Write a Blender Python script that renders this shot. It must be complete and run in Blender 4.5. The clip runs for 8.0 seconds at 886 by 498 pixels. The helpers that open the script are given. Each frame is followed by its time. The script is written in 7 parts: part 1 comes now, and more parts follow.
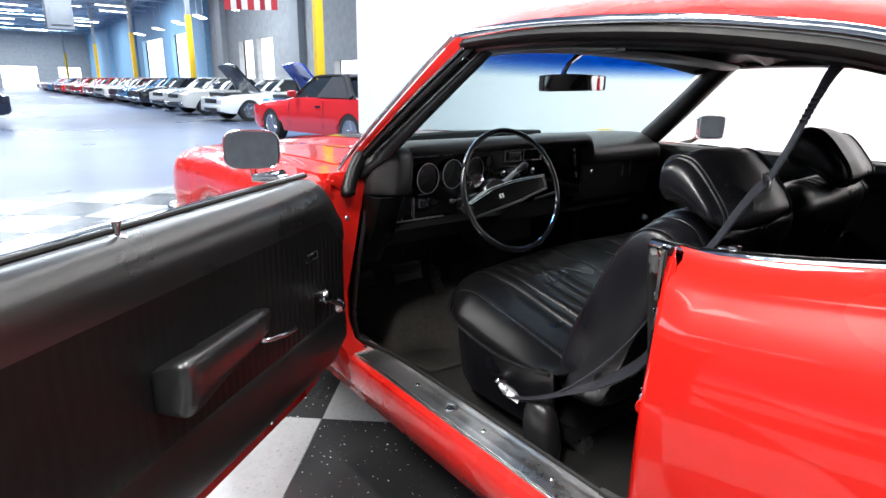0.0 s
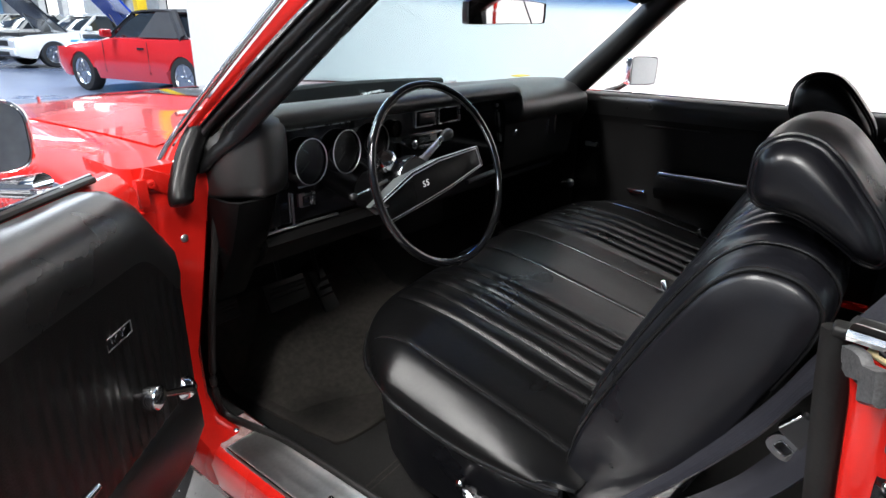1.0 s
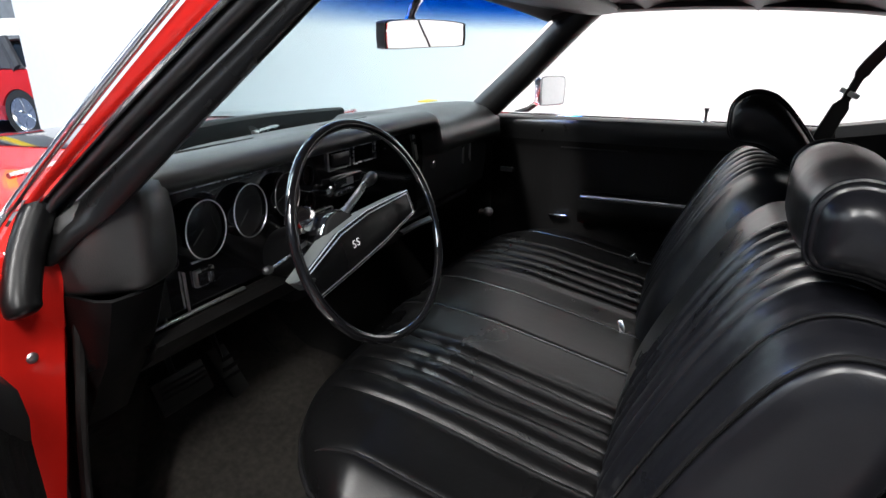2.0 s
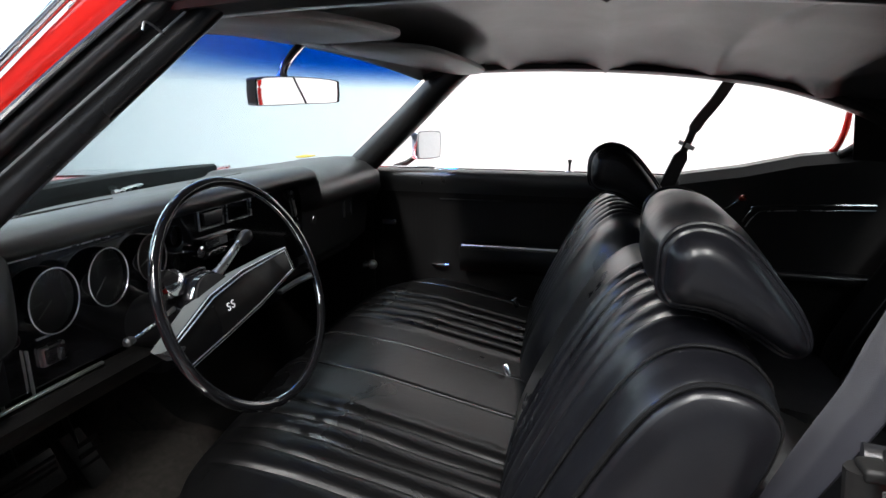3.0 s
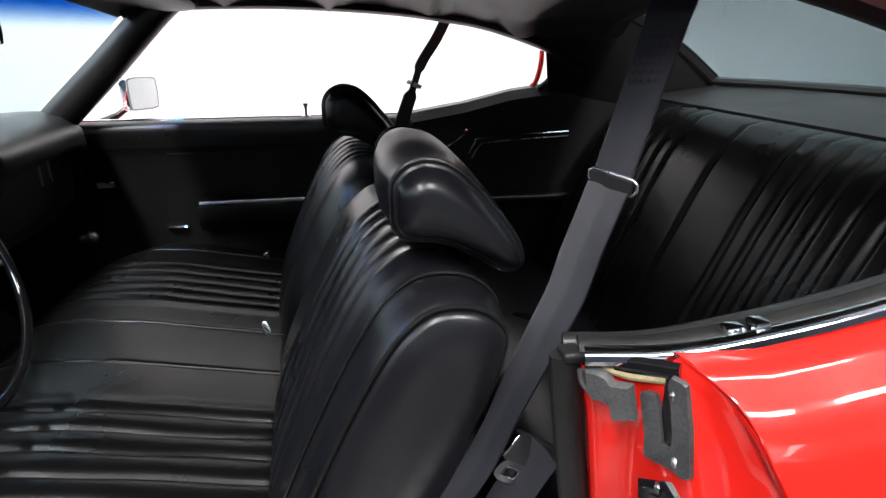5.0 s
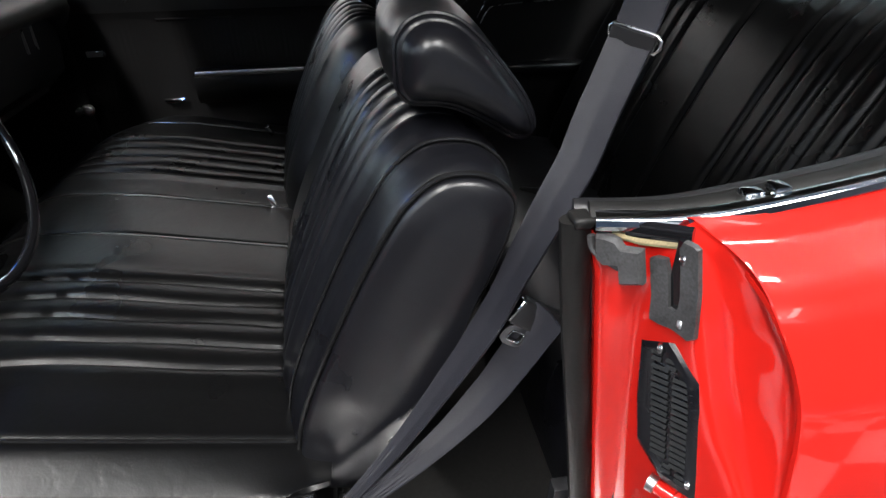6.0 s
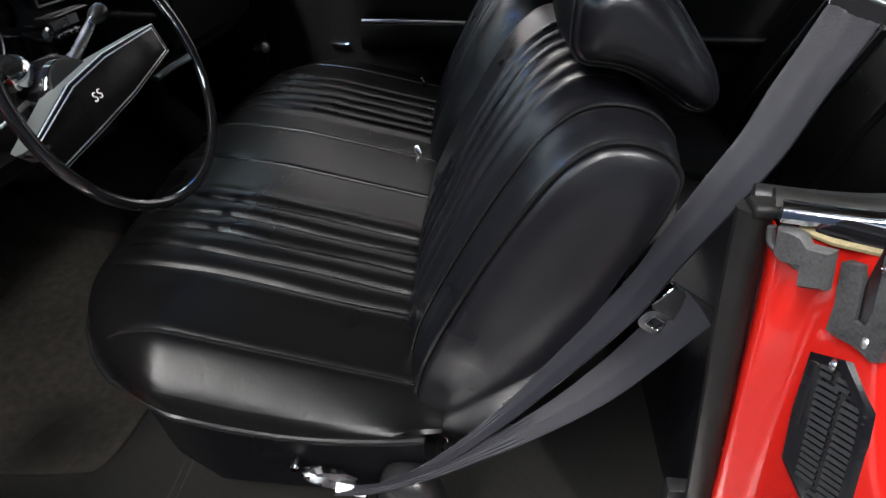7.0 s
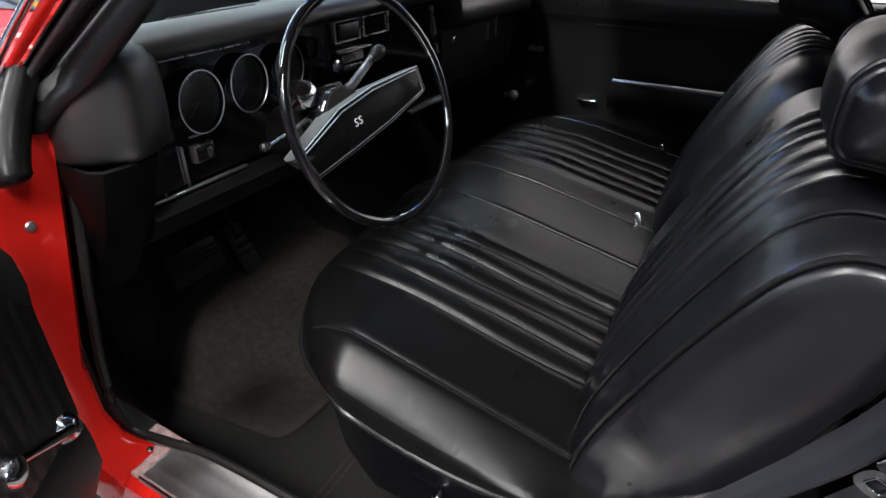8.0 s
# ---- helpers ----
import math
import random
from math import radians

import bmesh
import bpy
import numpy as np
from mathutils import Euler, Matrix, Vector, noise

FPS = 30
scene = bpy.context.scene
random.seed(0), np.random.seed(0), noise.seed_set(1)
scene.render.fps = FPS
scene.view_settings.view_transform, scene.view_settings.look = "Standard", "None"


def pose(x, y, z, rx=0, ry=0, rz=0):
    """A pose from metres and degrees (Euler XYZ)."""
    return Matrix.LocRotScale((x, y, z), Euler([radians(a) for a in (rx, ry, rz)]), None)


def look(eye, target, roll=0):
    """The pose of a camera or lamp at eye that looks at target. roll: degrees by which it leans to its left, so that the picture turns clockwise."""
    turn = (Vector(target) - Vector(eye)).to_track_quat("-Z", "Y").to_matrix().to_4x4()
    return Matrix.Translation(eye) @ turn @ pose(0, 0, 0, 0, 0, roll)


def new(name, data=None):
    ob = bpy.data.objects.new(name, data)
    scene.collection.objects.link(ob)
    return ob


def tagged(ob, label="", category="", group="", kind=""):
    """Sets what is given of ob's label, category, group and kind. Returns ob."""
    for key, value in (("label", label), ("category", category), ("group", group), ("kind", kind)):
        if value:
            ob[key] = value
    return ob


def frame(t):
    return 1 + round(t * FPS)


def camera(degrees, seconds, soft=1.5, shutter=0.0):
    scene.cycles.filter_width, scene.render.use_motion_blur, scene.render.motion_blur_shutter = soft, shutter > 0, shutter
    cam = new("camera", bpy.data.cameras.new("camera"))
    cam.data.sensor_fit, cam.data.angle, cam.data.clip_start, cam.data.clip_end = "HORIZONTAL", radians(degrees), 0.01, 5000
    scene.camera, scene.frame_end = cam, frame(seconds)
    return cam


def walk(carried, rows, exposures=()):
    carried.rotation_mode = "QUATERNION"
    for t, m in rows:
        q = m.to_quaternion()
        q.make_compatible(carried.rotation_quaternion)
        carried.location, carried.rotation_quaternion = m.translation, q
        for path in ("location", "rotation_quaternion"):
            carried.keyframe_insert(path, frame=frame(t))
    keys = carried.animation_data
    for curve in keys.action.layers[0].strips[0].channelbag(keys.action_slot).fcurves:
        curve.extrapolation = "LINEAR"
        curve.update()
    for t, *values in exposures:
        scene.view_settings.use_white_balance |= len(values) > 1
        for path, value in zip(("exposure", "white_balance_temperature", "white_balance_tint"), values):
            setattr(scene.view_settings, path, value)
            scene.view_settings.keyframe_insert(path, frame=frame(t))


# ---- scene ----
cam = camera(74.7, 8.0)
PATH = [
    (0, (-1.617, -1.037, 1.174), (-0.443, 0.49, 0.635), 1.0),
    (0.5, (-1.438, -0.764, 1.164), (-0.129, 0.605, 0.521), 1.0),
    (1, (-1.295, -0.495, 1.155), (0.172, 0.663, 0.444), 1.0),
    (1.2, (-1.243, -0.415, 1.147), (0.259, 0.672, 0.397), 0.5),
    (2.3, (-1.161, -0.281, 1.171), (0.590, 0.482, 0.582), 0.0),
    (2.5, (-1.161, -0.281, 1.165), (0.626, 0.445, 0.635), -0.1),
    (3, (-1.156, -0.294, 1.169), (0.715, 0.214, 0.681), -0.1),
    (3.5, (-1.148, -0.306, 1.169), (0.777, -0.081, 0.677), 0.0),
    (4, (-1.141, -0.309, 1.168), (0.795, -0.351, 0.662), -0.1),
    (4.2, (-1.139, -0.314, 1.170), (0.790, -0.454, 0.659), -0.3),
    (5.3, (-1.145, -0.315, 1.165), (0.68, -0.651, 0.419), -0.5),
    (5.5, (-1.143, -0.315, 1.161), (0.648, -0.637, 0.331), -0.6),
    (6, (-1.134, -0.315, 1.15), (0.553, -0.57, 0.106), -0.7),
    (6.5, (-1.13, -0.305, 1.14), (0.515, -0.343, 0.004), -0.1),
    (7, (-1.127, -0.294, 1.138), (0.509, -0.125, 0.0), 0.0),
    (7.5, (-1.13, -0.276, 1.138), (0.426, 0.276, 0.009), -0.2),
    (8, (-1.115, -0.314, 1.147), (0.38, 0.558, 0.142), 0.1),
]
walk(cam, [(t, look(eye, target, roll)) for t, eye, target, roll in PATH])

# ---- light ----
world = bpy.data.worlds.new("hall_air")
scene.world = world
world.use_nodes = True
world.node_tree.nodes["Background"].inputs[0].default_value = (0.75, 0.85, 1.0, 1)
world.node_tree.nodes["Background"].inputs[1].default_value = 0.05
scene.view_settings.exposure = 0.0


def area_lamp(name, place, target, sx, sy, watts, colour=(1, 1, 1)):
    data = bpy.data.lights.new(name, "AREA")
    data.shape, data.size, data.size_y, data.energy, data.color = "RECTANGLE", sx, sy, watts, colour
    ob = new(name, data)
    ob.matrix_world = look(place, target)
    return ob


# rows of tubes above the bay, an added wall lamp, hall tubes, added fill
bay = area_lamp("bay_tubes", (-3.3, 1.4, 4.5), (-1.0, 0.2, 0.5), 3.2, 0.45, 450, (1.0, 0.985, 0.96))
bay.matrix_world = pose(-3.3, 1.4, 4.5, -12, -28, 0)
area_lamp("bay_tubes", (-3.6, -1.7, 4.5), (-1.6, -0.6, 0.4), 0.22, 1.5, 270, (1.0, 0.985, 0.96))
area_lamp("bay_tubes", (-0.6, -1.3, 4.9), (-0.6, -1.3, 0), 0.22, 3.6, 200, (1.0, 0.985, 0.96))
# unseen lamp, added to keep the white wall bright
area_lamp("wall_fill", (0.9, 0.0, 4.7), (2.2, 0.0, 1.2), 10.0, 0.4, 135, (1.0, 0.99, 0.97))
for hall_y in (12, 30, 50, 72, 92):
    area_lamp("hall_light", (1.0, hall_y, 7.4), (1.0, hall_y, 0), 14, 3, 3300, (0.82, 0.91, 1.0))
# two unseen fill lamps, added to brighten the hall's left side and back
area_lamp("hall_light", (-15, 12, 7.4), (-16, 11, 0), 6, 14, 1300, (0.88, 0.94, 1.0))
area_lamp("hall_light", (-11, -3, 7.4), (-12, -4, 0), 6, 14, 500, (0.88, 0.94, 1.0))

# ---- materials ----


def nodes_of(name):
    m = bpy.data.materials.new(name)
    m.use_nodes = True
    return m, m.node_tree.nodes, m.node_tree.links, m.node_tree.nodes["Principled BSDF"]


def surface(name, colour, rough, metal=0.0, coat=0.0, vary=0.12, scale=8.0, grain=0.0, grain_scale=300.0, rough_vary=0.1, spec=0.5, voronoi=False, per_piece=0.0, crease=0.0):
    """A painted, moulded or woven surface: colour that drifts at two scales, uneven gloss and a fine relief."""
    m, n, k, b = nodes_of(name)
    co = n.new("ShaderNodeTexCoord")
    big = n.new("ShaderNodeTexNoise")
    big.inputs["Scale"].default_value, big.inputs["Detail"].default_value = scale, 5
    fine = n.new("ShaderNodeTexNoise")
    fine.inputs["Scale"].default_value, fine.inputs["Detail"].default_value = scale * 14, 3
    k.new(co.outputs["Object"], big.inputs["Vector"])
    k.new(co.outputs["Object"], fine.inputs["Vector"])
    both = n.new("ShaderNodeMath")
    both.operation = "ADD"
    k.new(big.outputs["Fac"], both.inputs[0])
    k.new(fine.outputs["Fac"], both.inputs[1])
    last = both.outputs[0]
    if per_piece:
        info = n.new("ShaderNodeObjectInfo")
        add = n.new("ShaderNodeMath")
        add.operation, add.inputs[1].default_value = "MULTIPLY_ADD", per_piece
        k.new(info.outputs["Random"], add.inputs[0])
        k.new(last, add.inputs[2])
        last = add.outputs[0]
    span = n.new("ShaderNodeMapRange")
    span.inputs["From Min"].default_value, span.inputs["From Max"].default_value = 0.6, 1.4 + per_piece
    span.inputs["To Min"].default_value, span.inputs["To Max"].default_value = 1 - vary, 1 + vary
    k.new(last, span.inputs["Value"])
    mul = n.new("ShaderNodeMix")
    mul.data_type, mul.blend_type = "RGBA", "MULTIPLY"
    mul.inputs["Factor"].default_value = 1
    mul.inputs["A"].default_value = (*colour, 1)
    k.new(span.outputs["Result"], mul.inputs["B"])
    k.new(mul.outputs["Result"], b.inputs["Base Color"])
    gloss = n.new("ShaderNodeMapRange")
    gloss.inputs["From Min"].default_value, gloss.inputs["From Max"].default_value = 0.3, 0.7
    gloss.inputs["To Min"].default_value, gloss.inputs["To Max"].default_value = max(0.02, rough * (1 - rough_vary)), min(1, rough * (1 + rough_vary))
    k.new(big.outputs["Fac"], gloss.inputs["Value"])
    k.new(gloss.outputs["Result"], b.inputs["Roughness"])
    b.inputs["Metallic"].default_value, b.inputs["Coat Weight"].default_value = metal, coat
    b.inputs["Coat Roughness"].default_value = 0.04
    b.inputs["Specular IOR Level"].default_value = spec
    if grain:
        tex = n.new("ShaderNodeTexVoronoi" if voronoi else "ShaderNodeTexNoise")
        tex.inputs["Scale"].default_value = grain_scale
        k.new(co.outputs["Object"], tex.inputs["Vector"])
        bump = n.new("ShaderNodeBump")
        bump.inputs["Strength"].default_value, bump.inputs["Distance"].default_value = grain, 0.002
        k.new(tex.outputs["Distance" if voronoi else "Fac"], bump.inputs["Height"])
        k.new(bump.outputs["Normal"], b.inputs["Normal"])
        if crease:
            slack = n.new("ShaderNodeTexNoise")
            slack.inputs["Scale"].default_value, slack.inputs["Detail"].default_value, slack.inputs["Distortion"].default_value = 26, 4, 1.2
            k.new(co.outputs["Object"], slack.inputs["Vector"])
            fold = n.new("ShaderNodeBump")
            fold.inputs["Strength"].default_value, fold.inputs["Distance"].default_value = crease, 0.004
            k.new(slack.outputs["Fac"], fold.inputs["Height"])
            k.new(fold.outputs["Normal"], bump.inputs["Normal"])
    return m


def glass(name, tint, band=None, gloss=0.06):
    """A clear pane that lets light through with a tint, and mirrors a little; band: (low, high, colour) for a shade strip by height."""
    m, n, k, b = nodes_of(name)
    n.remove(b)
    clear, shine, mix = n.new("ShaderNodeBsdfTransparent"), n.new("ShaderNodeBsdfGlossy"), n.new("ShaderNodeMixShader")
    clear.inputs["Color"].default_value = (*tint, 1)
    shine.inputs["Roughness"].default_value = 0.02
    rim, power, lift = n.new("ShaderNodeLayerWeight"), n.new("ShaderNodeMath"), n.new("ShaderNodeMath")
    power.operation, power.inputs[1].default_value = "POWER", 5
    lift.operation, lift.inputs[1].default_value, lift.inputs[2].default_value = "MULTIPLY_ADD", 0.85, gloss * 0.5
    k.new(rim.outputs["Facing"], power.inputs[0])
    k.new(power.outputs[0], lift.inputs[0])
    k.new(lift.outputs[0], mix.inputs["Fac"])
    k.new(clear.outputs[0], mix.inputs[1])
    k.new(shine.outputs[0], mix.inputs[2])
    k.new(mix.outputs[0], n["Material Output"].inputs["Surface"])
    if band:
        co, sep = n.new("ShaderNodeTexCoord"), n.new("ShaderNodeSeparateXYZ")
        ramp, blend = n.new("ShaderNodeMapRange"), n.new("ShaderNodeMix")
        ramp.interpolation_type = "SMOOTHSTEP"
        k.new(co.outputs["Object"], sep.inputs[0])
        k.new(sep.outputs["Z"], ramp.inputs["Value"])
        ramp.inputs["From Min"].default_value, ramp.inputs["From Max"].default_value = band[0], band[1]
        blend.data_type = "RGBA"
        blend.inputs["A"].default_value, blend.inputs["B"].default_value = (*tint, 1), (*band[2], 1)
        k.new(ramp.outputs["Result"], blend.inputs["Factor"])
        k.new(blend.outputs["Result"], clear.inputs["Color"])
    return m


def glow(name, colour, strength):
    m, n, k, b = nodes_of(name)
    b.inputs["Base Color"].default_value = (0.8, 0.8, 0.8, 1)
    b.inputs["Emission Color"].default_value, b.inputs["Emission Strength"].default_value = (*colour, 1), strength
    return m


RED = surface("red_enamel", (0.50, 0.012, 0.008), 0.26, coat=0.85, vary=0.05, scale=3, rough_vary=0.2, spec=0.12)
VINYL = surface("black_vinyl", (0.0044, 0.0045, 0.0060), 0.315, vary=0.25, scale=7, grain=0.07, grain_scale=420, rough_vary=0.22, spec=0.48, crease=0.12)
# darker, duller copy of black_vinyl for parts that the light catches less
VINYL_DIM = surface("dim_black_vinyl", (0.0034, 0.0034, 0.0036), 0.30, vary=0.2, scale=6, grain=0.06, grain_scale=420, rough_vary=0.18, spec=0.19, crease=0.14)
PIPING = surface("glossy_vinyl_piping", (0.008, 0.008, 0.0085), 0.2, vary=0.2, scale=30)
VINYL_SOFT = surface("black_padded_vinyl", (0.0125, 0.0125, 0.0128), 0.42, vary=0.2, scale=6, grain=0.09, grain_scale=420, voronoi=True, spec=0.85)
TRIM = surface("black_trim_board", (0.0075, 0.0075, 0.0078), 0.42, vary=0.25, scale=5, grain=0.12, grain_scale=350, voronoi=True, spec=0.5)
PLASTIC = surface("black_moulding", (0.012, 0.012, 0.013), 0.32, vary=0.15, scale=9, grain=0.08, grain_scale=400)
GLOSS = surface("black_gloss", (0.006, 0.006, 0.007), 0.1, coat=0.6, vary=0.1)
# lit copy of the door vinyl: sheen of rolls and armrest put in here
LIT_VINYL = surface("lit_door_vinyl", (0.011, 0.011, 0.0113), 0.29, vary=0.2, scale=6, grain=0.06, grain_scale=380, voronoi=True, spec=1.0)
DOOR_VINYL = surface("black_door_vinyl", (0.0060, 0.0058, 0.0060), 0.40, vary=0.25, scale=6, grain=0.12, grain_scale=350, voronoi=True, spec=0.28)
RUBBER = surface("black_rubber", (0.0075, 0.0072, 0.0070), 0.5, vary=0.4, scale=20, grain=0.15, grain_scale=200, spec=0.25)
OLD_RUBBER = surface("worn_grey_rubber", (0.042, 0.042, 0.043), 0.42, vary=0.7, scale=30, grain=0.4, grain_scale=160, spec=0.4)
CARPET = surface("black_carpet", (0.013, 0.0125, 0.012), 0.95, vary=0.35, scale=10, grain=1.0, grain_scale=900, spec=0.2)
MAT = surface("grey_carpet_mat", (0.027, 0.0240, 0.0212), 0.9, vary=0.5, scale=5, grain=1.0, grain_scale=700, spec=0.2)
def stained(m, centre, low, high, depth):
    """Darkens a surface round a worn spot of its own."""
    n, k = m.node_tree.nodes, m.node_tree.links
    b = n["Principled BSDF"]
    source = b.inputs["Base Color"].links[0].from_socket
    co, rough, near, away, fade, mul = n.new("ShaderNodeTexCoord"), n.new("ShaderNodeTexNoise"), n.new("ShaderNodeVectorMath"), n.new("ShaderNodeMath"), n.new("ShaderNodeMapRange"), n.new("ShaderNodeMix")
    near.operation, near.inputs[1].default_value = "DISTANCE", centre
    rough.inputs["Scale"].default_value = 14
    k.new(co.outputs["Object"], near.inputs[0])
    k.new(co.outputs["Object"], rough.inputs["Vector"])
    away.operation, away.inputs[1].default_value = "MULTIPLY_ADD", 0.08
    k.new(rough.outputs["Fac"], away.inputs[0])
    k.new(near.outputs["Value"], away.inputs[2])
    fade.inputs["From Min"].default_value, fade.inputs["From Max"].default_value = low, high
    fade.inputs["To Min"].default_value, fade.inputs["To Max"].default_value = depth, 1.0
    k.new(away.outputs[0], fade.inputs["Value"])
    mul.data_type, mul.blend_type = "RGBA", "MULTIPLY"
    mul.inputs["Factor"].default_value = 1
    k.new(source, mul.inputs["A"])
    k.new(fade.outputs["Result"], mul.inputs["B"])
    k.new(mul.outputs["Result"], b.inputs["Base Color"])


stained(MAT, (-0.545, 0.462, 0.29), 0.05, 0.14, 0.25)
BEZEL = surface("bright_bezel", (0.95, 0.95, 0.95), 0.36, metal=1, vary=0.1, scale=30)
LINER = surface("satin_headliner", (0.075, 0.070, 0.068), 0.42, vary=0.12, scale=6, grain=0.12, grain_scale=500)
VISOR = surface("grey_visor_vinyl", (0.16, 0.155, 0.15), 0.5, vary=0.12, scale=9, grain=0.15, grain_scale=600)
CHROME = surface("chrome", (0.78, 0.78, 0.79), 0.09, metal=1, vary=0.08, scale=30, rough_vary=0.4)
DULL_CHROME = surface("brushed_steel", (0.55, 0.55, 0.55), 0.3, metal=1, vary=0.25, scale=25, rough_vary=0.4)
SILL = surface("scuffed_aluminium", (0.66, 0.65, 0.645), 0.34, metal=1, vary=0.12, scale=9, grain=0.02, grain_scale=60, rough_vary=0.3)
BELT = surface("grey_webbing", (0.0155, 0.0155, 0.0200), 0.40, vary=0.22, scale=9, grain=0.35, grain_scale=1500, spec=0.35)
BELT_BLACK = surface("black_webbing", (0.010, 0.010, 0.011), 0.75, vary=0.2, scale=12, grain=0.6, grain_scale=1100)
MIRROR = surface("mirror_glass", (0.9, 0.9, 0.9), 0.015, metal=1, vary=0.0, rough_vary=0)
# duller copy of mirror_glass, toned down so the wall's bright reflection shows
DIM_MIRROR = surface("toned_mirror_glass", (0.86, 0.86, 0.87), 0.03, metal=1, vary=0.05, rough_vary=0.2)
STEEL_DARK = surface("dark_steel", (0.22, 0.22, 0.23), 0.32, metal=1, vary=0.2, scale=40)
WHITE_MARK = surface("white_print", (0.75, 0.76, 0.76), 0.4, vary=0.08)
AMBER = surface("amber_lens", (0.8, 0.22, 0.03), 0.3, vary=0.1)
BRASS = surface("yellowed_primer", (0.24, 0.19, 0.10), 0.6, vary=0.4, scale=40)
WIND = glass("windshield_glass", (0.80, 0.895, 0.92), (1.200, 1.272, (0.006, 0.20, 0.55)))
REAR_GLASS = glass("tinted_rear_glass", (0.48, 0.55, 0.57))
CLEAR = glass("clear_lens", (0.95, 0.95, 0.95))
WALL_WHITE = surface("white_wall_paint", (0.86, 0.87, 0.87), 0.6, vary=0.03, scale=1.2, grain=0.05, grain_scale=60)
CONCRETE = surface("grey_tilt_up_concrete", (0.33, 0.34, 0.35), 0.8, vary=0.22, scale=0.22, grain=0.04, grain_scale=3)
BLUE_WALL = surface("pale_blue_wall_paint", (0.20, 0.38, 0.56), 0.7, vary=0.18, scale=0.5)
FLOOR = surface("sealed_concrete", (0.11, 0.135, 0.20), 0.30, vary=0.10, scale=0.35, rough_vary=0.15, spec=0.12)
DECK = surface("painted_roof_deck", (0.34, 0.48, 0.62), 0.7, vary=0.25, scale=0.8)
STEEL = surface("grey_steel_paint", (0.30, 0.32, 0.34), 0.5, vary=0.15, scale=2)
YELLOW = surface("safety_yellow_paint", (0.80, 0.52, 0.02), 0.45, vary=0.1, scale=2)
TUBE = glow("tube_light", (1.0, 0.99, 0.97), 9.0)
DAYLIGHT = glow("daylit_opening", (1.0, 1.0, 1.0), 2.6)

# ---- shapes ----


def V(*p):
    return Vector(p)


def smoothed(mesh, angle=38):
    for p in mesh.polygons:
        p.use_smooth = True
    mesh.set_sharp_from_angle(angle=radians(angle))


def link(name, bm, material, angle=38):
    bmesh.ops.recalc_face_normals(bm, faces=bm.faces)
    mesh = bpy.data.meshes.new(name)
    bm.to_mesh(mesh)
    bm.free()
    mesh.materials.append(material)
    smoothed(mesh, angle)
    return new(name, mesh)


def part(name, bm, material, parent, label="", angle=38):
    ob = link(name, bm, material, angle)
    ob.parent = parent
    return tagged(ob, label)


def thing(name, place, label, category, group="", turn=0.0, kind=""):
    ob = new(name)
    ob.empty_display_size = 0.2
    ob.matrix_world = pose(*place, 0, 0, turn)
    return tagged(ob, label, category, group, kind)


def B():
    return bmesh.new()


def grid(bm, rows, around=False, ends=False):
    """A sheet through rows of points; around: each row is a closed ring; ends: fill the first and the last ring."""
    vs = [[bm.verts.new(p) for p in r] for r in rows]
    m = len(vs[0])
    for a, b in zip(vs, vs[1:]):
        for i in range(m if around else m - 1):
            j = (i + 1) % m
            bm.faces.new((a[i], a[j], b[j], b[i]))
    if ends:
        bm.faces.new(vs[0])
        bm.faces.new(vs[-1][::-1])
    return bm


def sheet(bm, rows, thick):
    """A sheet with thickness."""
    grid(bm, rows)
    bm.normal_update()
    bmesh.ops.solidify(bm, geom=bm.faces[:], thickness=thick)
    return bm


def box(bm, c, s, bevel=0.0, seg=2, m=None):
    made = bmesh.ops.create_cube(bm, size=1, matrix=Matrix.Translation(c) @ (m or Matrix()) @ Matrix.Diagonal((*s, 1)))
    if bevel:
        vs = set(made["verts"])
        es = [e for e in bm.edges if e.verts[0] in vs and e.verts[1] in vs]
        bmesh.ops.bevel(bm, geom=es, offset=bevel, segments=seg, profile=0.6, affect="EDGES")
    return bm


def tube(bm, path, r, n=10, flat=None, ends=True, closed=False, up=(0, 0, 1)):
    """A round bar along a path; r: one radius or one for each point; flat: (across, high) for a flattened bar."""
    path = [Vector(p) for p in path]
    count = len(path)
    rings = []
    for i, p in enumerate(path):
        if closed:
            d = path[(i + 1) % count] - path[i - 1]
        else:
            d = path[min(i + 1, count - 1)] - path[max(i - 1, 0)]
        d.normalize()
        u = Vector(up)
        side = d.cross(u)
        if side.length < 0.05:
            side = d.cross(Vector((0, 1, 0.2)))
        side.normalize()
        high = side.cross(d)
        ra = r[i] if isinstance(r, (list, tuple)) else r
        a, b = (flat[i] if isinstance(flat, list) else flat) if flat else (ra, ra)
        rings.append([p + side * (math.cos(2 * math.pi * k / n) * a) + high * (math.sin(2 * math.pi * k / n) * b) for k in range(n)])
    if closed:
        grid(bm, rings + [rings[0]], around=True)
        bmesh.ops.remove_doubles(bm, verts=bm.verts, dist=1e-6)
    else:
        grid(bm, rings, around=True, ends=ends)
    return bm


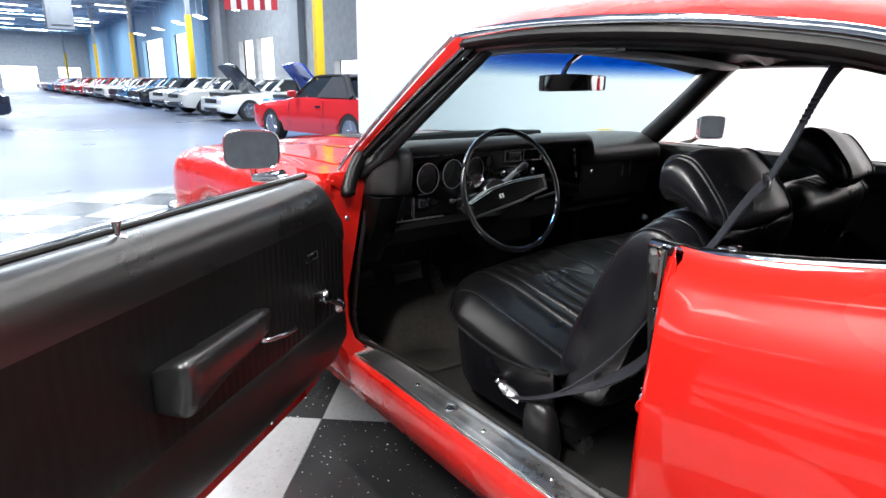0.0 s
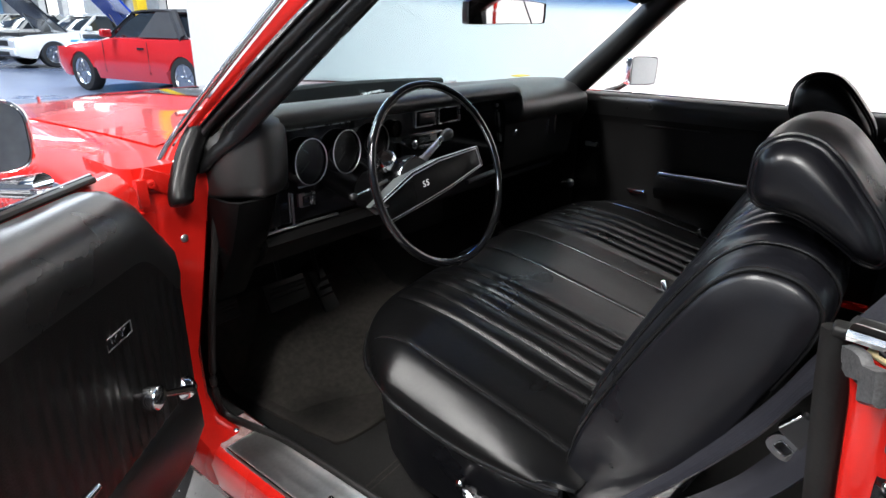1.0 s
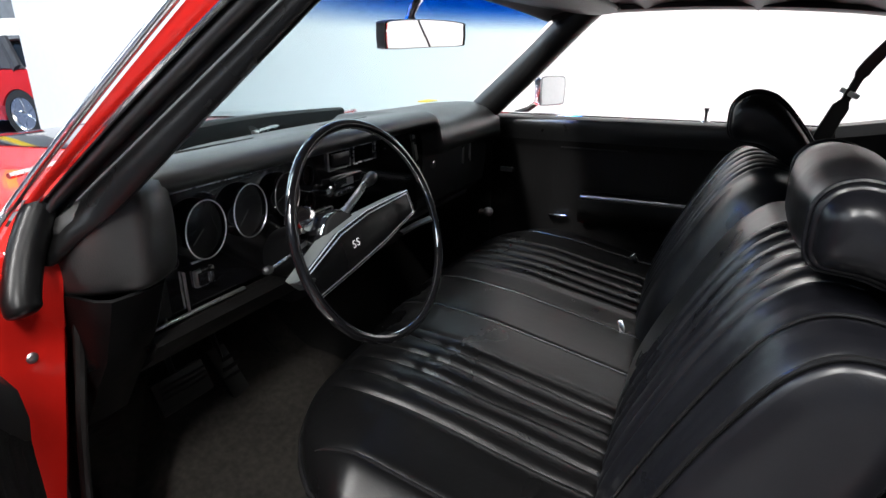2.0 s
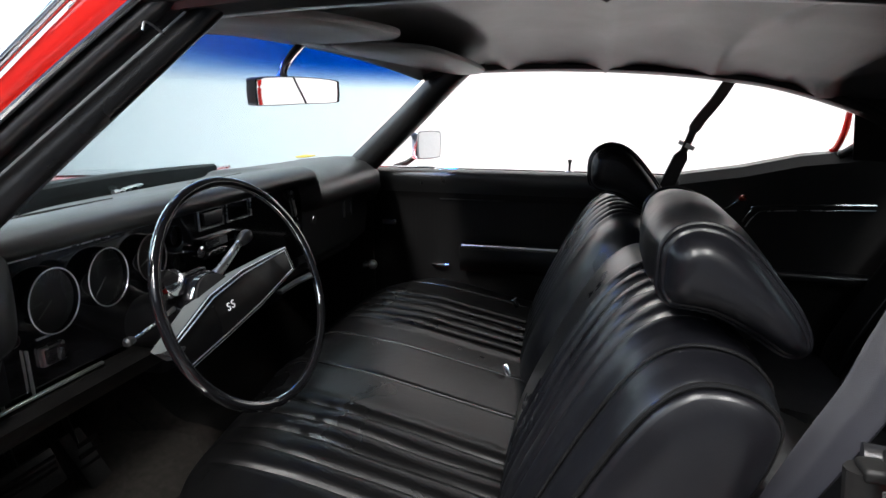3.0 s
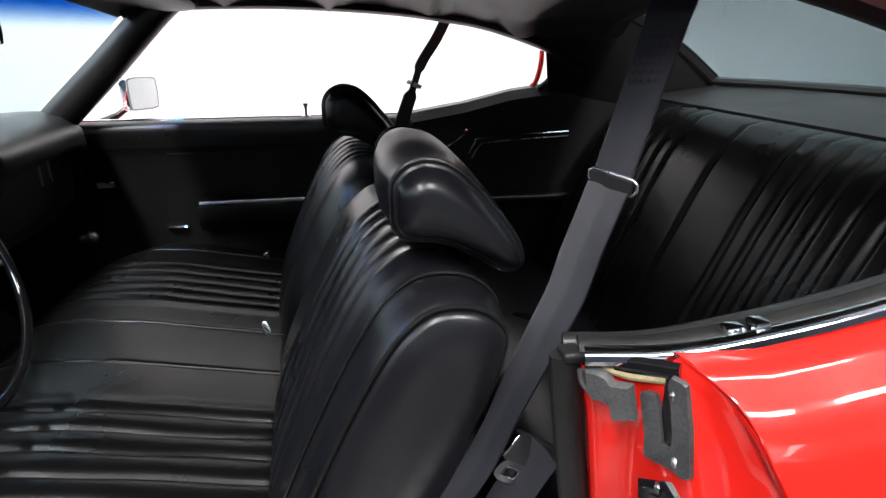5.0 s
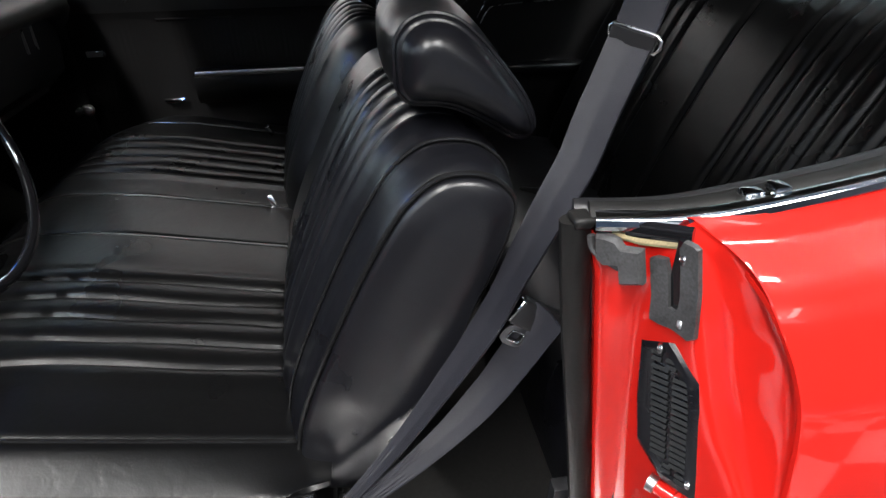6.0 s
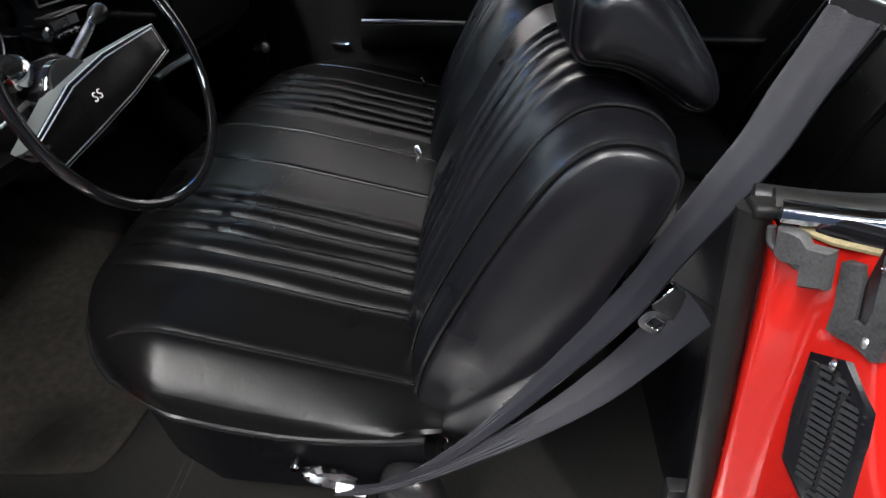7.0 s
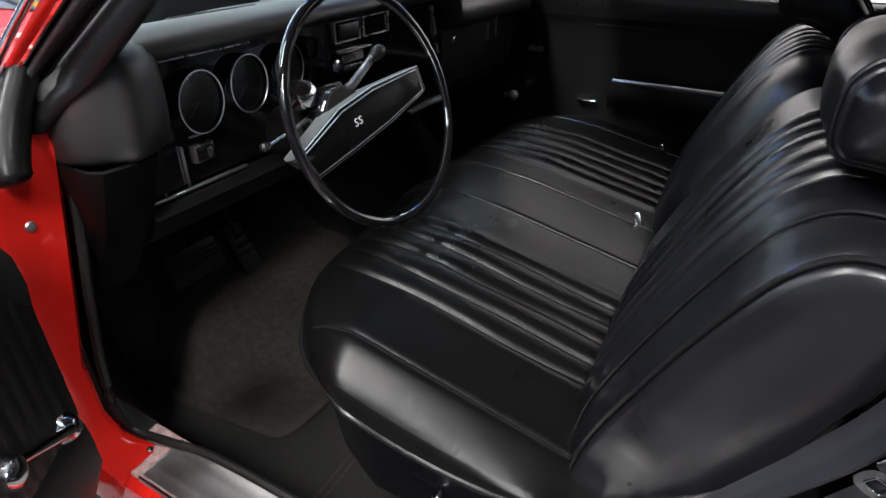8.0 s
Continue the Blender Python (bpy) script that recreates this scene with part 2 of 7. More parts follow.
def strip(bm, path, width, thick, across, fold=0.0):
    """A flat band along a path: across gives its width direction at each point (one vector, or one each)."""
    path = [Vector(p) for p in path]
    rings = []
    for i, p in enumerate(path):
        d = (path[min(i + 1, len(path) - 1)] - path[max(i - 1, 0)]).normalized()
        a = Vector(across[i] if isinstance(across, list) else across)
        a = (a - d * a.dot(d)).normalized()
        nrm = d.cross(a) * (thick / 2)
        w = (width[i] if isinstance(width, list) else width) / 2
        b = d.cross(a) * fold
        ks = [lerp(-1, 1, j / 12) for j in range(13)]
        face = [p + a * (w * k) + b * (k if k > 0 else 0) + nrm * (1 + 0.28 * math.cos(j * math.pi)) for j, k in enumerate(ks)]
        rear = [p + a * (w * k) + b * (k if k > 0 else 0) - nrm for k in ks[::-1]]
        rings.append(face + rear)
    grid(bm, rings, around=True, ends=True)
    return bm


def cut_piece(bm, corners, thick, soft=0.0):
    """A flat piece with the given outline, thickened to one side, its rim softened."""
    vs = [bm.verts.new(p) for p in corners]
    f = bm.faces.new(vs)
    bm.normal_update()
    if soft:
        mid = f.calc_center_median()
        low = [v.co.copy() for v in vs]
        n = f.normal.copy()
        top = [bm.verts.new(p.lerp(mid, soft) + n * thick) for p in low]
        side = [bm.verts.new(p + n * thick * 0.6) for p in low]
        for a, b in ((vs, side), (side, top)):
            for i in range(len(a)):
                j = (i + 1) % len(a)
                bm.faces.new((a[i], a[j], b[j], b[i]))
        bm.faces.new(top)
    return bm


def lathe(bm, origin, axis, prof, n=28):
    """Turns a profile of (radius, height) about an axis."""
    axis = Vector(axis).normalized()
    q = axis.to_track_quat("Z", "Y")
    rows = [[Vector(origin) + q @ Vector((r * math.cos(2 * math.pi * k / n), r * math.sin(2 * math.pi * k / n), h)) for k in range(n)] for r, h in prof]
    grid(bm, rows, around=True, ends=True)
    return bm


def spline(points, steps=6):
    """A smooth curve through the points."""
    pts = [Vector(p) for p in points]
    out = []
    for i in range(len(pts) - 1):
        p0, p1, p2, p3 = pts[max(i - 1, 0)], pts[i], pts[i + 1], pts[min(i + 2, len(pts) - 1)]
        for s in range(steps):
            t = s / steps
            out.append(0.5 * ((2 * p1) + (p2 - p0) * t + (2 * p0 - 5 * p1 + 4 * p2 - p3) * t * t + (3 * p1 - p0 - 3 * p2 + p3) * t ** 3))
    return out + [pts[-1]]


def ring_spline(points, steps=5):
    pts = [Vector(p) for p in points]
    c = len(pts)
    out = []
    for i in range(c):
        p0, p1, p2, p3 = pts[i - 1], pts[i], pts[(i + 1) % c], pts[(i + 2) % c]
        for s in range(steps):
            t = s / steps
            out.append(0.5 * ((2 * p1) + (p2 - p0) * t + (2 * p0 - 5 * p1 + 4 * p2 - p3) * t * t + (3 * p1 - p0 - 3 * p2 + p3) * t ** 3))
    return out


def inset_ring(ring, d):
    """A ring of (y, z) pairs moved inwards by d."""
    c = len(ring)
    area = sum(ring[i][0] * ring[(i + 1) % c][1] - ring[(i + 1) % c][0] * ring[i][1] for i in range(c))
    s = 1 if area > 0 else -1
    out = []
    for i in range(c):
        t = Vector((ring[(i + 1) % c][0] - ring[i - 1][0], ring[(i + 1) % c][1] - ring[i - 1][1]))
        if t.length < 1e-9:
            out.append(ring[i])
            continue
        t.normalize()
        out.append((ring[i][0] - s * t.y * d, ring[i][1] + s * t.x * d))
    return out


def lerp(a, b, t):
    return a + (b - a) * t


def ease(t):
    t = max(0.0, min(1.0, t))
    return t * t * (3 - 2 * t)


def track(points, v):
    """Straight-line look-up in pairs."""
    if v <= points[0][0]:
        return points[0][1]
    for (a, p), (b, q) in zip(points, points[1:]):
        if v <= b:
            return lerp(p, q, (v - a) / (b - a))
    return points[-1][1]


def sc(bm, p, axis, r=0.007, h=0.004):
    """A screw head."""
    return lathe(bm, p, axis, [(r, 0), (r, h * 0.4), (r * 0.7, h), (r * 0.25, h * 1.05), (r * 0.2, h * 0.6)], 12)

# ---- the hall ----


def wall(name, lo, hi, material, label, bevel=0.0):
    c, s = [(a + b) / 2 for a, b in zip(lo, hi)], [b - a for a, b in zip(lo, hi)]
    return tagged(link(name, box(B(), c, s, bevel), material), label, "wall", kind="structure")


HALL_L, HALL_R, HALL_B, HALL_F, HALL_TOP = -22.0, 11.0, -14.0, 100.0, 8.0
tagged(link("floor", box(B(), ((HALL_L + HALL_R) / 2, 43, -0.112), (34, 116, 0.2)), FLOOR), "glossy sealed blue-grey concrete showroom floor", "floor", kind="structure")
wall("wall_back", (HALL_L, HALL_B - 0.3, 0), (HALL_R, HALL_B, HALL_TOP), CONCRETE, "grey concrete panel wall behind the bay")
wall("wall_left", (HALL_L - 0.3, HALL_B, 0), (HALL_L, HALL_F, HALL_TOP), CONCRETE, "grey concrete panel wall of the showroom")


def pierced(name, axis, at, thick, lo, hi, holes, material, label):
    """A wall along x (axis 'x', at y) or along y (axis 'y', at x), with square holes (from, to, bottom, top)."""
    cuts = sorted({lo, hi, *[h[0] for h in holes], *[h[1] for h in holes]})
    bm = B()
    for a, b in zip(cuts, cuts[1:]):
        levels = [(0.0, HALL_TOP)]
        for h in holes:
            if h[0] <= a and b <= h[1]:
                levels = [(0.0, h[2]), (h[3], HALL_TOP)]
        for z0, z1 in levels:
            if z1 - z0 < 0.01:
                continue
            c, s = ((a + b) / 2, at + thick / 2, (z0 + z1) / 2), (b - a, thick, z1 - z0)
            if axis == "y":
                c, s = (c[1], c[0], c[2]), (s[1], s[0], s[2])
            box(bm, c, s)
    bmesh.ops.remove_doubles(bm, verts=bm.verts, dist=1e-5)
    return tagged(link(name, bm, material), label, "wall", kind="structure")


FAR_HOLES = [(0.5, 4.6, 0, 2.9), (7.1, 9.8, 0, 2.9)]
SIDE_HOLES = [(20.0, 23.6, 0, 2.2), (30.6, 33.0, 0, 3.6), (33.6, 36.0, 0, 3.6), (46.0, 52.0, 0, 4.8), (55.0, 63.0, 0, 4.8)]
pierced("wall_front", "x", HALL_F, 0.3, HALL_L, HALL_R, FAR_HOLES, CONCRETE, "far grey concrete wall with two daylit doorways")
near_side = [h for h in SIDE_HOLES if h[1] < 42]
far_side = [h for h in SIDE_HOLES if h[0] > 42]
pierced("wall_right", "y", HALL_R, 0.3, HALL_B, 42.0, near_side, CONCRETE, "grey concrete wall behind the parked cars")
pierced("wall_right_blue", "y", HALL_R, 0.3, 42.0, HALL_F, far_side, BLUE_WALL, "pale blue painted wall with tall daylit openings")
for a, b, z0, z1 in FAR_HOLES:
    tagged(link("backdrop", box(B(), ((a + b) / 2, HALL_F + 0.5, (z0 + z1) / 2), (b - a + 0.4, 0.05, z1 - z0 + 0.4)), DAYLIGHT), "bright daylight beyond a hall doorway", "backdrop", kind="structure")
for a, b, z0, z1 in SIDE_HOLES:
    tagged(link("backdrop", box(B(), (HALL_R + 0.5, (a + b) / 2, (z0 + z1) / 2), (0.05, b - a + 0.4, z1 - z0 + 0.4)), DAYLIGHT), "bright daylight beyond a tall hall opening", "backdrop", kind="structure")
# panel joints and pilasters on the side wall
for py in (27.0, 38.5, 42.0, 66.0, 80.0):
    wall("trim", (HALL_R - 0.35, py - 0.5, 0), (HALL_R - 0.002, py + 0.5, HALL_TOP - 0.01), STEEL if py < 42 else BLUE_WALL, "flat pilaster between the wall panels")

# ceiling: ribbed deck on joists, one mesh
bm = B()
box(bm, ((HALL_L + HALL_R) / 2, 43, HALL_TOP + 0.1), (34, 116, 0.2))
for jy in range(-12, 100, 4):
    box(bm, ((HALL_L + HALL_R) / 2, jy, HALL_TOP - 0.25), (33, 0.14, 0.1))
    box(bm, ((HALL_L + HALL_R) / 2, jy, HALL_TOP - 0.75), (33, 0.12, 0.08))
    for jx in range(-21, 11, 2):
        box(bm, (jx + 0.5, jy, HALL_TOP - 0.5), (0.05, 0.05, 0.66), m=Euler((0, radians(45), 0)).to_matrix().to_4x4())
for jx in range(-20, 11, 2):
    box(bm, (jx, 43, HALL_TOP - 0.05), (0.3, 115, 0.09))
tagged(link("ceiling", bm, DECK), "blue-grey ribbed roof deck on open steel joists", "ceiling", kind="structure")


def column(y):
    ob = thing("column", (7.0, y, 0), "grey steel hall column with a yellow painted lower half", "column", "row of hall columns")
    part("upper_shaft", box(B(), (0, 0, (4.4 + HALL_TOP) / 2), (0.22, 0.22, HALL_TOP - 4.4 - 0.02), 0.015), STEEL, ob)
    part("lower_shaft", box(B(), (0, 0, 2.2), (0.26, 0.26, 4.4), 0.02), YELLOW, ob, "yellow painted steel casing")
    part("base_plate", box(B(), (0, 0, 0.02), (0.6, 0.6, 0.04), 0.005), STEEL, ob)


for cy in (16.8, 31.4, 45.9, 63.0, 88.0):
    column(cy)


def hanging_light(x, y, z, length=2.5, turn=0):
    ob = thing("ceiling_light", (x, y, z), "long white hanging tube light below the roof deck", "ceiling light", "rows of hanging tube lights", turn)
    part("housing", box(B(), (0, 0, 0.06), (length, 0.34, 0.06), 0.012), WALL_WHITE, ob)
    part("diffuser", box(B(), (0, 0, 0.012), (length - 0.1, 0.26, 0.03), 0.008), TUBE, ob, "glowing white diffuser")
    for s in (-0.38 * length, 0.38 * length):
        part("hanger", tube(B(), [(s, 0, 0.088), (s, 0, HALL_TOP - z)], 0.012, 6), STEEL, ob)


for ly in (22, 32, 44, 58, 74, 90):
    for lx in (-7.5, -1.5, 4.5):
        hanging_light(lx, ly, 7.0)
for ly in (25.4, 30.2, 34.2, 39.0, 44.5):
    hanging_light(7.25, ly, 4.2, 1.5, 60)
for lx, ly in ((0.5, 46), (0.45, 50), (0.2, 57), (0.3, 62), (6.0, 45.3), (5.3, 42), (5.5, 59), (5.6, 55)):
    hanging_light(lx, ly, 5.6, 1.7)
for ly in (-3.5, 0.0, 3.5):
    hanging_light(-4.8, ly, 5.4)


CASING = surface("grey_enamel_casing", (0.17, 0.18, 0.20), 0.6, vary=0.15, scale=2)


def unit_heater(x, y, z):
    ob = thing("unit_heater", (x, y, z), "grey box heater hung from the roof joists", "heater")
    part("casing", box(B(), (0, 0, 0), (1.1, 1.0, 1.4), 0.04), CASING, ob)
    part("outlet", box(B(), (0, -0.53, -0.1), (0.8, 0.06, 0.8), 0.02), CASING, ob)
    for s in (-0.4, 0.4):
        part("hanger", tube(B(), [(s, 0, 0.7), (s, 0, HALL_TOP - z)], 0.02, 6), STEEL, ob)


unit_heater(1.75, 34, 4.2)
unit_heater(3.6, 20, 6.9)


def hanging_flag(x, y, z):
    """A wide cloth with upright red and white stripes and a blue corner, hung from a bar."""
    red = surface("red_cloth", (0.45, 0.03, 0.04), 0.8, vary=0.1)
    white = surface("white_cloth", (0.75, 0.75, 0.74), 0.8, vary=0.08)
    blue = surface("navy_cloth", (0.03, 0.05, 0.2), 0.8, vary=0.1)
    ob = thing("hanging_flag", (x, y, z), "large striped red and white flag hung below the ceiling", "flag", turn=-40)
    part("bar", tube(B(), [(-0.95, 0, 0), (0.95, 0, 0)], 0.03, 8), STEEL, ob)
    for i in range(9):
        x0 = -0.855 + i * 0.19
        rows = [[(x0 + 0.19 * s / 4, 0.05 * math.sin((x0 + 0.19 * s / 4) * 8) + 0.01 * k, -0.02 - k * 0.3) for s in range(5)] for k in range(8)]
        part("stripe", sheet(B(), rows, 0.004), red if i % 2 == 0 else white, ob, "red cloth stripe" if i % 2 == 0 else "white cloth stripe")
    rows = [[(-0.87 + 0.68 * s / 6, 0.05 * math.sin((-0.87 + 0.68 * s / 6) * 8) - 0.02, -0.02 - k * 0.2) for s in range(7)] for k in range(5)]
    part("canton", sheet(B(), rows, 0.004), blue, ob, "navy blue cloth corner")
    for s in (-0.85, 0.85):
        part("cord", tube(B(), [(s, 0, 0), (s, 0, HALL_TOP - z)], 0.008, 6), STEEL, ob)


hanging_flag(5.5, 18.5, 5.55)

# the white photo wall along the car's far side
tagged(link("wall_photo", box(B(), (2.32, -1.62, 2.6), (0.24, 14.8, 5.2), 0.004), WALL_WHITE), "plain white free-standing photo wall beside the car", "wall", kind="structure")


# ---- parked cars of the hall ----
DARK_GLASS = surface("dark_car_glass", (0.02, 0.025, 0.03), 0.06, vary=0.05, spec=0.8)
TYRE = surface("tyre_rubber", (0.014, 0.014, 0.015), 0.7, vary=0.2, scale=12)
ALLOY = surface("silver_alloy", (0.62, 0.63, 0.65), 0.25, metal=1, vary=0.1)
SOFT_TOP = surface("black_canvas_top", (0.025, 0.026, 0.032), 0.85, vary=0.2, scale=6, grain=0.3, grain_scale=300)
LAMP_GLASS = surface("headlamp_lens", (0.7, 0.72, 0.75), 0.1, vary=0.1, spec=0.8)
ENGINE = surface("engine_bay_black", (0.02, 0.02, 0.022), 0.5, vary=0.4, scale=8)
PAINTS = {}


def paint(name, colour):
    if name not in PAINTS:
        PAINTS[name] = surface(name, colour, 0.2, coat=1.0, vary=0.05, scale=2)
    return PAINTS[name]


def car_wheel(ob, x, y, r):
    s = 1 if x > 0 else -1
    w = part("wheel", lathe(B(), (x - s * 0.12, y, r), (s, 0, 0), [(r * 0.62, 0), (r * 0.92, 0), (r, 0.03), (r, 0.19), (r * 0.94, 0.22), (r * 0.68, 0.225), (r * 0.66, 0.16), (r * 0.3, 0.15)], 28), TYRE, ob)
    bm = B()
    lathe(bm, (x - s * 0.12, y, r), (s, 0, 0), [(r * 0.60, 0.15), (r * 0.665, 0.2), (r * 0.66, 0.215), (r * 0.60, 0.19)], 24)
    for i in range(5):
        a = 2 * math.pi * i / 5
        box(bm, (x + s * 0.065, y + math.cos(a) * r * 0.34, r + math.sin(a) * r * 0.34), (0.03, r * 0.6, r * 0.2), 0.006, 1, Euler((a, 0, 0)).to_matrix().to_4x4())
    lathe(bm, (x + s * 0.04, y, r), (s, 0, 0), [(r * 0.2, 0), (r * 0.2, 0.03), (r * 0.12, 0.045)], 16)
    part("rim", bm, ALLOY, w, "five-spoke silver rim")


def parked_car(place, turn, body_paint, label, roof="hard", hood_up=False, hood_paint=None, old=False, mirror=True):
    """A parked car, nose along its own +y. Arches, glasshouse, lamps, bumpers and wheels."""
    ob = thing("parked_car", place, label, "car", "row of parked cars", turn)
    r = 0.34
    wf, wr, nose, tail, hw = 1.38, -1.32, 2.25, -2.35, 0.92
    hood_z, deck_z, belt = (0.90, 0.93, 0.92) if old else (0.84, 0.96, 0.93)

    def base(y):
        for w in (wf, wr):
            if abs(y - w) < 0.42:
                return max(0.24, 0.10 + math.sqrt(max(0, 0.42 ** 2 - (y - w) ** 2)) * 1.32)
        return 0.24

    rows = []
    count = 64
    for i in range(count + 1):
        y = lerp(tail, nose, i / count)
        end = min(1, (nose - y) / 0.5, (y - tail) / 0.4)
        e = math.sqrt(max(0, 1 - (1 - max(0, end)) ** 2))
        w = hw * lerp(0.86, 1, e)
        top = track([(tail, deck_z - 0.06), (tail + 0.3, deck_z), (-0.9, belt + 0.01), (0.55, belt), (0.9, hood_z + 0.03), (nose - 0.4, hood_z - 0.04), (nose, hood_z - 0.16)], y)
        b = base(y) + (1 - e) * 0.1
        side = [(w - 0.05, b), (w, max(b + 0.02, 0.42)), (w, max(b + 0.04, 0.6)), (w - 0.015, max(b + 0.05, 0.74)), (w - 0.06, top - 0.03), (w - 0.12, top), (w * 0.5, top + 0.015)]
        ring = [(x, y, z) for x, z in side] + [(0, y, top + 0.03)] + [(-x, y, z) for x, z in side[::-1]]
        rows.append(ring)
    part("body", grid(B(), rows, around=True, ends=True), body_paint, ob, angle=30)
    part("underbody", box(B(), (0, 0, 0.30), (1.3, 4.2, 0.12), 0.03), ENGINE, ob)
    # glasshouse
    f0, f1, r1, r0 = 0.62, 0.05, -0.75, -1.35
    rz = 1.33 if not old else 1.36
    if roof == "soft":
        r1 = -0.95
    bm = B()
    rows = []
    for t, z in ((0, belt - 0.02), (0.5, lerp(belt, rz, 0.52)), (1, rz - 0.03)):
        a, b, w = lerp(f0, f1, t), lerp(r0, r1, t), lerp(hw - 0.10, hw - 0.26, t)
        rows.append([(-w, b + 0.12, z), (-w, a - 0.14, z), (-w * 0.82, a, z), (w * 0.82, a, z), (w, a - 0.14, z), (w, b + 0.12, z), (w * 0.82, b, z), (-w * 0.82, b, z)])
    grid(bm, rows, around=True, ends=True)
    part("glass", bm, DARK_GLASS, ob, "dark car windows")
    top_mat = SOFT_TOP if roof == "soft" else body_paint
    rows = []
    for i in range(9):
        y = lerp(f1 + 0.05, r1 - 0.05, i / 8)
        arch = math.sin(math.pi * i / 8) ** 0.5 * 0.05
        rows.append([(lerp(-(hw - 0.25), hw - 0.25, k / 8), y, rz - 0.045 + arch * 0.9 + 0.03 * math.sin(math.pi * k / 8)) for k in range(9)])
    part("roof", sheet(B(), rows, 0.03), top_mat, ob, "black canvas soft top" if roof == "soft" else "")
    for s in (-1, 1):
        ends = [(f0, f1, "pillar"), (r0 + 0.1, r1, "pillar")]
        for a, b, nm in ends:
            wide = 0.05 if a > 0 else 0.11
            part(nm, tube(B(), [(s * (hw - 0.10), a - 0.06, belt - 0.02), (s * (hw - 0.255), b, rz - 0.04)], 1, 8, (wide * 0.6, wide)), GLOSS if (a > 0 and roof == "soft") else top_mat, ob)
        if roof == "soft":
            rows = [[(s * lerp(hw - 0.085, hw - 0.25, t), lerp(-0.25, -0.55, t) if k == 0 else lerp(r0 - 0.12, r1 - 0.02, t), lerp(belt, rz - 0.02, t)) for t in (0, 0.25, 0.5, 0.75, 1)] for k in (0, 1)]
            part("top_side", sheet(B(), rows, 0.02), SOFT_TOP, ob)
        else:
            part("pillar", tube(B(), [(s * (hw - 0.09), -0.42, belt - 0.02), (s * (hw - 0.25), -0.36, rz - 0.03)], 1, 8, (0.03, 0.04)), GLOSS, ob)
        part("headlight", box(B(), (s * 0.64, nose - 0.09, hood_z - 0.21), (0.34 if not old else 0.22, 0.14, 0.13), 0.04), LAMP_GLASS, ob, "clear headlight")
        if mirror:
            part("door_mirror", box(B(), (s * (hw + 0.06), 0.42, belt + 0.06), (0.18, 0.10, 0.12), 0.04, 3), body_paint, ob)
        part("door_handle", box(B(), (s * (hw - 0.002), -0.35, 0.76), (0.02, 0.16, 0.035), 0.008), GLOSS, ob)
        part("door_gap", box(B(), (s * (hw - 0.003), -0.52, 0.62), (0.008, 0.008, 0.5)), ENGINE, ob)
        part("door_gap", box(B(), (s * (hw - 0.003), 0.66, 0.62), (0.008, 0.008, 0.5)), ENGINE, ob)
        part("tail_light", box(B(), (s * 0.62, tail + 0.03, 0.76), (0.4, 0.08, 0.13), 0.02), paint("tail_red", (0.4, 0.01, 0.01)), ob, "red tail light")
    part("grille", box(B(), (0, nose - 0.03, hood_z - 0.23), (0.9, 0.08, 0.14), 0.02), ENGINE, ob, "dark grille")
    part("bumper", box(B(), (0, nose - 0.05, 0.40), (1.55, 0.16, 0.14 if old else 0.2), 0.05, 3), CHROME if old else body_paint, ob, "chrome bumper" if old else "")
    part("air_intake", box(B(), (0, nose + 0.015, 0.36), (1.0, 0.04, 0.1), 0.015), ENGINE, ob)
    part("rear_bumper", box(B(), (0, tail + 0.03, 0.46), (1.55, 0.16, 0.16), 0.05, 3), CHROME if old else body_paint, ob)
    if hood_up:
        part("engine_bay", box(B(), (0, 1.5, hood_z - 0.02), (1.25, 1.05, 0.1), 0.02), ENGINE, ob, "open black engine bay")
        rows = [[(lerp(-0.68, 0.68, k / 6), 0.85 + 1.05 * math.cos(radians(42)) * t + 0.03 * math.sin(math.pi * t), hood_z + 0.06 + 1.2 * math.sin(radians(42)) * t + 0.06 * math.sin(math.pi * k / 6)) for k in range(7)] for t in (0, 0.2, 0.4, 0.6, 0.8, 1)]
        part("hood", sheet(B(), rows, 0.045), hood_paint or body_paint, ob, "raised open hood")
        for s in (-0.5, 0.5):
            part("hood_strut", tube(B(), [(s, 1.1, hood_z), (s, 1.35, hood_z + 0.52)], 0.012, 6), STEEL, ob)
    for w in (wf, wr):
        for s in (-1, 1):
            car_wheel(ob, s * (hw - 0.11), w, r)
    return ob


# nose direction: turn is measured from +y, anticlockwise
parked_car((4.25, 10.0, 0), 9, paint("signal_red", (0.62, 0.02, 0.025)), "red convertible with a raised black canvas top", roof="soft")
parked_car((7.1, 15.4, 0), 92, paint("sky_blue", (0.06, 0.30, 0.66)), "bright blue coupe with its hood raised", hood_up=True, hood_paint=paint("deep_blue", (0.01, 0.06, 0.42)))
parked_car((6.25, 18.7, 0), 96, paint("arctic_white", (0.80, 0.81, 0.82)), "white modern coupe with its hood raised", hood_up=True, hood_paint=paint("hood_black", (0.02, 0.02, 0.02)))
ROW_COLOURS = {"cream_white": (0.75, 0.74, 0.70), "jet_black": (0.01, 0.01, 0.012), "steel_blue": (0.06, 0.24, 0.50), "maroon": (0.16, 0.015, 0.02), "signal_red": (0.62, 0.02, 0.025), "silver": (0.5, 0.51, 0.53), "mustard": (0.5, 0.36, 0.08)}
ORDER = "cream_white cream_white jet_black steel_blue maroon cream_white signal_red cream_white signal_red signal_red mustard signal_red silver signal_red steel_blue cream_white signal_red silver"
ROW = [(nm, ROW_COLOURS[nm]) for nm in ORDER.split()]
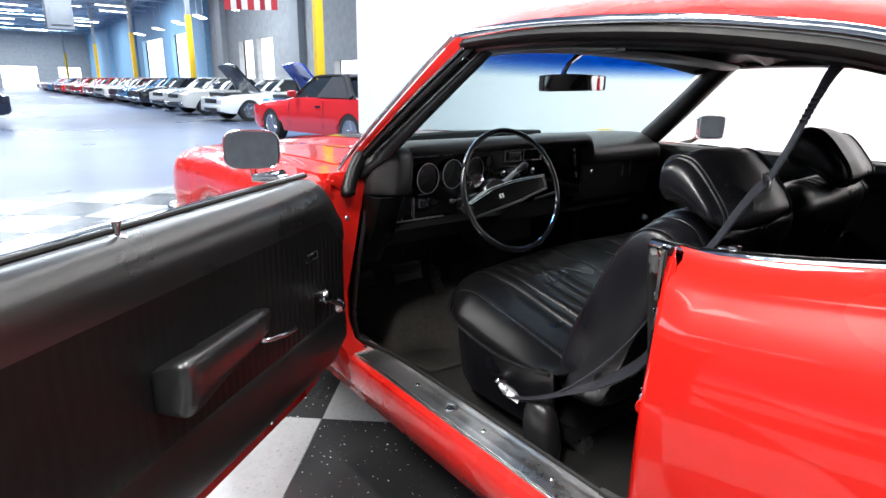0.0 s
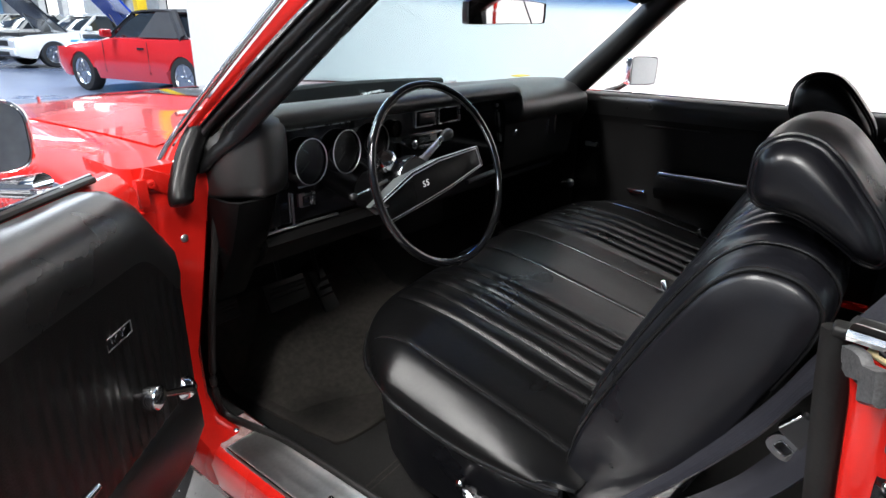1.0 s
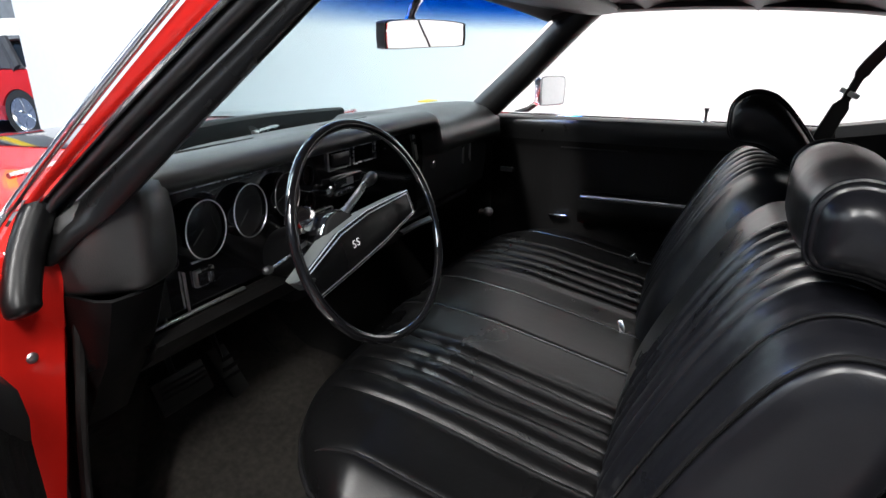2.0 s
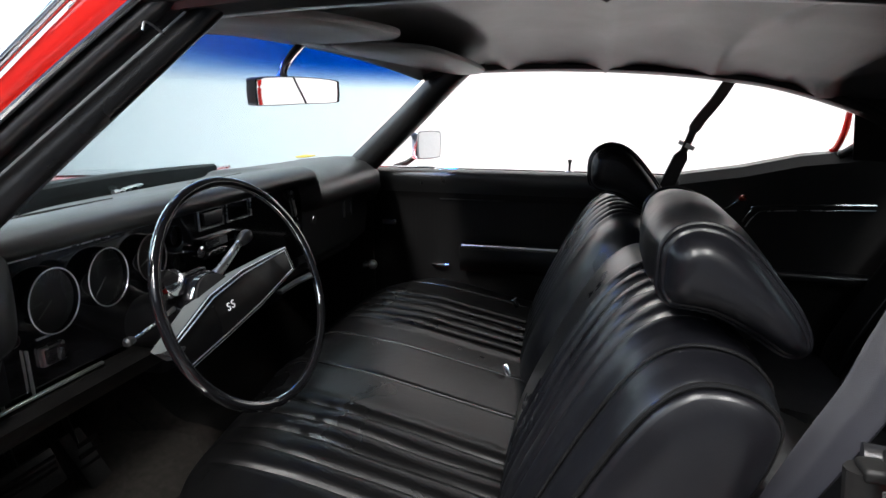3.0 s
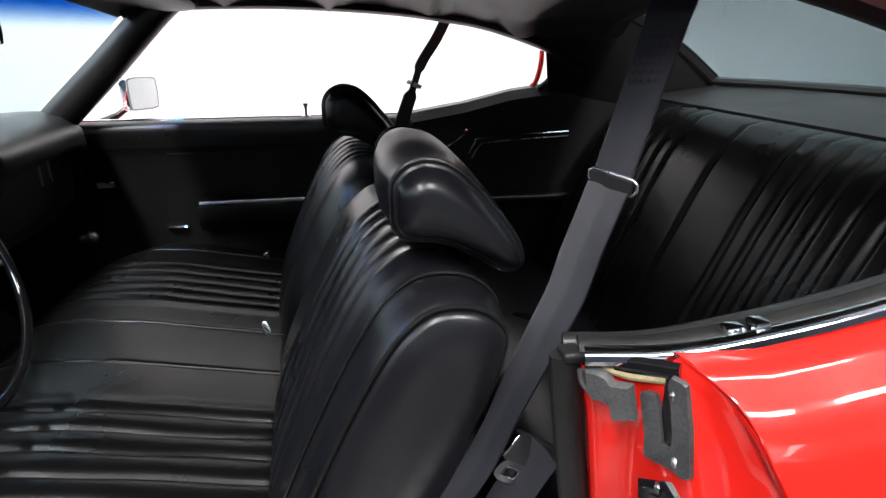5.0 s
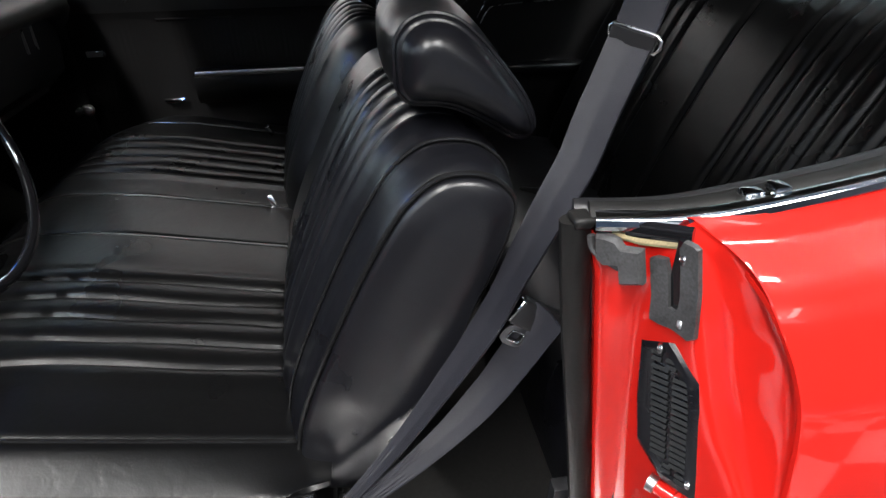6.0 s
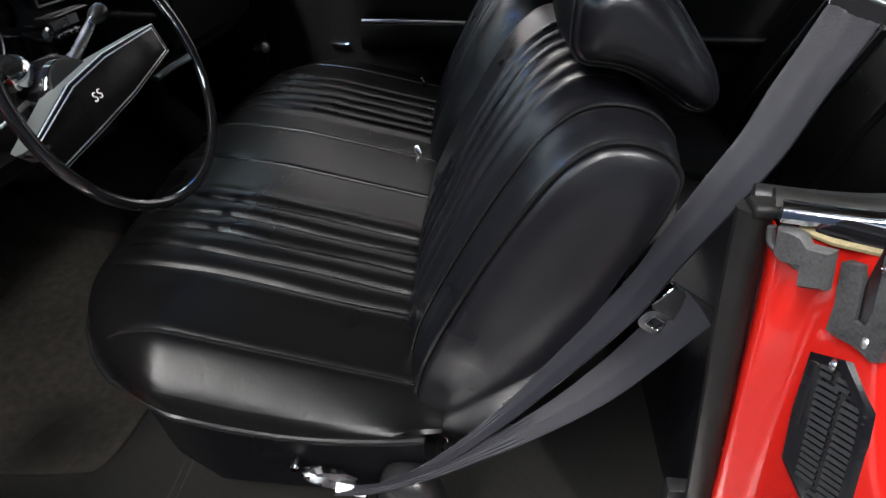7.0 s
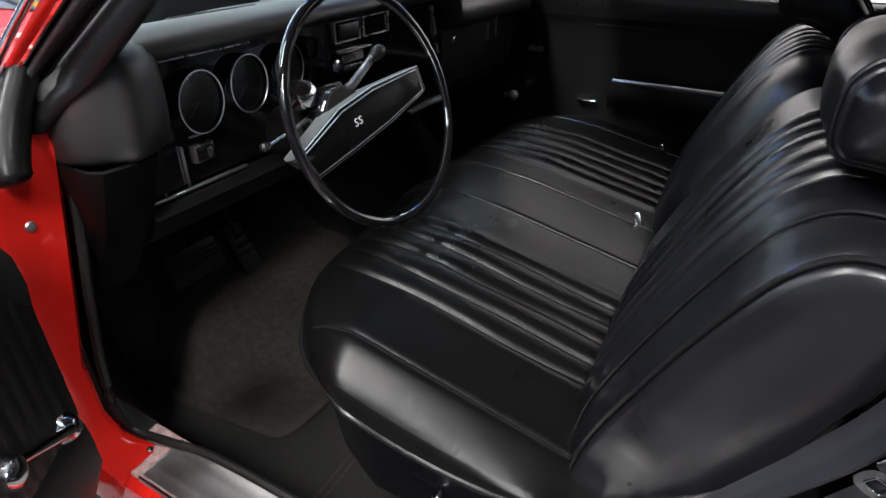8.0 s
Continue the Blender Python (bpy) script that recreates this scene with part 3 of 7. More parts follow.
for i, (nm, col) in enumerate(ROW):
    y = 23.4 + i * 3.15
    parked_car((6.2 - 0.05 * i + 0.15 * math.sin(i * 2.1), y, 0), 99 + 4 * math.sin(i * 1.7), paint(nm, col), nm.replace("_", " ") + " classic coupe parked in the showroom row", old=True, mirror=False)
parked_car((-3.45, 19.0, 0), -84, paint("midnight_blue", (0.012, 0.016, 0.03)), "dark blue classic car across the aisle", old=True, mirror=False)

# ---- the red coupe: shell ----
coupe = thing("coupe", (0, 0, 0), "red muscle coupe, black vinyl interior, driver door open", "car")
ROCK = [(-0.735, 0.372), (-0.832, 0.372), (-0.846, 0.364), (-0.854, 0.342), (-0.852, 0.30), (-0.832, 0.24), (-0.79, 0.21), (-0.735, 0.21)]
for s in (1, -1):
    ys = [-0.58 + 1.2 * i / 10 for i in range(11)]
    part("rocker", grid(B(), [[(s * x, y, z) for x, z in ROCK] for y in ys], around=True, ends=True), RED, coupe)

# sill plate with ribs, screws and an oval plug
bm = B()
SP = [(-0.742, 0.373), (-0.742, 0.380), (-0.748, 0.3812), (-0.752, 0.3795), (-0.768, 0.3790), (-0.771, 0.3794), (-0.774, 0.3790), (-0.800, 0.3790), (-0.803, 0.3794), (-0.806, 0.3790), (-0.822, 0.3790), (-0.826, 0.3794), (-0.829, 0.378), (-0.832, 0.374), (-0.832, 0.3725)]
grid(bm, [[(x, y, z) for x, z in SP] for y in [-0.54, -0.2, 0.12, 0.404]], around=True, ends=True)
plate = part("sill_plate", bm, SILL, coupe, "scuffed aluminium door sill plate")
grid(bm := B(), [[(x, y, z - 0.0035) for x, z in SP] for y in (0.407, 0.478)], around=True, ends=True)
part("plate_end", bm, surface("scratched_clear_cap", (0.30, 0.20, 0.19), 0.24, vary=0.5, scale=30, rough_vary=0.5, spec=0.9), plate, "scratched clear end cap")
part("plate_edge", tube(B(), [(-0.7425, y, 0.3815) for y in (-0.54, -0.2, 0.12, 0.404)], 0.0016, 6), CHROME, plate, "bright inner edge")
part("plate_edge", tube(B(), [(-0.829, y, 0.3785) for y in (-0.54, -0.2, 0.12, 0.404)] + [(-0.790, 0.4045, 0.3800), (-0.748, 0.404, 0.3815)], 0.0013, 6), CHROME, plate, "bright outer edge")
for y in (0.147, 0.437, -0.13, -0.35):
    part("screw", sc(B(), (-0.787, y, 0.379), (0, 0, 1), 0.006, 0.003), CHROME, plate)
part("plug", lathe(B(), (-0.787, 0.0, 0.378), (0, 0, 1), [(0.021, 0), (0.021, 0.003), (0.016, 0.004), (0.012, 0.002), (0.006, 0.003)], 20), DULL_CHROME, plate, "worn oval steel plug")

# front hinge pillar: the red jamb behind the open door
bm = B()
rows = []
for z, xo, xi, yb in ((0.30, -0.858, -0.74, 0.40), (0.375, -0.862, -0.775, 0.43), (0.40, -0.868, -0.795, 0.47), (0.45, -0.876, -0.803, 0.49), (0.55, -0.878, -0.800, 0.50), (0.65, -0.872, -0.778, 0.50), (0.75, -0.868, -0.758, 0.50), (0.83, -0.875, -0.742, 0.50), (0.89, -0.885, -0.730, 0.50), (0.925, -0.885, -0.725, 0.51)):
    rows.append([(xo, yb + 0.02, z), (xo + 0.012, yb, z), ((xo + xi) / 2, yb - 0.004, z), (xi - 0.01, yb, z), (xi, yb + 0.012, z), (xi, yb + 0.16, z), (xo, yb + 0.16, z)])
grid(bm, rows, around=True, ends=True)
jamb = part("hinge_pillar", bm, RED, coupe)
part("screw", sc(B(), (-0.805, 0.498, 0.787), (0, -1, 0), 0.008, 0.004), DULL_CHROME, jamb)
for z in (0.56, 0.43):
    part("screw", sc(B(), (-0.845, 0.496 if z > 0.5 else 0.484, z), (0, -1, 0), 0.007, 0.004), DULL_CHROME, jamb)
part("hinge", box(B(), (-0.872, 0.52, 0.50), (0.05, 0.05, 0.10), 0.008), RED, jamb)
part("hinge_tab", box(box(B(), (-0.838, 0.500, 0.900), (0.055, 0.012, 0.035), 0.004, 2, Euler((0, radians(25), 0)).to_matrix().to_4x4()), (-0.868, 0.494, 0.885), (0.020, 0.016, 0.05), 0.005, 2), RED, jamb)
part("screw", sc(B(), (-0.852, 0.492, 0.898), (0, -1, 0), 0.009, 0.006), RED, jamb)
part("hinge", box(B(), (-0.872, 0.52, 0.80), (0.05, 0.05, 0.10), 0.008), RED, jamb)
bm = box(B(), (0.85, 0.60, 0.62), (0.12, 0.16, 0.6), 0.01)
part("hinge_pillar", bm, RED, coupe)

# door seal running round the opening
SEAL = spline([(-0.722, 0.505, 0.90), (-0.748, 0.495, 0.76), (-0.772, 0.492, 0.64), (-0.792, 0.489, 0.50), (-0.790, 0.488, 0.43), (-0.778, 0.482, 0.390), (-0.761, 0.41, 0.384), (-0.744, 0.31, 0.382), (-0.738, 0.0, 0.380), (-0.738, -0.44, 0.380)], 6)
part("door_seal", tube(B(), SEAL, 0.0075, 8), RUBBER, coupe, "black rubber door seal")
SEAL_B = spline([(-0.738, -0.44, 0.380), (-0.735, -0.52, 0.40), (-0.732, -0.538, 0.50), (-0.730, -0.518, 0.68), (-0.728, -0.502, 0.80), (-0.730, -0.492, 0.88), (-0.730, -0.488, 0.918)], 6)
part("door_seal", tube(B(), SEAL_B, 1, 10, (0.011, 0.014), up=(0, 1, 0)), RUBBER, coupe, "worn black rubber door seal")

# rear door jamb, quarter panel and its rounded shut edge
JZ = [lerp(0.30, 0.80, i / 16) for i in range(17)] + [lerp(0.81, 0.9375, i / 17) for i in range(18)]


def smooth(points):
    """A look-up along a smooth curve through the pairs."""
    fine = [(p.x, p.y) for p in spline([(a, b, 0) for a, b in points], 6)]
    return lambda v: track(fine, v)


quarter_out = smooth([(0.30, -0.862), (0.50, -0.888), (0.62, -0.902), (0.74, -0.904), (0.823, -0.893), (0.86, -0.878), (0.897, -0.855), (0.915, -0.838), (0.927, -0.818), (0.9345, -0.797), (0.9375, -0.784)])
recess_edge = smooth([(0.30, -0.862), (0.60, -0.895), (0.70, -0.893), (0.734, -0.879), (0.769, -0.853), (0.838, -0.825), (0.89, -0.811), (0.93, -0.795), (0.9375, -0.780)])
crease_y = smooth([(0.30, -0.612), (0.60, -0.610), (0.823, -0.606), (0.897, -0.590), (0.923, -0.580), (0.93, -0.572), (0.9375, -0.560)])


bm = B()
rows = []
for z in JZ:
    y0 = -0.500 - (0.917 - z) * 0.115
    out = quarter_out(z)
    xr = max(recess_edge(z), out + 0.004)
    ycr = crease_y(z)
    deep = min(0.024, (xr - out) * 0.42)

    def plane(x):
        return min(-0.553 + 0.45 * (x + 0.80), y0 - 0.034)

    sink = 0.028 * ease((z - 0.85) / 0.08)

    def at(x, y, w):
        return (x, y, z - sink * w)

    rows.append(spline([at(-0.712, -0.66, 1), at(-0.722, y0 - 0.02, 1), at(-0.738, y0 - 0.003, 1), at(-0.750, y0 - 0.007, 1), at(-0.762, y0 - 0.026, 1), at(lerp(-0.762, xr, 0.2), plane(lerp(-0.762, xr, 0.2)), 0.95), at(lerp(-0.762, xr, 0.6), plane(lerp(-0.762, xr, 0.6)), 0.75), at(xr, plane(xr), 0.5), at(lerp(xr, out, 0.08), plane(xr) - deep * 0.7, 0.45), at(lerp(xr, out, 0.22), lerp(plane(xr), ycr, 0.22) - deep * 0.95, 0.36), at(lerp(xr, out, 0.4), lerp(plane(xr), ycr, 0.4) - deep, 0.25), at(lerp(xr, out, 0.58), lerp(plane(xr), ycr, 0.58) - deep * 0.95, 0.15), at(lerp(xr, out, 0.75), lerp(plane(xr), ycr, 0.75) - deep * 0.75, 0.08), at(lerp(xr, out, 0.9), lerp(plane(xr), ycr, 0.92) - deep * 0.25, 0.02), at(out, ycr, 0)], 3))
sheet(bm, rows, 0.0012)
bjamb = part("door_jamb", bm, RED, coupe, angle=75)
BELT_LINE = [(-0.748, -0.497, 0.925), (-0.765, -0.56, 0.929), (-0.772, -0.626, 0.938), (-0.768, -0.75, 0.955), (-0.758, -0.9, 0.985), (-0.745, -1.02, 1.03)]


def belt_at(y):
    """Across and height of the belt line at y."""
    tail = [(-y0, x, z) for x, y0, z in BELT_LINE] + [(1.25, -0.735, 1.05), (1.75, -0.74, 1.0), (2.75, -0.72, 0.94)]
    return track([(t[0], t[1]) for t in tail], -y), track([(t[0], t[2]) for t in tail], -y)


def hip(y):
    return 0.035 * ease((-y - 0.7) / 0.7) - 0.12 * ease((-y - 2.0) / 0.9)


def lift(y, z):
    return max(0, belt_at(y)[1] - 0.940) * ease((z - 0.60) / 0.32)


qrows = []
for z in JZ:
    row = []
    yc = crease_y(z)
    for y in [yc, yc - 0.006, yc - 0.02, yc - 0.05] + [lerp(-0.68, -2.75, i / 36) for i in range(37)]:
        x = quarter_out(z) - 0.004 * ease((yc - y) / 0.02) - hip(y) * ease((z - 0.35) / 0.2)
        row.append((lerp(x, belt_at(y)[0] - 0.012, ease((z - 0.89) / 0.0475) ** 2), y, z + lift(y, z)))
    qrows.append(row)
for s in (1, -1):
    part("quarter_panel", sheet(B(), [[(s * x, y, z) for x, y, z in r] for r in qrows], 0.005 * s), RED, coupe, angle=70)

part("window_frame_edge", tube(B(), spline([(0.752, -0.950, 1.20), (0.752, -0.955, 1.14), (0.754, -0.952, 1.09), (0.756, -0.940, 1.045), (0.757, -0.925, 1.030)], 4), 1, 8, (0.009, 0.009)), RED, coupe)
# belt moulding and window channel on top of the rear quarter
part("belt_moulding", tube(B(), spline(BELT_LINE, 5), 1, 10, (0.011, 0.008)), CHROME, coupe, "chrome belt moulding")
part("window_channel", tube(B(), [(x + 0.024, y - 0.005, z - 0.006) for x, y, z in spline(BELT_LINE, 5)], 1, 10, (0.016, 0.009)), RUBBER, coupe, "black window channel")
part("window_channel", tube(B(), [(x + 0.046, y, z - 0.016) for x, y, z in spline(BELT_LINE, 5)], 1, 10, (0.016, 0.012)), PLASTIC, coupe)
part("belt_bracket", box(box(B(), (-0.757, -0.622, 0.941), (0.014, 0.018, 0.012), 0.004), (-0.763, -0.640, 0.946), (0.016, 0.014, 0.014), 0.003), CHROME, coupe, "chrome window stop bracket")
part("seal_end", box(B(), (-0.732, -0.492, 0.918), (0.022, 0.018, 0.010), 0.004, 3), RUBBER, coupe)
# torn rubber and steel bits at the jamb's head
JT = Euler((0, 0, radians(28))).to_matrix().to_4x4()


def jp(x, z, off=0.0):
    """A place on the jamb's slanted face."""
    return V(x + 0.42 * off, -0.553 + 0.45 * (x + 0.80) + 0.9 * off, z)


part("channel_end", tube(B(), [(-0.757, -0.521, 0.9215), (-0.774, -0.539, 0.925), (-0.792, -0.557, 0.929)], 1, 8, (0.006, 0.008), up=(0, 0, 1)), GLOSS, bjamb, "dark steel window channel end")
part("primer_edge", tube(B(), [(-0.752, -0.512, 0.914), (-0.768, -0.529, 0.914), (-0.788, -0.549, 0.920)], 1, 8, (0.003, 0.0035), up=(0, 0, 1)), BRASS, bjamb, "yellowed bare edge")


def flap_at(x, z, off=0.0):
    """A place on the slanted plane of the torn rubber."""
    return V(x + 0.67 * off, -0.516 + 0.9 * (x + 0.765) + 0.74 * off, z)


FLAP = [(-0.7496, 0.9152), (-0.7559, 0.9171), (-0.763, 0.9163), (-0.7674, 0.9106), (-0.7788, 0.9138), (-0.7833, 0.8845), (-0.7706, 0.8771), (-0.7676, 0.895), (-0.757, 0.8906), (-0.7518, 0.8947)]
bm = cut_piece(B(), [flap_at(x, z, 0.001) for x, z in FLAP[::-1]], 0.010, 0.12)
tube(bm, spline([flap_at(-0.752, 0.910, 0.010), flap_at(-0.757, 0.898, 0.013), flap_at(-0.766, 0.892, 0.012), flap_at(-0.776, 0.888, 0.009)], 4), 1, 8, (0.004, 0.003))
part("rubber_flap", bm, OLD_RUBBER, bjamb, "torn grey rubber flap")
BOOT = [(-0.7746, 0.9024), (-0.7789, 0.9061), (-0.7874, 0.9084), (-0.7918, 0.898), (-0.7979, 0.8693), (-0.8043, 0.868), (-0.8055, 0.8746), (-0.8049, 0.8847), (-0.8002, 0.9082), (-0.7961, 0.9233), (-0.7979, 0.9299), (-0.8057, 0.93), (-0.8097, 0.9284), (-0.8178, 0.8934), (-0.823, 0.8547), (-0.8181, 0.8497), (-0.8105, 0.8511), (-0.8032, 0.8513), (-0.7933, 0.8487), (-0.7845, 0.8483), (-0.7822, 0.8701)]
part("latch_boot", cut_piece(B(), [jp(x, z, 0.003) for x, z in BOOT[::-1]], 0.005, 0.02), OLD_RUBBER, bjamb, "grey rubber boot round the jamb slot")
part("slot", box(B(), jp(-0.7975, 0.897, 0.001), (0.016, 0.005, 0.062), 0.001, 1, JT), GLOSS, bjamb)
for x, z in ((-0.804, 0.915), (-0.813, 0.860)):
    part("screw", sc(B(), jp(x, z, 0.008), (0.42, 0.9, 0), 0.005, 0.003), DULL_CHROME, bjamb)
# louvred vent in the jamb
VOUT = [(-0.783, 0.822), (-0.805, 0.836), (-0.831, 0.814), (-0.838, 0.788), (-0.854, 0.697), (-0.829, 0.692), (-0.799, 0.714), (-0.789, 0.765)]
VM = (-0.817, 0.765)
bm = B()
grid(bm, [[jp(lerp(x, VM[0], k), lerp(z, VM[1], k), o) for x, z in VOUT] for k, o in ((0, -0.004), (0, 0.006), (0.10, 0.008), (0.13, 0.003))], around=True, ends=True)
vent = part("jamb_vent", bm, VINYL, coupe, "black louvred air vent in the door jamb")
for i in range(19):
    z = 0.704 + i * 0.0064
    t = (z - 0.70) / 0.12
    lo, hi = lerp(-0.850, -0.832, t), lerp(-0.812, -0.790, t)
    if z < 0.715:
        hi = -0.822
    if z > 0.808:
        lo = -0.818
    mid = lerp(lo, hi, 0.52)
    for a, b in ((lo + 0.002, mid - 0.002), (mid + 0.002, hi - 0.002)):
        if b - a > 0.004:
            part("louvre", box(B(), jp((a + b) / 2, z, 0.004), ((b - a) * 1.05, 0.004, 0.0034), 0, 1, JT @ Euler((radians(35), radians(14), 0)).to_matrix().to_4x4()), RUBBER, vent)
part("screw", sc(B(), jp(-0.803, 0.828, 0.008), (0.42, 0.9, 0), 0.005, 0.003), DULL_CHROME, vent)
part("screw", sc(B(), jp(-0.851, 0.711, 0.006), (0.42, 0.9, 0), 0.004, 0.003), DULL_CHROME, vent)
striker = part("striker", lathe(B(), jp(-0.838, 0.676, -0.004), (0.75, 0.62, 0.10), [(0.016, 0), (0.016, 0.004), (0.0075, 0.006), (0.0065, 0.024)], 18), RED, coupe, "red painted striker bolt with a bare tip")
part("striker_tip", lathe(B(), jp(-0.838, 0.676, -0.004) + V(0.75, 0.62, 0.10).normalized() * 0.022, (0.75, 0.62, 0.10), [(0.0065, 0), (0.0085, 0.001), (0.0085, 0.008), (0.003, 0.009)], 18), DULL_CHROME, striker)

# roof skin, drip mouldings, pillars
RAIL = [(0.24, 0.625, 1.268), (0.16, 0.645, 1.285), (0.0, 0.66, 1.292), (-0.19, 0.668, 1.292), (-0.44, 0.67, 1.279), (-0.62, 0.672, 1.258), (-0.76, 0.676, 1.232), (-0.95, 0.69, 1.17), (-1.08, 0.705, 1.10)]


def rail_at(y):
    return track([(-a, b) for a, b, c in RAIL], -y), track([(-a, c) for a, b, c in RAIL], -y)


rows = []
for i in range(33):
    y = lerp(0.26, -1.15, i / 32)
    hx, hz = rail_at(y)
    row = []
    for k in range(25):
        f = lerp(-1, 1, k / 24)
        bow = (1 - f * f)
        nose = 0.10 * bow * ease((y + 0.05) / 0.3)
        crown = 0.086 * (1 - abs(f) ** 6) * (1 - 0.25 * ease((y - 0.05) / 0.2)) + 0.02 * ease((-y - 0.7) / 0.4)
        zz = max(hz, 1.232) if abs(f) < 0.93 else hz
        base_z = lerp(hz, max(hz, 1.215), min(1, (1 - abs(f)) / 0.2))
        row.append((f * (hx + 0.004), y + nose, base_z + 0.012 + crown))
    rows.append(row)
part("roof", sheet(B(), rows, -0.006), RED, coupe, angle=60)
for s in (1, -1):
    edge = spline([(s * (b + 0.010), a, c + 0.010) for a, b, c in RAIL], 5)
    part("drip_moulding", tube(B(), edge, 1, 10, (0.008, 0.011)), CHROME, coupe, "chrome drip moulding")
    part("roof_seal", tube(B(), [(x - s * 0.012, y, z - 0.020) for x, y, z in edge], 1, 10, (0.020, 0.015)), RUBBER, coupe, "black rubber roof rail seal")
    part("roof_rail_trim", tube(B(), [(x - s * 0.050, y, z - 0.029) for x, y, z in edge], 1, 10, (0.030, 0.018)), PLASTIC, coupe)
    # windshield pillar: chrome reveal, red skin, bright edge, ribbed seal, thin grey edge, inner cover
    def up_pillar(foot, low, high, bulge):
        """A line up the pillar: its foot, then from height 0.98 to 1.28."""
        pts = [V(s * x, y, z) for x, y, z in foot]
        for k in (0, 0.25, 0.5, 0.75, 1.0, 1.04):
            pts.append(V(s * lerp(low[0], high[0], k), lerp(low[1], high[1], k) + 4 * bulge * k * (1 - k), 0.98 + 0.30 * k))
        return spline(pts, 5)

    reveal = up_pillar([(0.798, 0.545, 0.915), (0.780, 0.538, 0.945)], (0.760, 0.519), (0.669, 0.179), 0.007)
    bright = up_pillar([(0.806, 0.516, 0.905), (0.778, 0.517, 0.942)], (0.746, 0.509), (0.654, 0.124), 0.011)
    grey = up_pillar([(0.760, 0.520, 0.905), (0.735, 0.505, 0.945)], (0.714, 0.479), (0.622, 0.082), 0.0)
    part("pillar_reveal", tube(B(), [p + V(s * 0.004, 0.006, 0.006) for p in reveal], 1, 10, (0.006, 0.006)), CHROME, coupe, "chrome windshield reveal")
    rows = [[a.lerp(b, k) + V(-0.55 * -s, -0.65, 0.3).normalized() * (0.004 * math.sin(math.pi * k) - 0.001) for k in (0, 0.12, 0.3, 0.5, 0.7, 0.88, 1)] for a, b in zip(reveal, bright)]
    part("pillar_skin", sheet(B(), rows, 0.006), RED, coupe, angle=60)
    part("drip_edge", tube(B(), bright, 1, 8, (0.0038, 0.0038)), CHROME, coupe, "thin bright pillar edge")
    ribs = [(0.03, -0.002), (0.10, -0.009), (0.16, -0.006), (0.24, 0.003), (0.32, 0.0075), (0.42, 0.009), (0.52, 0.0085), (0.60, 0.006), (0.66, -0.001), (0.72, -0.006), (0.80, -0.003), (0.88, 0.002), (0.95, 0.001), (1.0, -0.003)]
    rows = [[a.lerp(b, k) + V(0.6 * s, -0.78, 0.05).normalized() * h for k, h in ribs] for a, b in zip(bright, grey)]
    part("pillar_seal", sheet(B(), rows, 0.006), PLASTIC, coupe, "black ribbed pillar seal", 60)
    foot = [V(s * 0.812, 0.468, 0.856), V(s * 0.808, 0.478, 0.876), V(s * 0.776, 0.504, 0.925), V(s * 0.738, 0.520, 0.972)]
    part("seal_foot", tube(B(), spline(foot, 6), 1, 14, [(0.008, 0.008), (0.015, 0.016), (0.019, 0.020)] + [(0.021, 0.022)] * 16, up=(s, 0, 0.2)), VINYL_DIM, coupe, "rounded rubber foot of the pillar seal")
    part("pillar_line", tube(B(), grey[10:-4], 1, 6, (0.0022, 0.0022)), STEEL, coupe, "thin grey seal edge")
    hook = [grey[-9] + V(s * d, -0.006, h) for d, h in ((0.034, -0.002), (0.030, 0.006), (0.018, 0.003), (0.006, -0.003))]
    part("wire_hook", tube(B(), spline(hook, 4), 0.0012, 6), DULL_CHROME, coupe, "small bent wire hook")
    if s < 0:
        lip = up_pillar([(0.756, 0.490, 0.900), (0.732, 0.440, 0.945)], (0.712, 0.396), (0.618, 0.042), 0.002)
        rows = [[g, g.lerp(e, 0.25) + V(-0.006, -0.002, 0), g.lerp(e, 0.55) + V(-0.008, -0.002, 0), g.lerp(e, 0.85) + V(-0.005, -0.002, 0), e, e + V(0.012, 0.006, 0), e + V(0.030, 0.030, 0), g + V(0.045, 0.010, 0), g + V(0.02, 0.02, 0)] for g, e in zip(grey, lip)]
        part("pillar_cover", grid(B(), rows, around=True, ends=True), VINYL_DIM, coupe, "black moulded pillar cover", 60)
    else:
        inner = [V(0.725, 0.540, 0.900), V(0.708, 0.522, 0.940), V(0.662, 0.325, 1.110), V(0.618, 0.125, 1.284), V(0.606, 0.045, 1.300)]
        part("pillar_cover", tube(B(), spline(inner, 6), 1, 14, [(lerp(0.050, 0.040, min(1, i / 18)), 0.046) for i in range(25)], up=(s, 0, 0.2)), TRIM, coupe, "black moulded pillar cover")
    # sail panel behind the rear side window
    rows = []
    for t in (0, 0.25, 0.5, 0.75, 1):
        a, b = V(s * 0.742, -1.00, 1.035), V(s * 0.695, -0.965, 1.165)
        c, d = V(s * 0.83, -1.72, 0.985), V(s * 0.672, -1.18, 1.262)
        p, q = a.lerp(b, t), c.lerp(d, t)
        rows.append([p.lerp(q, u) + V(s * 0.02 * math.sin(math.pi * u), 0, 0) for u in (0, 0.2, 0.4, 0.6, 0.8, 1)])
    part("sail_panel", sheet(B(), rows, 0.006), RED, coupe)
    trim_rows = []
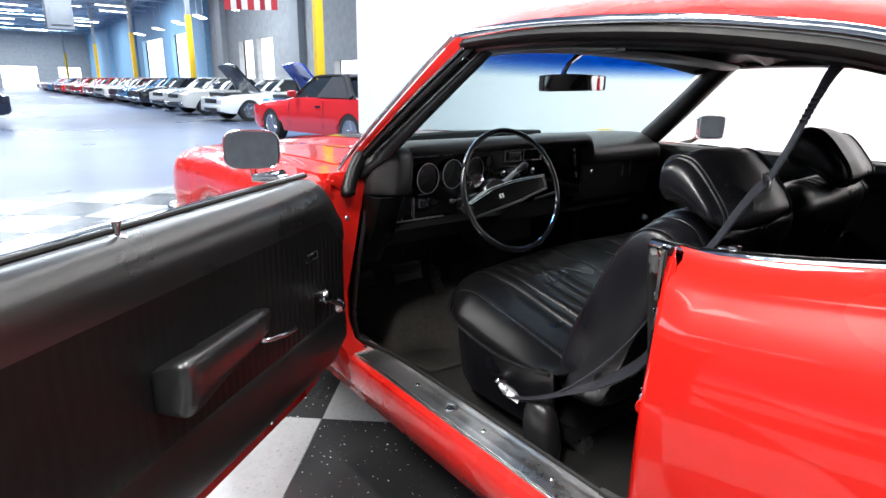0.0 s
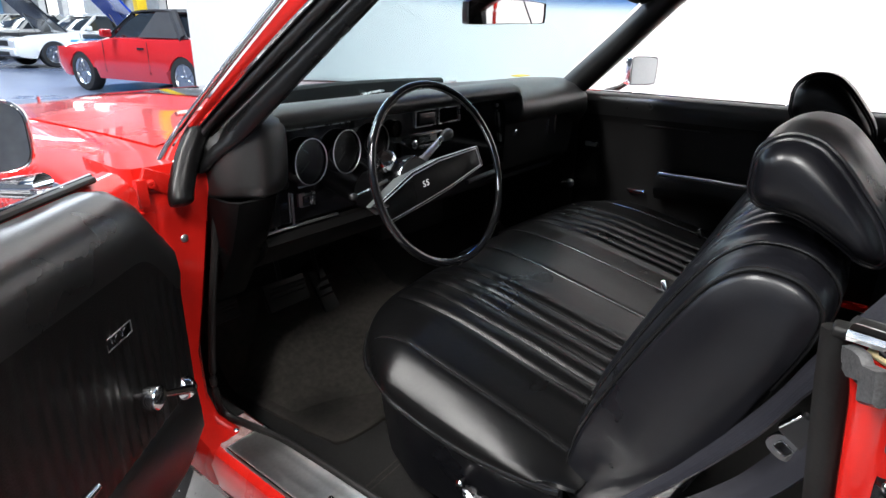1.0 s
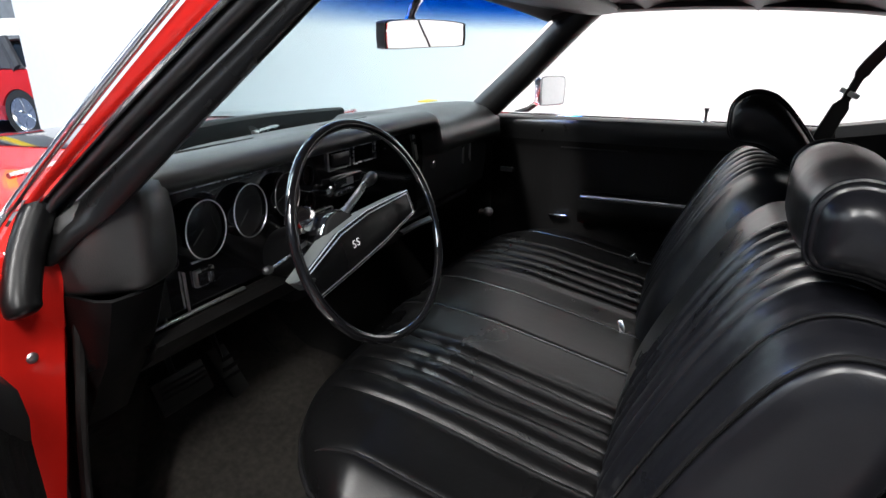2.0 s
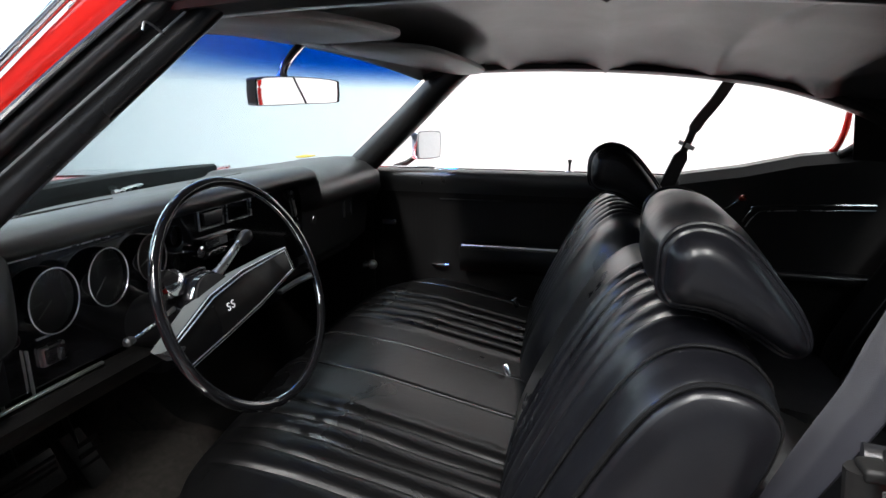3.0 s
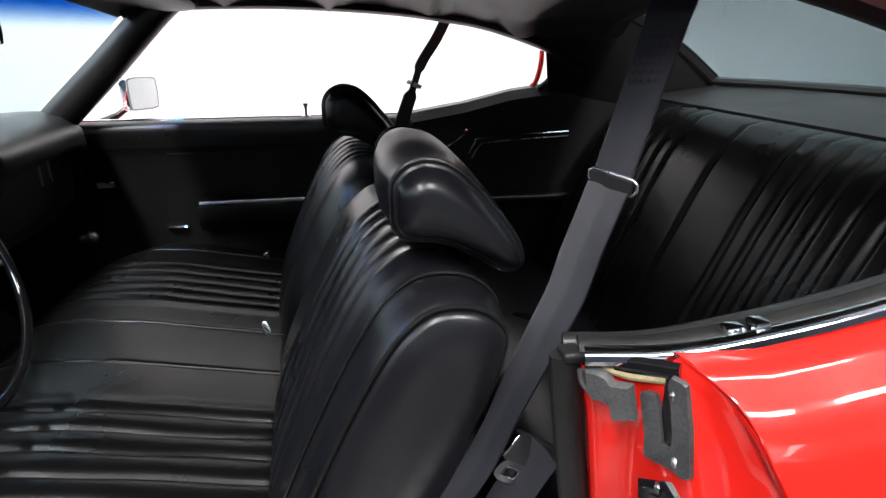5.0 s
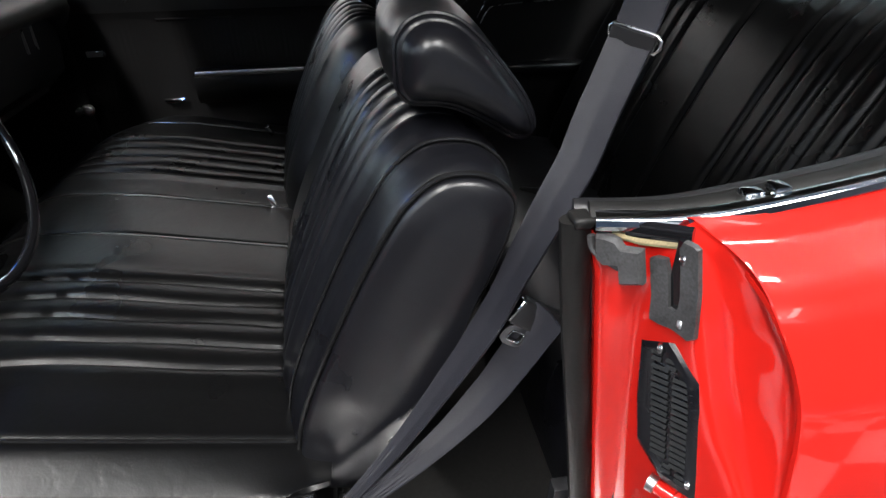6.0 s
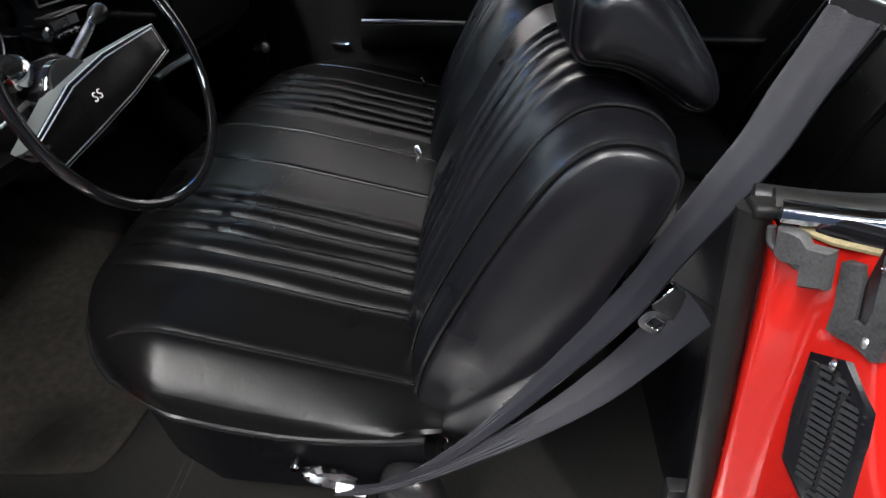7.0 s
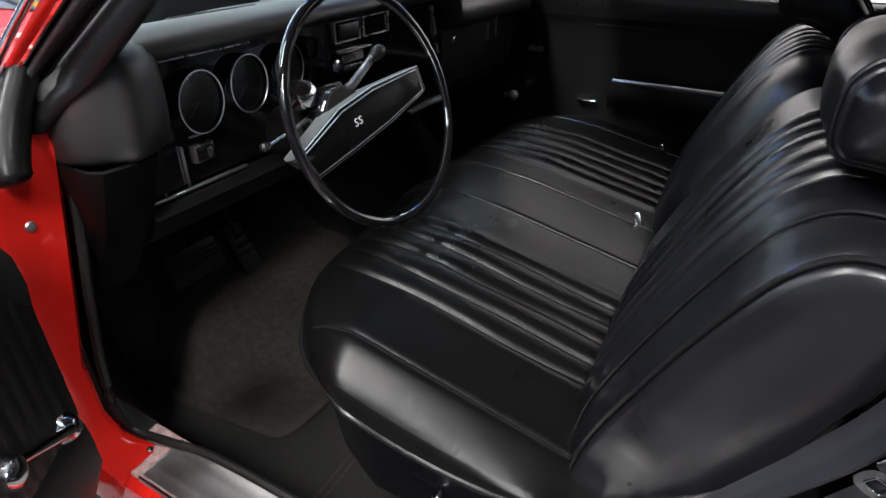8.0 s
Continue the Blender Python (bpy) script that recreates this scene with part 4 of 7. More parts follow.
    for t in (-0.22, 0, 0.25, 0.5, 0.75, 1):
        a, b = V(s * 0.725, -0.975, 1.00), V(s * 0.655, -0.93, 1.185)
        c, d = V(s * 0.705, -1.54, 1.03), V(s * 0.615, -1.16, 1.262)
        p, q = a.lerp(b, t), c.lerp(d, t)
        trim_rows.append([p.lerp(q, u) - V(s * 0.012 * math.sin(math.pi * u), 0, 0) for u in (0, 0.2, 0.4, 0.6, 0.8, 1)])
    part("sail_trim", sheet(B(), trim_rows, 0.006), TRIM, coupe, "black padded inner quarter trim")
    part("window_edge", tube(B(), spline([(s * 0.735, -0.94, 1.02), (s * 0.728, -0.985, 1.06), (s * 0.712, -0.985, 1.12), (s * 0.690, -0.955, 1.185)], 5), 1, 10, (0.012, 0.012)), PLASTIC, coupe)

# windshield, its header, cowl
WS = []
for i in range(15):
    t = i / 14
    row = []
    for k in range(23):
        f = lerp(-1, 1, k / 22)
        hwid = lerp(0.715, 0.605, t)
        yy = lerp(0.60, 0.20, t) + (1 - f * f) * lerp(0.28, 0.14, t)
        row.append((f * hwid, yy, lerp(0.935, 1.285, t) + (1 - f * f) * lerp(0.01, 0.03, t)))
    WS.append(row)
ob = part("windshield", sheet(B(), WS, 0.005), WIND, coupe, "windshield with a blue shade band", 80)
ob.visible_shadow = False
part("windshield_header", tube(B(), [(p[0], p[1] + 0.01, p[2] + 0.012) for p in WS[-1]], 1, 10, (0.03, 0.012)), RED, coupe)
part("cowl", sheet(B(), [[(f * 0.70, 0.55 + d + (1 - f * f) * 0.28, 0.925 - d * 0.05) for f in [lerp(-1, 1, k / 16) for k in range(17)]] for d in (-0.04, 0.06, 0.14)], 0.006), GLOSS, coupe, "black cowl vent")
part("cowl_scoop", sheet(B(), [[(x, 0.668 + (1 - (x / 0.755) ** 2) * 0.215 + d, z - 0.004 * (x / 0.36) ** 2) for x in [lerp(-0.365, 0.365, k / 12) for k in range(13)]] for d, z in ((-0.004, 0.935), (-0.006, 0.990), (0.004, 0.997), (0.10, 0.988))], 0.006), RUBBER, coupe, "black rear edge of the raised hood scoop")
for s in (-0.35, 0.25):
    part("wiper", tube(B(), [(s - 0.25, 0.86, 0.956), (s, 0.90, 0.968), (s + 0.28, 0.90, 0.966)], 0.006, 6), DULL_CHROME, coupe)

# rear glass and deck
RG = []
for i in range(9):
    t = i / 8
    RG.append([(f * lerp(0.625, 0.70, t), lerp(-1.14, -1.54, t) - (1 - f * f) * lerp(0.04, 0.14, t), lerp(1.262, 1.045, t) + 0.02 * math.sin(math.pi * t)) for f in [lerp(-1, 1, k / 14) for k in range(15)]])
ob = part("rear_glass", sheet(B(), RG, 0.005), REAR_GLASS, coupe, "green-tinted rear window", 80)
ob.visible_shadow = False
part("rear_glass_frame", tube(B(), [(p[0], p[1], p[2] - 0.004) for p in RG[-1]], 1, 8, (0.022, 0.014)), PLASTIC, coupe)
for s in (0, -1):
    part("rear_glass_frame", tube(B(), [(RG[i][s][0], RG[i][s][1], RG[i][s][2]) for i in range(9)], 1, 8, (0.02, 0.02)), PLASTIC, coupe)
part("rear_deck", sheet(B(), [[(f * 0.86, y - (1 - f * f) * 0.10, 0.955 + (1 - f * f) * 0.01 - 0.05 * t) for f in [lerp(-1, 1, k / 10) for k in range(11)]] for t, y in ((0, -1.50), (0.5, -2.1), (1, -2.72))], 0.006), RED, coupe)
part("tail_panel", box(B(), (0, -2.72, 0.70), (1.72, 0.06, 0.60), 0.02), RED, coupe)

# hood, fenders, nose
FT = [(0.50, 0.918), (0.9, 0.915), (1.4, 0.900), (1.9, 0.872), (2.15, 0.84), (2.25, 0.80), (2.30, 0.74)]
for s in (1, -1):
    rows = []
    for i in range(31):
        y = lerp(0.535, 2.30, i / 30)
        zt = track(FT, y)
        out = 0.935 - 0.10 * ease((y - 1.95) / 0.4) ** 2
        arch = 0.30
        if abs(y - 1.42) < 0.40:
            arch = 0.30 + math.sqrt(0.16 - (y - 1.42) ** 2)
        rows.append([(s * (out - 0.04), y, arch), (s * (out - 0.006), y, max(0.50, arch + 0.02)), (s * out, y, max(0.66, arch + 0.04)), (s * (out - 0.004), y, zt - 0.10), (s * (out - 0.022), y, zt - 0.045), (s * (out - 0.06), y, zt - 0.012), (s * (out - 0.11), y, zt), (s * 0.76, y, zt + 0.004)])
    part("fender", sheet(B(), rows, 0.005 * s), RED, coupe, angle=50)
rows = []
for i in range(31):
    y = lerp(0.66, 2.26, i / 30)
    row = []
    for k in range(31):
        f = lerp(-1, 1, k / 30)
        zt = track(FT, y) + 0.006
        dome = 0.032 * ease((0.62 - abs(f)) / 0.12) * ease((2.2 - y) / 0.9) + 0.014 * (1 - f * f)
        row.append((f * 0.755, y + (1 - f * f) * 0.22 * ease((1.6 - y) / 0.9), zt + dome - 0.05 * ease((y - 2.1) / 0.2)))
    rows.append(row)
hood = part("hood", sheet(B(), rows, -0.006), RED, coupe, angle=60)
for s in (1, -1):
    srows = [[(x, y, z + 0.009) for x, y, z in r if 0.13 < s * x < 0.45] for r in rows[1:26]]
    part("hood_stripe", sheet(B(), srows, 0.002), GLOSS, hood, "wide black hood stripe")
    part("hood_pin", lathe(B(), (s * 0.52, 2.0, track(FT, 2.0) + 0.01), (0, 0, 1), [(0.02, 0), (0.02, 0.006), (0.006, 0.008), (0.006, 0.03)], 14), CHROME, hood)
part("nose_panel", box(B(), (0, 2.22, 0.62), (1.66, 0.12, 0.36), 0.03, 3), RED, coupe)
part("grille", box(B(), (0, 2.285, 0.655), (1.10, 0.05, 0.17), 0.012, 2), GLOSS, coupe, "black grille")
for x in (-0.74, -0.58, 0.58, 0.74):
    lamp = part("headlight", lathe(B(), (x, 2.275, 0.655), (0, 1, 0), [(0.088, 0), (0.088, 0.02), (0.078, 0.024)], 24), CHROME, coupe, "round headlight with a chrome rim")
    part("lens", lathe(B(), (x, 2.275, 0.655), (0, 1, 0), [(0.074, 0.02), (0.070, 0.030), (0.03, 0.038)], 20), surface("headlight_glass", (0.7, 0.72, 0.74), 0.1, vary=0.05), lamp)
part("front_bumper", box(B(), (0, 2.33, 0.47), (1.84, 0.12, 0.16), 0.05, 3), CHROME, coupe, "chrome front bumper")
part("engine_bay_floor", box(B(), (0, 1.60, 0.36), (1.5, 1.16, 0.08), 0.02), ENGINE, coupe)
part("firewall", box(B(), (0, 0.90, 0.60), (1.56, 0.04, 0.62), 0.01), ENGINE, coupe)
part("underbody", box(B(), (0, -0.85, 0.215), (1.46, 3.6, 0.05), 0.01), ENGINE, coupe)
for y in (1.42, -1.78):
    for s in (1, -1):
        car_wheel(coupe, s * 0.80, y, 0.335)
# chip of amber light and a marker on the fender skin
part("marker_light", box(B(), (-0.931, 2.02, 0.55), (0.02, 0.12, 0.05), 0.008), AMBER, coupe, "amber marker light")

# ---- the open driver door ----
HB, HU, HN = V(-0.908, 0.477, 0), V(-0.795, -0.607, 0).normalized(), V(-0.607, 0.795, 0).normalized()


def dp(u, n, z):
    return HB + HU * u + HN * n + V(0, 0, z)


DTURN = Matrix((HU.to_tuple(), HN.to_tuple(), (0, 0, 1))).transposed().to_4x4()
bm = B()
rows = []
for u in [-0.01 + 1.14 * i / 24 for i in range(25)]:
    cut = 0.04 * ease((0.12 - u) / 0.14)
    rows.append([dp(u, 0.005, 0.925), dp(u, 0.028, 0.930), dp(u, 0.050, 0.915), dp(u, 0.075, 0.86), dp(u, 0.092, 0.74), dp(u, 0.095, 0.62), dp(u, 0.085, 0.45), dp(u, 0.062, 0.31 + cut), dp(u, 0.045, 0.305 + cut), dp(u, -0.012, 0.31 + cut), dp(u, -0.02, 0.36), dp(u, -0.02, 0.90)])
grid(bm, rows, around=True, ends=True)
door = part("driver_door", bm, RED, coupe, "open red driver door with black trim", 50)
# inner trim: padded roll at the belt, flat board with fine upright flutes, smooth kick band
TR = []
us = [0.016 + 1.104 * i / 280 for i in range(281)]
for u in us:
    head = 0.10 * ease((0.16 - u) / 0.16) ** 2
    fl = lerp(0.0015, 0.0004, ease((u - 0.22) / 0.25)) * math.sin(u * 2 * math.pi / 0.0235)
    zt = 0.930 - head
    col = [(-0.006, zt - 0.012), (-0.016, zt), (-0.040, zt + 0.002), (-0.062, zt - 0.010), (-0.078, zt - 0.034), (-0.082, zt - 0.07), (-0.078, zt - 0.10)]
    ridge = 0.845 if u > 0.36 else 0.755 if u < 0.30 else lerp(0.755, 0.845, (u - 0.3) / 0.06)
    for j in range(9):
        z = lerp(zt - 0.12, 0.556, j / 8)
        col.append((-0.076 + (fl if z < ridge else 0), z))
    low = 0.382 if u > 0.06 else 0.382 + 0.5 * (0.06 - u)
    col += [(-0.0735, 0.548), (-0.0765, 0.544), (-0.0795, 0.532), (-0.082, 0.500), (-0.082, 0.460), (-0.076, low + 0.042), (-0.062, low + 0.012), (-0.040, low - 0.006), (-0.010, low - 0.010)]
    TR.append([dp(u, n, z) for n, z in col])
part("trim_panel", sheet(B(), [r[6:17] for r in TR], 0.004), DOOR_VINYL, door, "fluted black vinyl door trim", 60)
part("belt_roll", sheet(B(), [r[:7] for r in TR], 0.004), LIT_VINYL, door, "padded vinyl roll along the window line", 60)
part("kick_band", sheet(B(), [r[16:] for r in TR], 0.004), TRIM, door, "smooth satin kick band", 60)
part("panel_line", tube(B(), [dp(0.82 + 0.27 * i / 6, -0.0775, 0.760) for i in range(7)], 0.0013, 6), DULL_CHROME, door)
# no moulding: a dark line added for the shade under the armrest
part("panel_line", tube(B(), [dp(0.44 + 0.26 * i / 6, -0.0780, 0.613) for i in range(7)], 0.0014, 6), PLASTIC, door)
part("panel_line", tube(B(), [dp(0.36 + 0.7 * i / 12, -0.0775, 0.846) for i in range(13)], 0.0016, 6), DULL_CHROME, door)
part("panel_line", tube(B(), [dp(u, -0.0775, z) for u, z in ((0.23, 0.742), (0.28, 0.733), (0.31, 0.742), (0.345, 0.79), (0.36, 0.796))], 0.0014, 6), PLASTIC, door)
part("belt_felt", tube(B(), [dp(0.06 + 1.04 * i / 12, 0.004, 0.934) for i in range(13)], 1, 8, (0.008, 0.006)), RUBBER, door, "black window felt")
part("belt_trim", tube(B(), [dp(0.04 + 1.08 * i / 12, 0.018, 0.935) for i in range(13)], 1, 8, (0.004, 0.004)), CHROME, door, "chrome belt strip")
part("glass_edge", box(B(), dp(0.6, 0.010, 0.942), (0.95, 0.004, 0.008), 0, 1, DTURN), CLEAR, door)
# armrest: a box-like pad, squared at its rear end, that tapers forwards
ARM = [(0.0, 0.0), (0.0, 0.74), (0.30, 0.88), (0.60, 0.98), (0.80, 1.02), (0.91, 0.99), (0.98, 0.90), (1.0, 0.76), (0.98, 0.55), (0.93, 0.30), (0.88, 0.08), (0.80, 0.0)]
rows = []
for u, depth, top, low in ((0.452, 0.020, 0.700, 0.680), (0.456, 0.040, 0.709, 0.668), (0.466, 0.052, 0.714, 0.660), (0.50, 0.058, 0.717, 0.654), (0.56, 0.063, 0.719, 0.646), (0.62, 0.069, 0.722, 0.640), (0.67, 0.076, 0.725, 0.634), (0.705, 0.082, 0.728, 0.629), (0.735, 0.085, 0.730, 0.626), (0.752, 0.084, 0.730, 0.626), (0.762, 0.079, 0.727, 0.629), (0.768, 0.070, 0.721, 0.636)):
    rows.append([dp(u, -0.070 - depth * d, lerp(low, top, h)) for d, h in ARM])
arm = part("armrest", grid(B(), rows, around=True, ends=True), LIT_VINYL, door, "black padded armrest", 50)
part("door_handle", tube(B(), [dp(0.450, -0.085, 0.628), dp(0.435, -0.100, 0.626), dp(0.385, -0.104, 0.618), dp(0.335, -0.102, 0.612)], [0.005, 0.006, 0.007, 0.006], 12), CHROME, door, "chrome door release lever")
crank = part("window_crank", tube(B(), [dp(0.050, -0.086, 0.563), dp(0.066, -0.094, 0.572), dp(0.188, -0.090, 0.641)], [0.010, 0.008, 0.006], 10), CHROME, door, "chrome window crank")
part("crank_boss", lathe(B(), dp(0.050, -0.074, 0.563), -HN, [(0.024, 0), (0.022, 0.01), (0.014, 0.02), (0.008, 0.024)], 18), CHROME, crank)
part("crank_knob", lathe(B(), dp(0.190, -0.080, 0.643), -HN, [(0.006, 0), (0.008, 0.012), (0.018, 0.016), (0.0205, 0.026), (0.018, 0.036), (0.010, 0.041)], 20), CHROME, crank, "chrome crank knob")
badge = part("door_badge", box(B(), dp(0.200, -0.078, 0.750), (0.062, 0.006, 0.020), 0.002, 1, DTURN), GLOSS, door, "small black badge")
part("badge_edge", tube(B(), [dp(0.200 + a, -0.0815, 0.750 + b) for a, b in ((-0.030, -0.009), (0.030, -0.009), (0.030, 0.009), (-0.030, 0.009))], 0.0009, 6, closed=True, up=(0.6, -0.8, 0)), DULL_CHROME, badge, "bright badge edge")
for du in (-0.010, 0.010):
    part("badge_letter", lathe(B(), dp(0.198 - du, -0.082, 0.750), -HN, [(0.007, 0), (0.007, 0.002), (0.004, 0.002)], 14), CHROME, badge)
lock = part("lock_knob", tube(B(), [dp(0.748, -0.034, 0.926), dp(0.748, -0.034, 0.944), dp(0.748, -0.034, 0.954), dp(0.748, -0.034, 0.960)], [0.0045, 0.0045, 0.008, 0.0085], 12), CHROME, door, "chrome lock knob")
part("lock_ferrule", lathe(B(), dp(0.748, -0.034, 0.930), (0, 0, 1), [(0.016, 0), (0.015, 0.004), (0.008, 0.006)], 18), CHROME, lock)
for u, z in ((0.405, 0.395), (0.735, 0.395), (0.05, 0.43), (1.0, 0.40)):
    part("trim_screw", sc(B(), dp(u, -0.066, z), -HN, 0.007, 0.004), CHROME, door)
# door mirror
mu, mz = 0.125, 1.005
bm = B()
ring = [V(-0.084 * math.copysign(abs(math.cos(a)) ** 0.5, math.cos(a)), 0.060 * math.copysign(abs(math.sin(a)) ** 0.5, math.sin(a)), 0) for a in [2 * math.pi * i / 48 for i in range(48)]]


def mirror_rows(c, right, back, ring, steps):
    up = right.cross(back)
    up = up if up.z > 0 else -up
    return [[c + right * (p[0] * k) + up * (p[1] * k) + back * b for p in ring] for k, b in steps]


def door_mirror(parent, c, right, back, foot):
    shell = part("door_mirror", grid(B(), mirror_rows(c, right, back, ring, ((1, 0), (1.03, 0.008), (1.0, 0.03), (0.8, 0.055), (0.4, 0.07))), around=True, ends=True), CHROME, parent, "chrome rectangular door mirror")
    part("mirror_glass", grid(B(), mirror_rows(c, right, back, ring, ((0.965, -0.001), (0.965, -0.004))), around=True, ends=True), MIRROR, shell, "mirror glass")
    part("mirror_rim", tube(B(), [p - back * 0.001 for p in mirror_rows(c, right, back, ring, ((1, 0),))[0]], 0.0024, 8, closed=True, up=back), CHROME, shell)
    part("mirror_stalk", tube(B(), [c + back * 0.04 - V(0, 0, 0.04), c + back * 0.035 - V(0, 0, 0.075), foot], [0.016, 0.013, 0.02], 10), CHROME, shell)
    part("mirror_foot", box(B(), foot - V(0, 0, 0.004), (0.04, 0.07, 0.012), 0.006, 3), CHROME, shell)


c = dp(mu, 0.12, mz)
back = V(0.42, 0.90, -0.10).normalized()
right = back.cross(V(0, 0, 1)).normalized()
ring = [p * 0.83 for p in ring]
door_mirror(door, c, right, back, dp(mu - 0.02, 0.045, 0.935))

# ---- the coupe's cabin ----


def floor_z(x, y):
    return 0.262 + 0.85 * max(0, y - 0.70) * (1 if y < 0.95 else 1) + 0.10 * math.exp(-((x / 0.17) ** 4)) + 0.06 * ease((-y - 0.62) / 0.12)


rows = [[(lerp(-0.742, 0.765, i / 36), y, floor_z(lerp(-0.742, 0.765, i / 36), y)) for i in range(37)] for y in [lerp(-1.1, 0.98, k / 40) for k in range(41)]]
carpet = part("carpet", sheet(B(), rows, -0.012), CARPET, coupe, "black loop carpet")
for shift in (-0.007, 0.007):
    part("carpet_edge", tube(B(), spline([(-0.735, 0.196 + shift, 0.272), (-0.66, 0.196 + shift, 0.272), (-0.58, 0.200 + shift, 0.272), (-0.50, 0.205 + shift, 0.272)], 4), 1, 8, (0.0025, 0.003)), MAT, carpet, "bound carpet edge")
for s in (1, -1):
    part("side_board", sheet(B(), [[(s * 0.735, lerp(-1.1, 0.62, k / 8), z) for k in range(9)] for z in (0.25, 0.31, 0.372)], 0.006), CARPET, coupe)
    part("side_board", box(B(), (s * 0.757, 0.555, 0.372), (0.036, 0.15, 0.014), 0.003), CARPET, coupe)
    # kick panel ahead of the door
    rows = [[(s * (0.738 + 0.036 * ease((z - 0.27) / 0.13)), y, z) for y in (0.56 if s < 0 else 0.49, 0.62, 0.70, 0.98)] for z in (0.27, 0.4, 0.55, 0.70, 0.86)]
    part("kick_panel", sheet(B(), rows, 0.008), TRIM, coupe, "black moulded kick panel")

# floor mat, loose on the carpet
MO = [(-0.635, 0.74), (-0.626, 0.52), (-0.612, 0.385), (-0.585, 0.335), (-0.44, 0.325), (-0.25, 0.335), (-0.12, 0.42), (-0.06, 0.56), (-0.05, 0.72), (-0.12, 0.90), (-0.55, 0.90)]
bm = B()
ring = ring_spline([(x, y, 0) for x, y in MO], 5)
cx, cy = -0.36, 0.62
rows = [[(lerp(cx, p[0], k), lerp(cy, p[1], k), floor_z(lerp(cx, p[0], k), lerp(cy, p[1], k)) + h) for p in ring] for k, h in ((1.0, 0.004), (1.0, 0.020), (0.985, 0.023), (0.9, 0.022), (0.7, 0.022), (0.4, 0.022), (0.1, 0.022))]
grid(bm, rows, around=True, ends=True)
floor_mat = tagged(link("floor_mat", bm, MAT), "worn grey-black carpet floor mat on the driver's floor", "floor mat")
for x, y in ((-0.555, 0.690), (-0.38, 0.514)):
    bm = B()
    lathe(bm, (x, y, floor_z(x, y) + 0.020), (0, 0, 1), [(0.034, 0), (0.033, 0.003), (0.026, 0.0035), (0.024, 0.002)], 18)
    box(bm, (x, y, floor_z(x, y) + 0.0225), (0.016, 0.034, 0.003), 0.001, 1)
    part("stamped_mark", bm, RUBBER, floor_mat, "dark stamped mark")

# ---- front bench: one cushion, two folding backs, two head rests ----
PLEATS = [-0.467, -0.416, -0.364, -0.314, -0.265, 0.190, 0.238, 0.290, 0.345, 0.400]
SEAMS = [-0.598, -0.112, 0.062, 0.535]
TUCKS = ((-0.467, -0.265), (0.190, 0.400))


def furrow(x, y, lo, hi):
    fade = ease((y - lo) / 0.06) * ease((hi - y) / 0.10)
    d = 0.0
    for i, p in enumerate(PLEATS):
        p += 0.0025 * math.sin(y * 23 + i * 1.9)
        d -= (0.0066 + 0.0016 * math.sin(i * 2.3 + y * 9)) * math.exp(-(((x - p) / 0.0075) ** 2))
    for a, b in TUCKS:
        if a - 0.05 < x < b + 0.05:
            ph = (x - a) / (b - a) * 4
            d += 0.0036 * abs(math.sin(math.pi * ph)) ** 0.9 * ease((x - a + 0.05) / 0.03) * ease((b + 0.05 - x) / 0.03)
    d *= fade
    for p in SEAMS:
        d -= 0.0032 * math.exp(-(((x - p) / 0.006) ** 2))
    return d


def corner_drop(k):
    return 0.10 * k * k + 0.11 * (1 - math.sqrt(1 - k * k))


def cushion_front(x):
    c = abs(x) / 0.665
    return 0.345 + 0.055 * ease((x + 0.55) / 0.7) - 0.03 * c * c - corner_drop(min(1.0, max(0.0, (abs(x) - 0.42) / 0.248)))


def cushion_low(y):
    return 0.517 + 0.80 * min(0.20, y + 0.07) ** 2


def cushion_z(x, y):
    yf = cushion_front(x)
    low = cushion_low(y)
    top = 0.545 + 0.20 * (y + 0.20) - 0.16 * max(0, y - 0.13) ** 1.2
    top = top - 0.014 * ease((abs(x) - 0.585) / 0.09) - 0.010 * ease((x + 0.2) / 0.5)
    d = min((0.668 - abs(x)) / 0.090, (yf - y) / 0.13)
    d = max(0.0, min(1.0, d))
    return low + (top - low) * math.sqrt(max(0, 1 - (1 - d) ** 2)) + furrow(x, y, -0.30, yf - 0.02) * ease(d * 1.4)


xs = sorted(set([lerp(-0.668, 0.668, i / 160) for i in range(161)] + [round(p + 0.0022 * k, 4) for p in PLEATS + SEAMS for k in range(-10, 11)] + [-0.6675, -0.665, -0.660, 0.660, 0.665, 0.6675]))
rows = []
for x in xs:
    yf = cushion_front(x)
    col = []
    for k in range(34):
        t = k / 33
        t = 1 - (1 - t) ** 1.5
        y = lerp(-0.245, yf, t)
        col.append((x, y, cushion_z(x, y)))
    rows.append(col)
cushion = part("seat_cushion", sheet(B(), rows, 0.006), VINYL_DIM, coupe, "black vinyl bench cushion with pleats", 70)
edge = [(x, cushion_front(x), cushion_low(cushion_front(x))) for x in xs[::8]]
left_edge = [(-0.668, lerp(-0.225, cushion_front(-0.668), k / 12), cushion_low(lerp(-0.225, cushion_front(-0.668), k / 12))) for k in range(13)]
right_edge = [(0.668, y, z) for x, y, z in left_edge]
part("piping", tube(B(), [(x * 1.011, y + (0.006 if abs(x) < 0.66 else 0), z - 0.003) for x, y, z in left_edge[:-1] + edge + right_edge[::-1][1:]], 0.0050, 8), PIPING, cushion, "raised vinyl piping")
for x in SEAMS:
    part("piping", tube(B(), [(x, y, cushion_z(x, y) + 0.005) for y in [lerp(-0.235, cushion_front(x) - 0.02, k / 24) for k in range(25)]], 0.0038, 6), PIPING, cushion)
rows = []
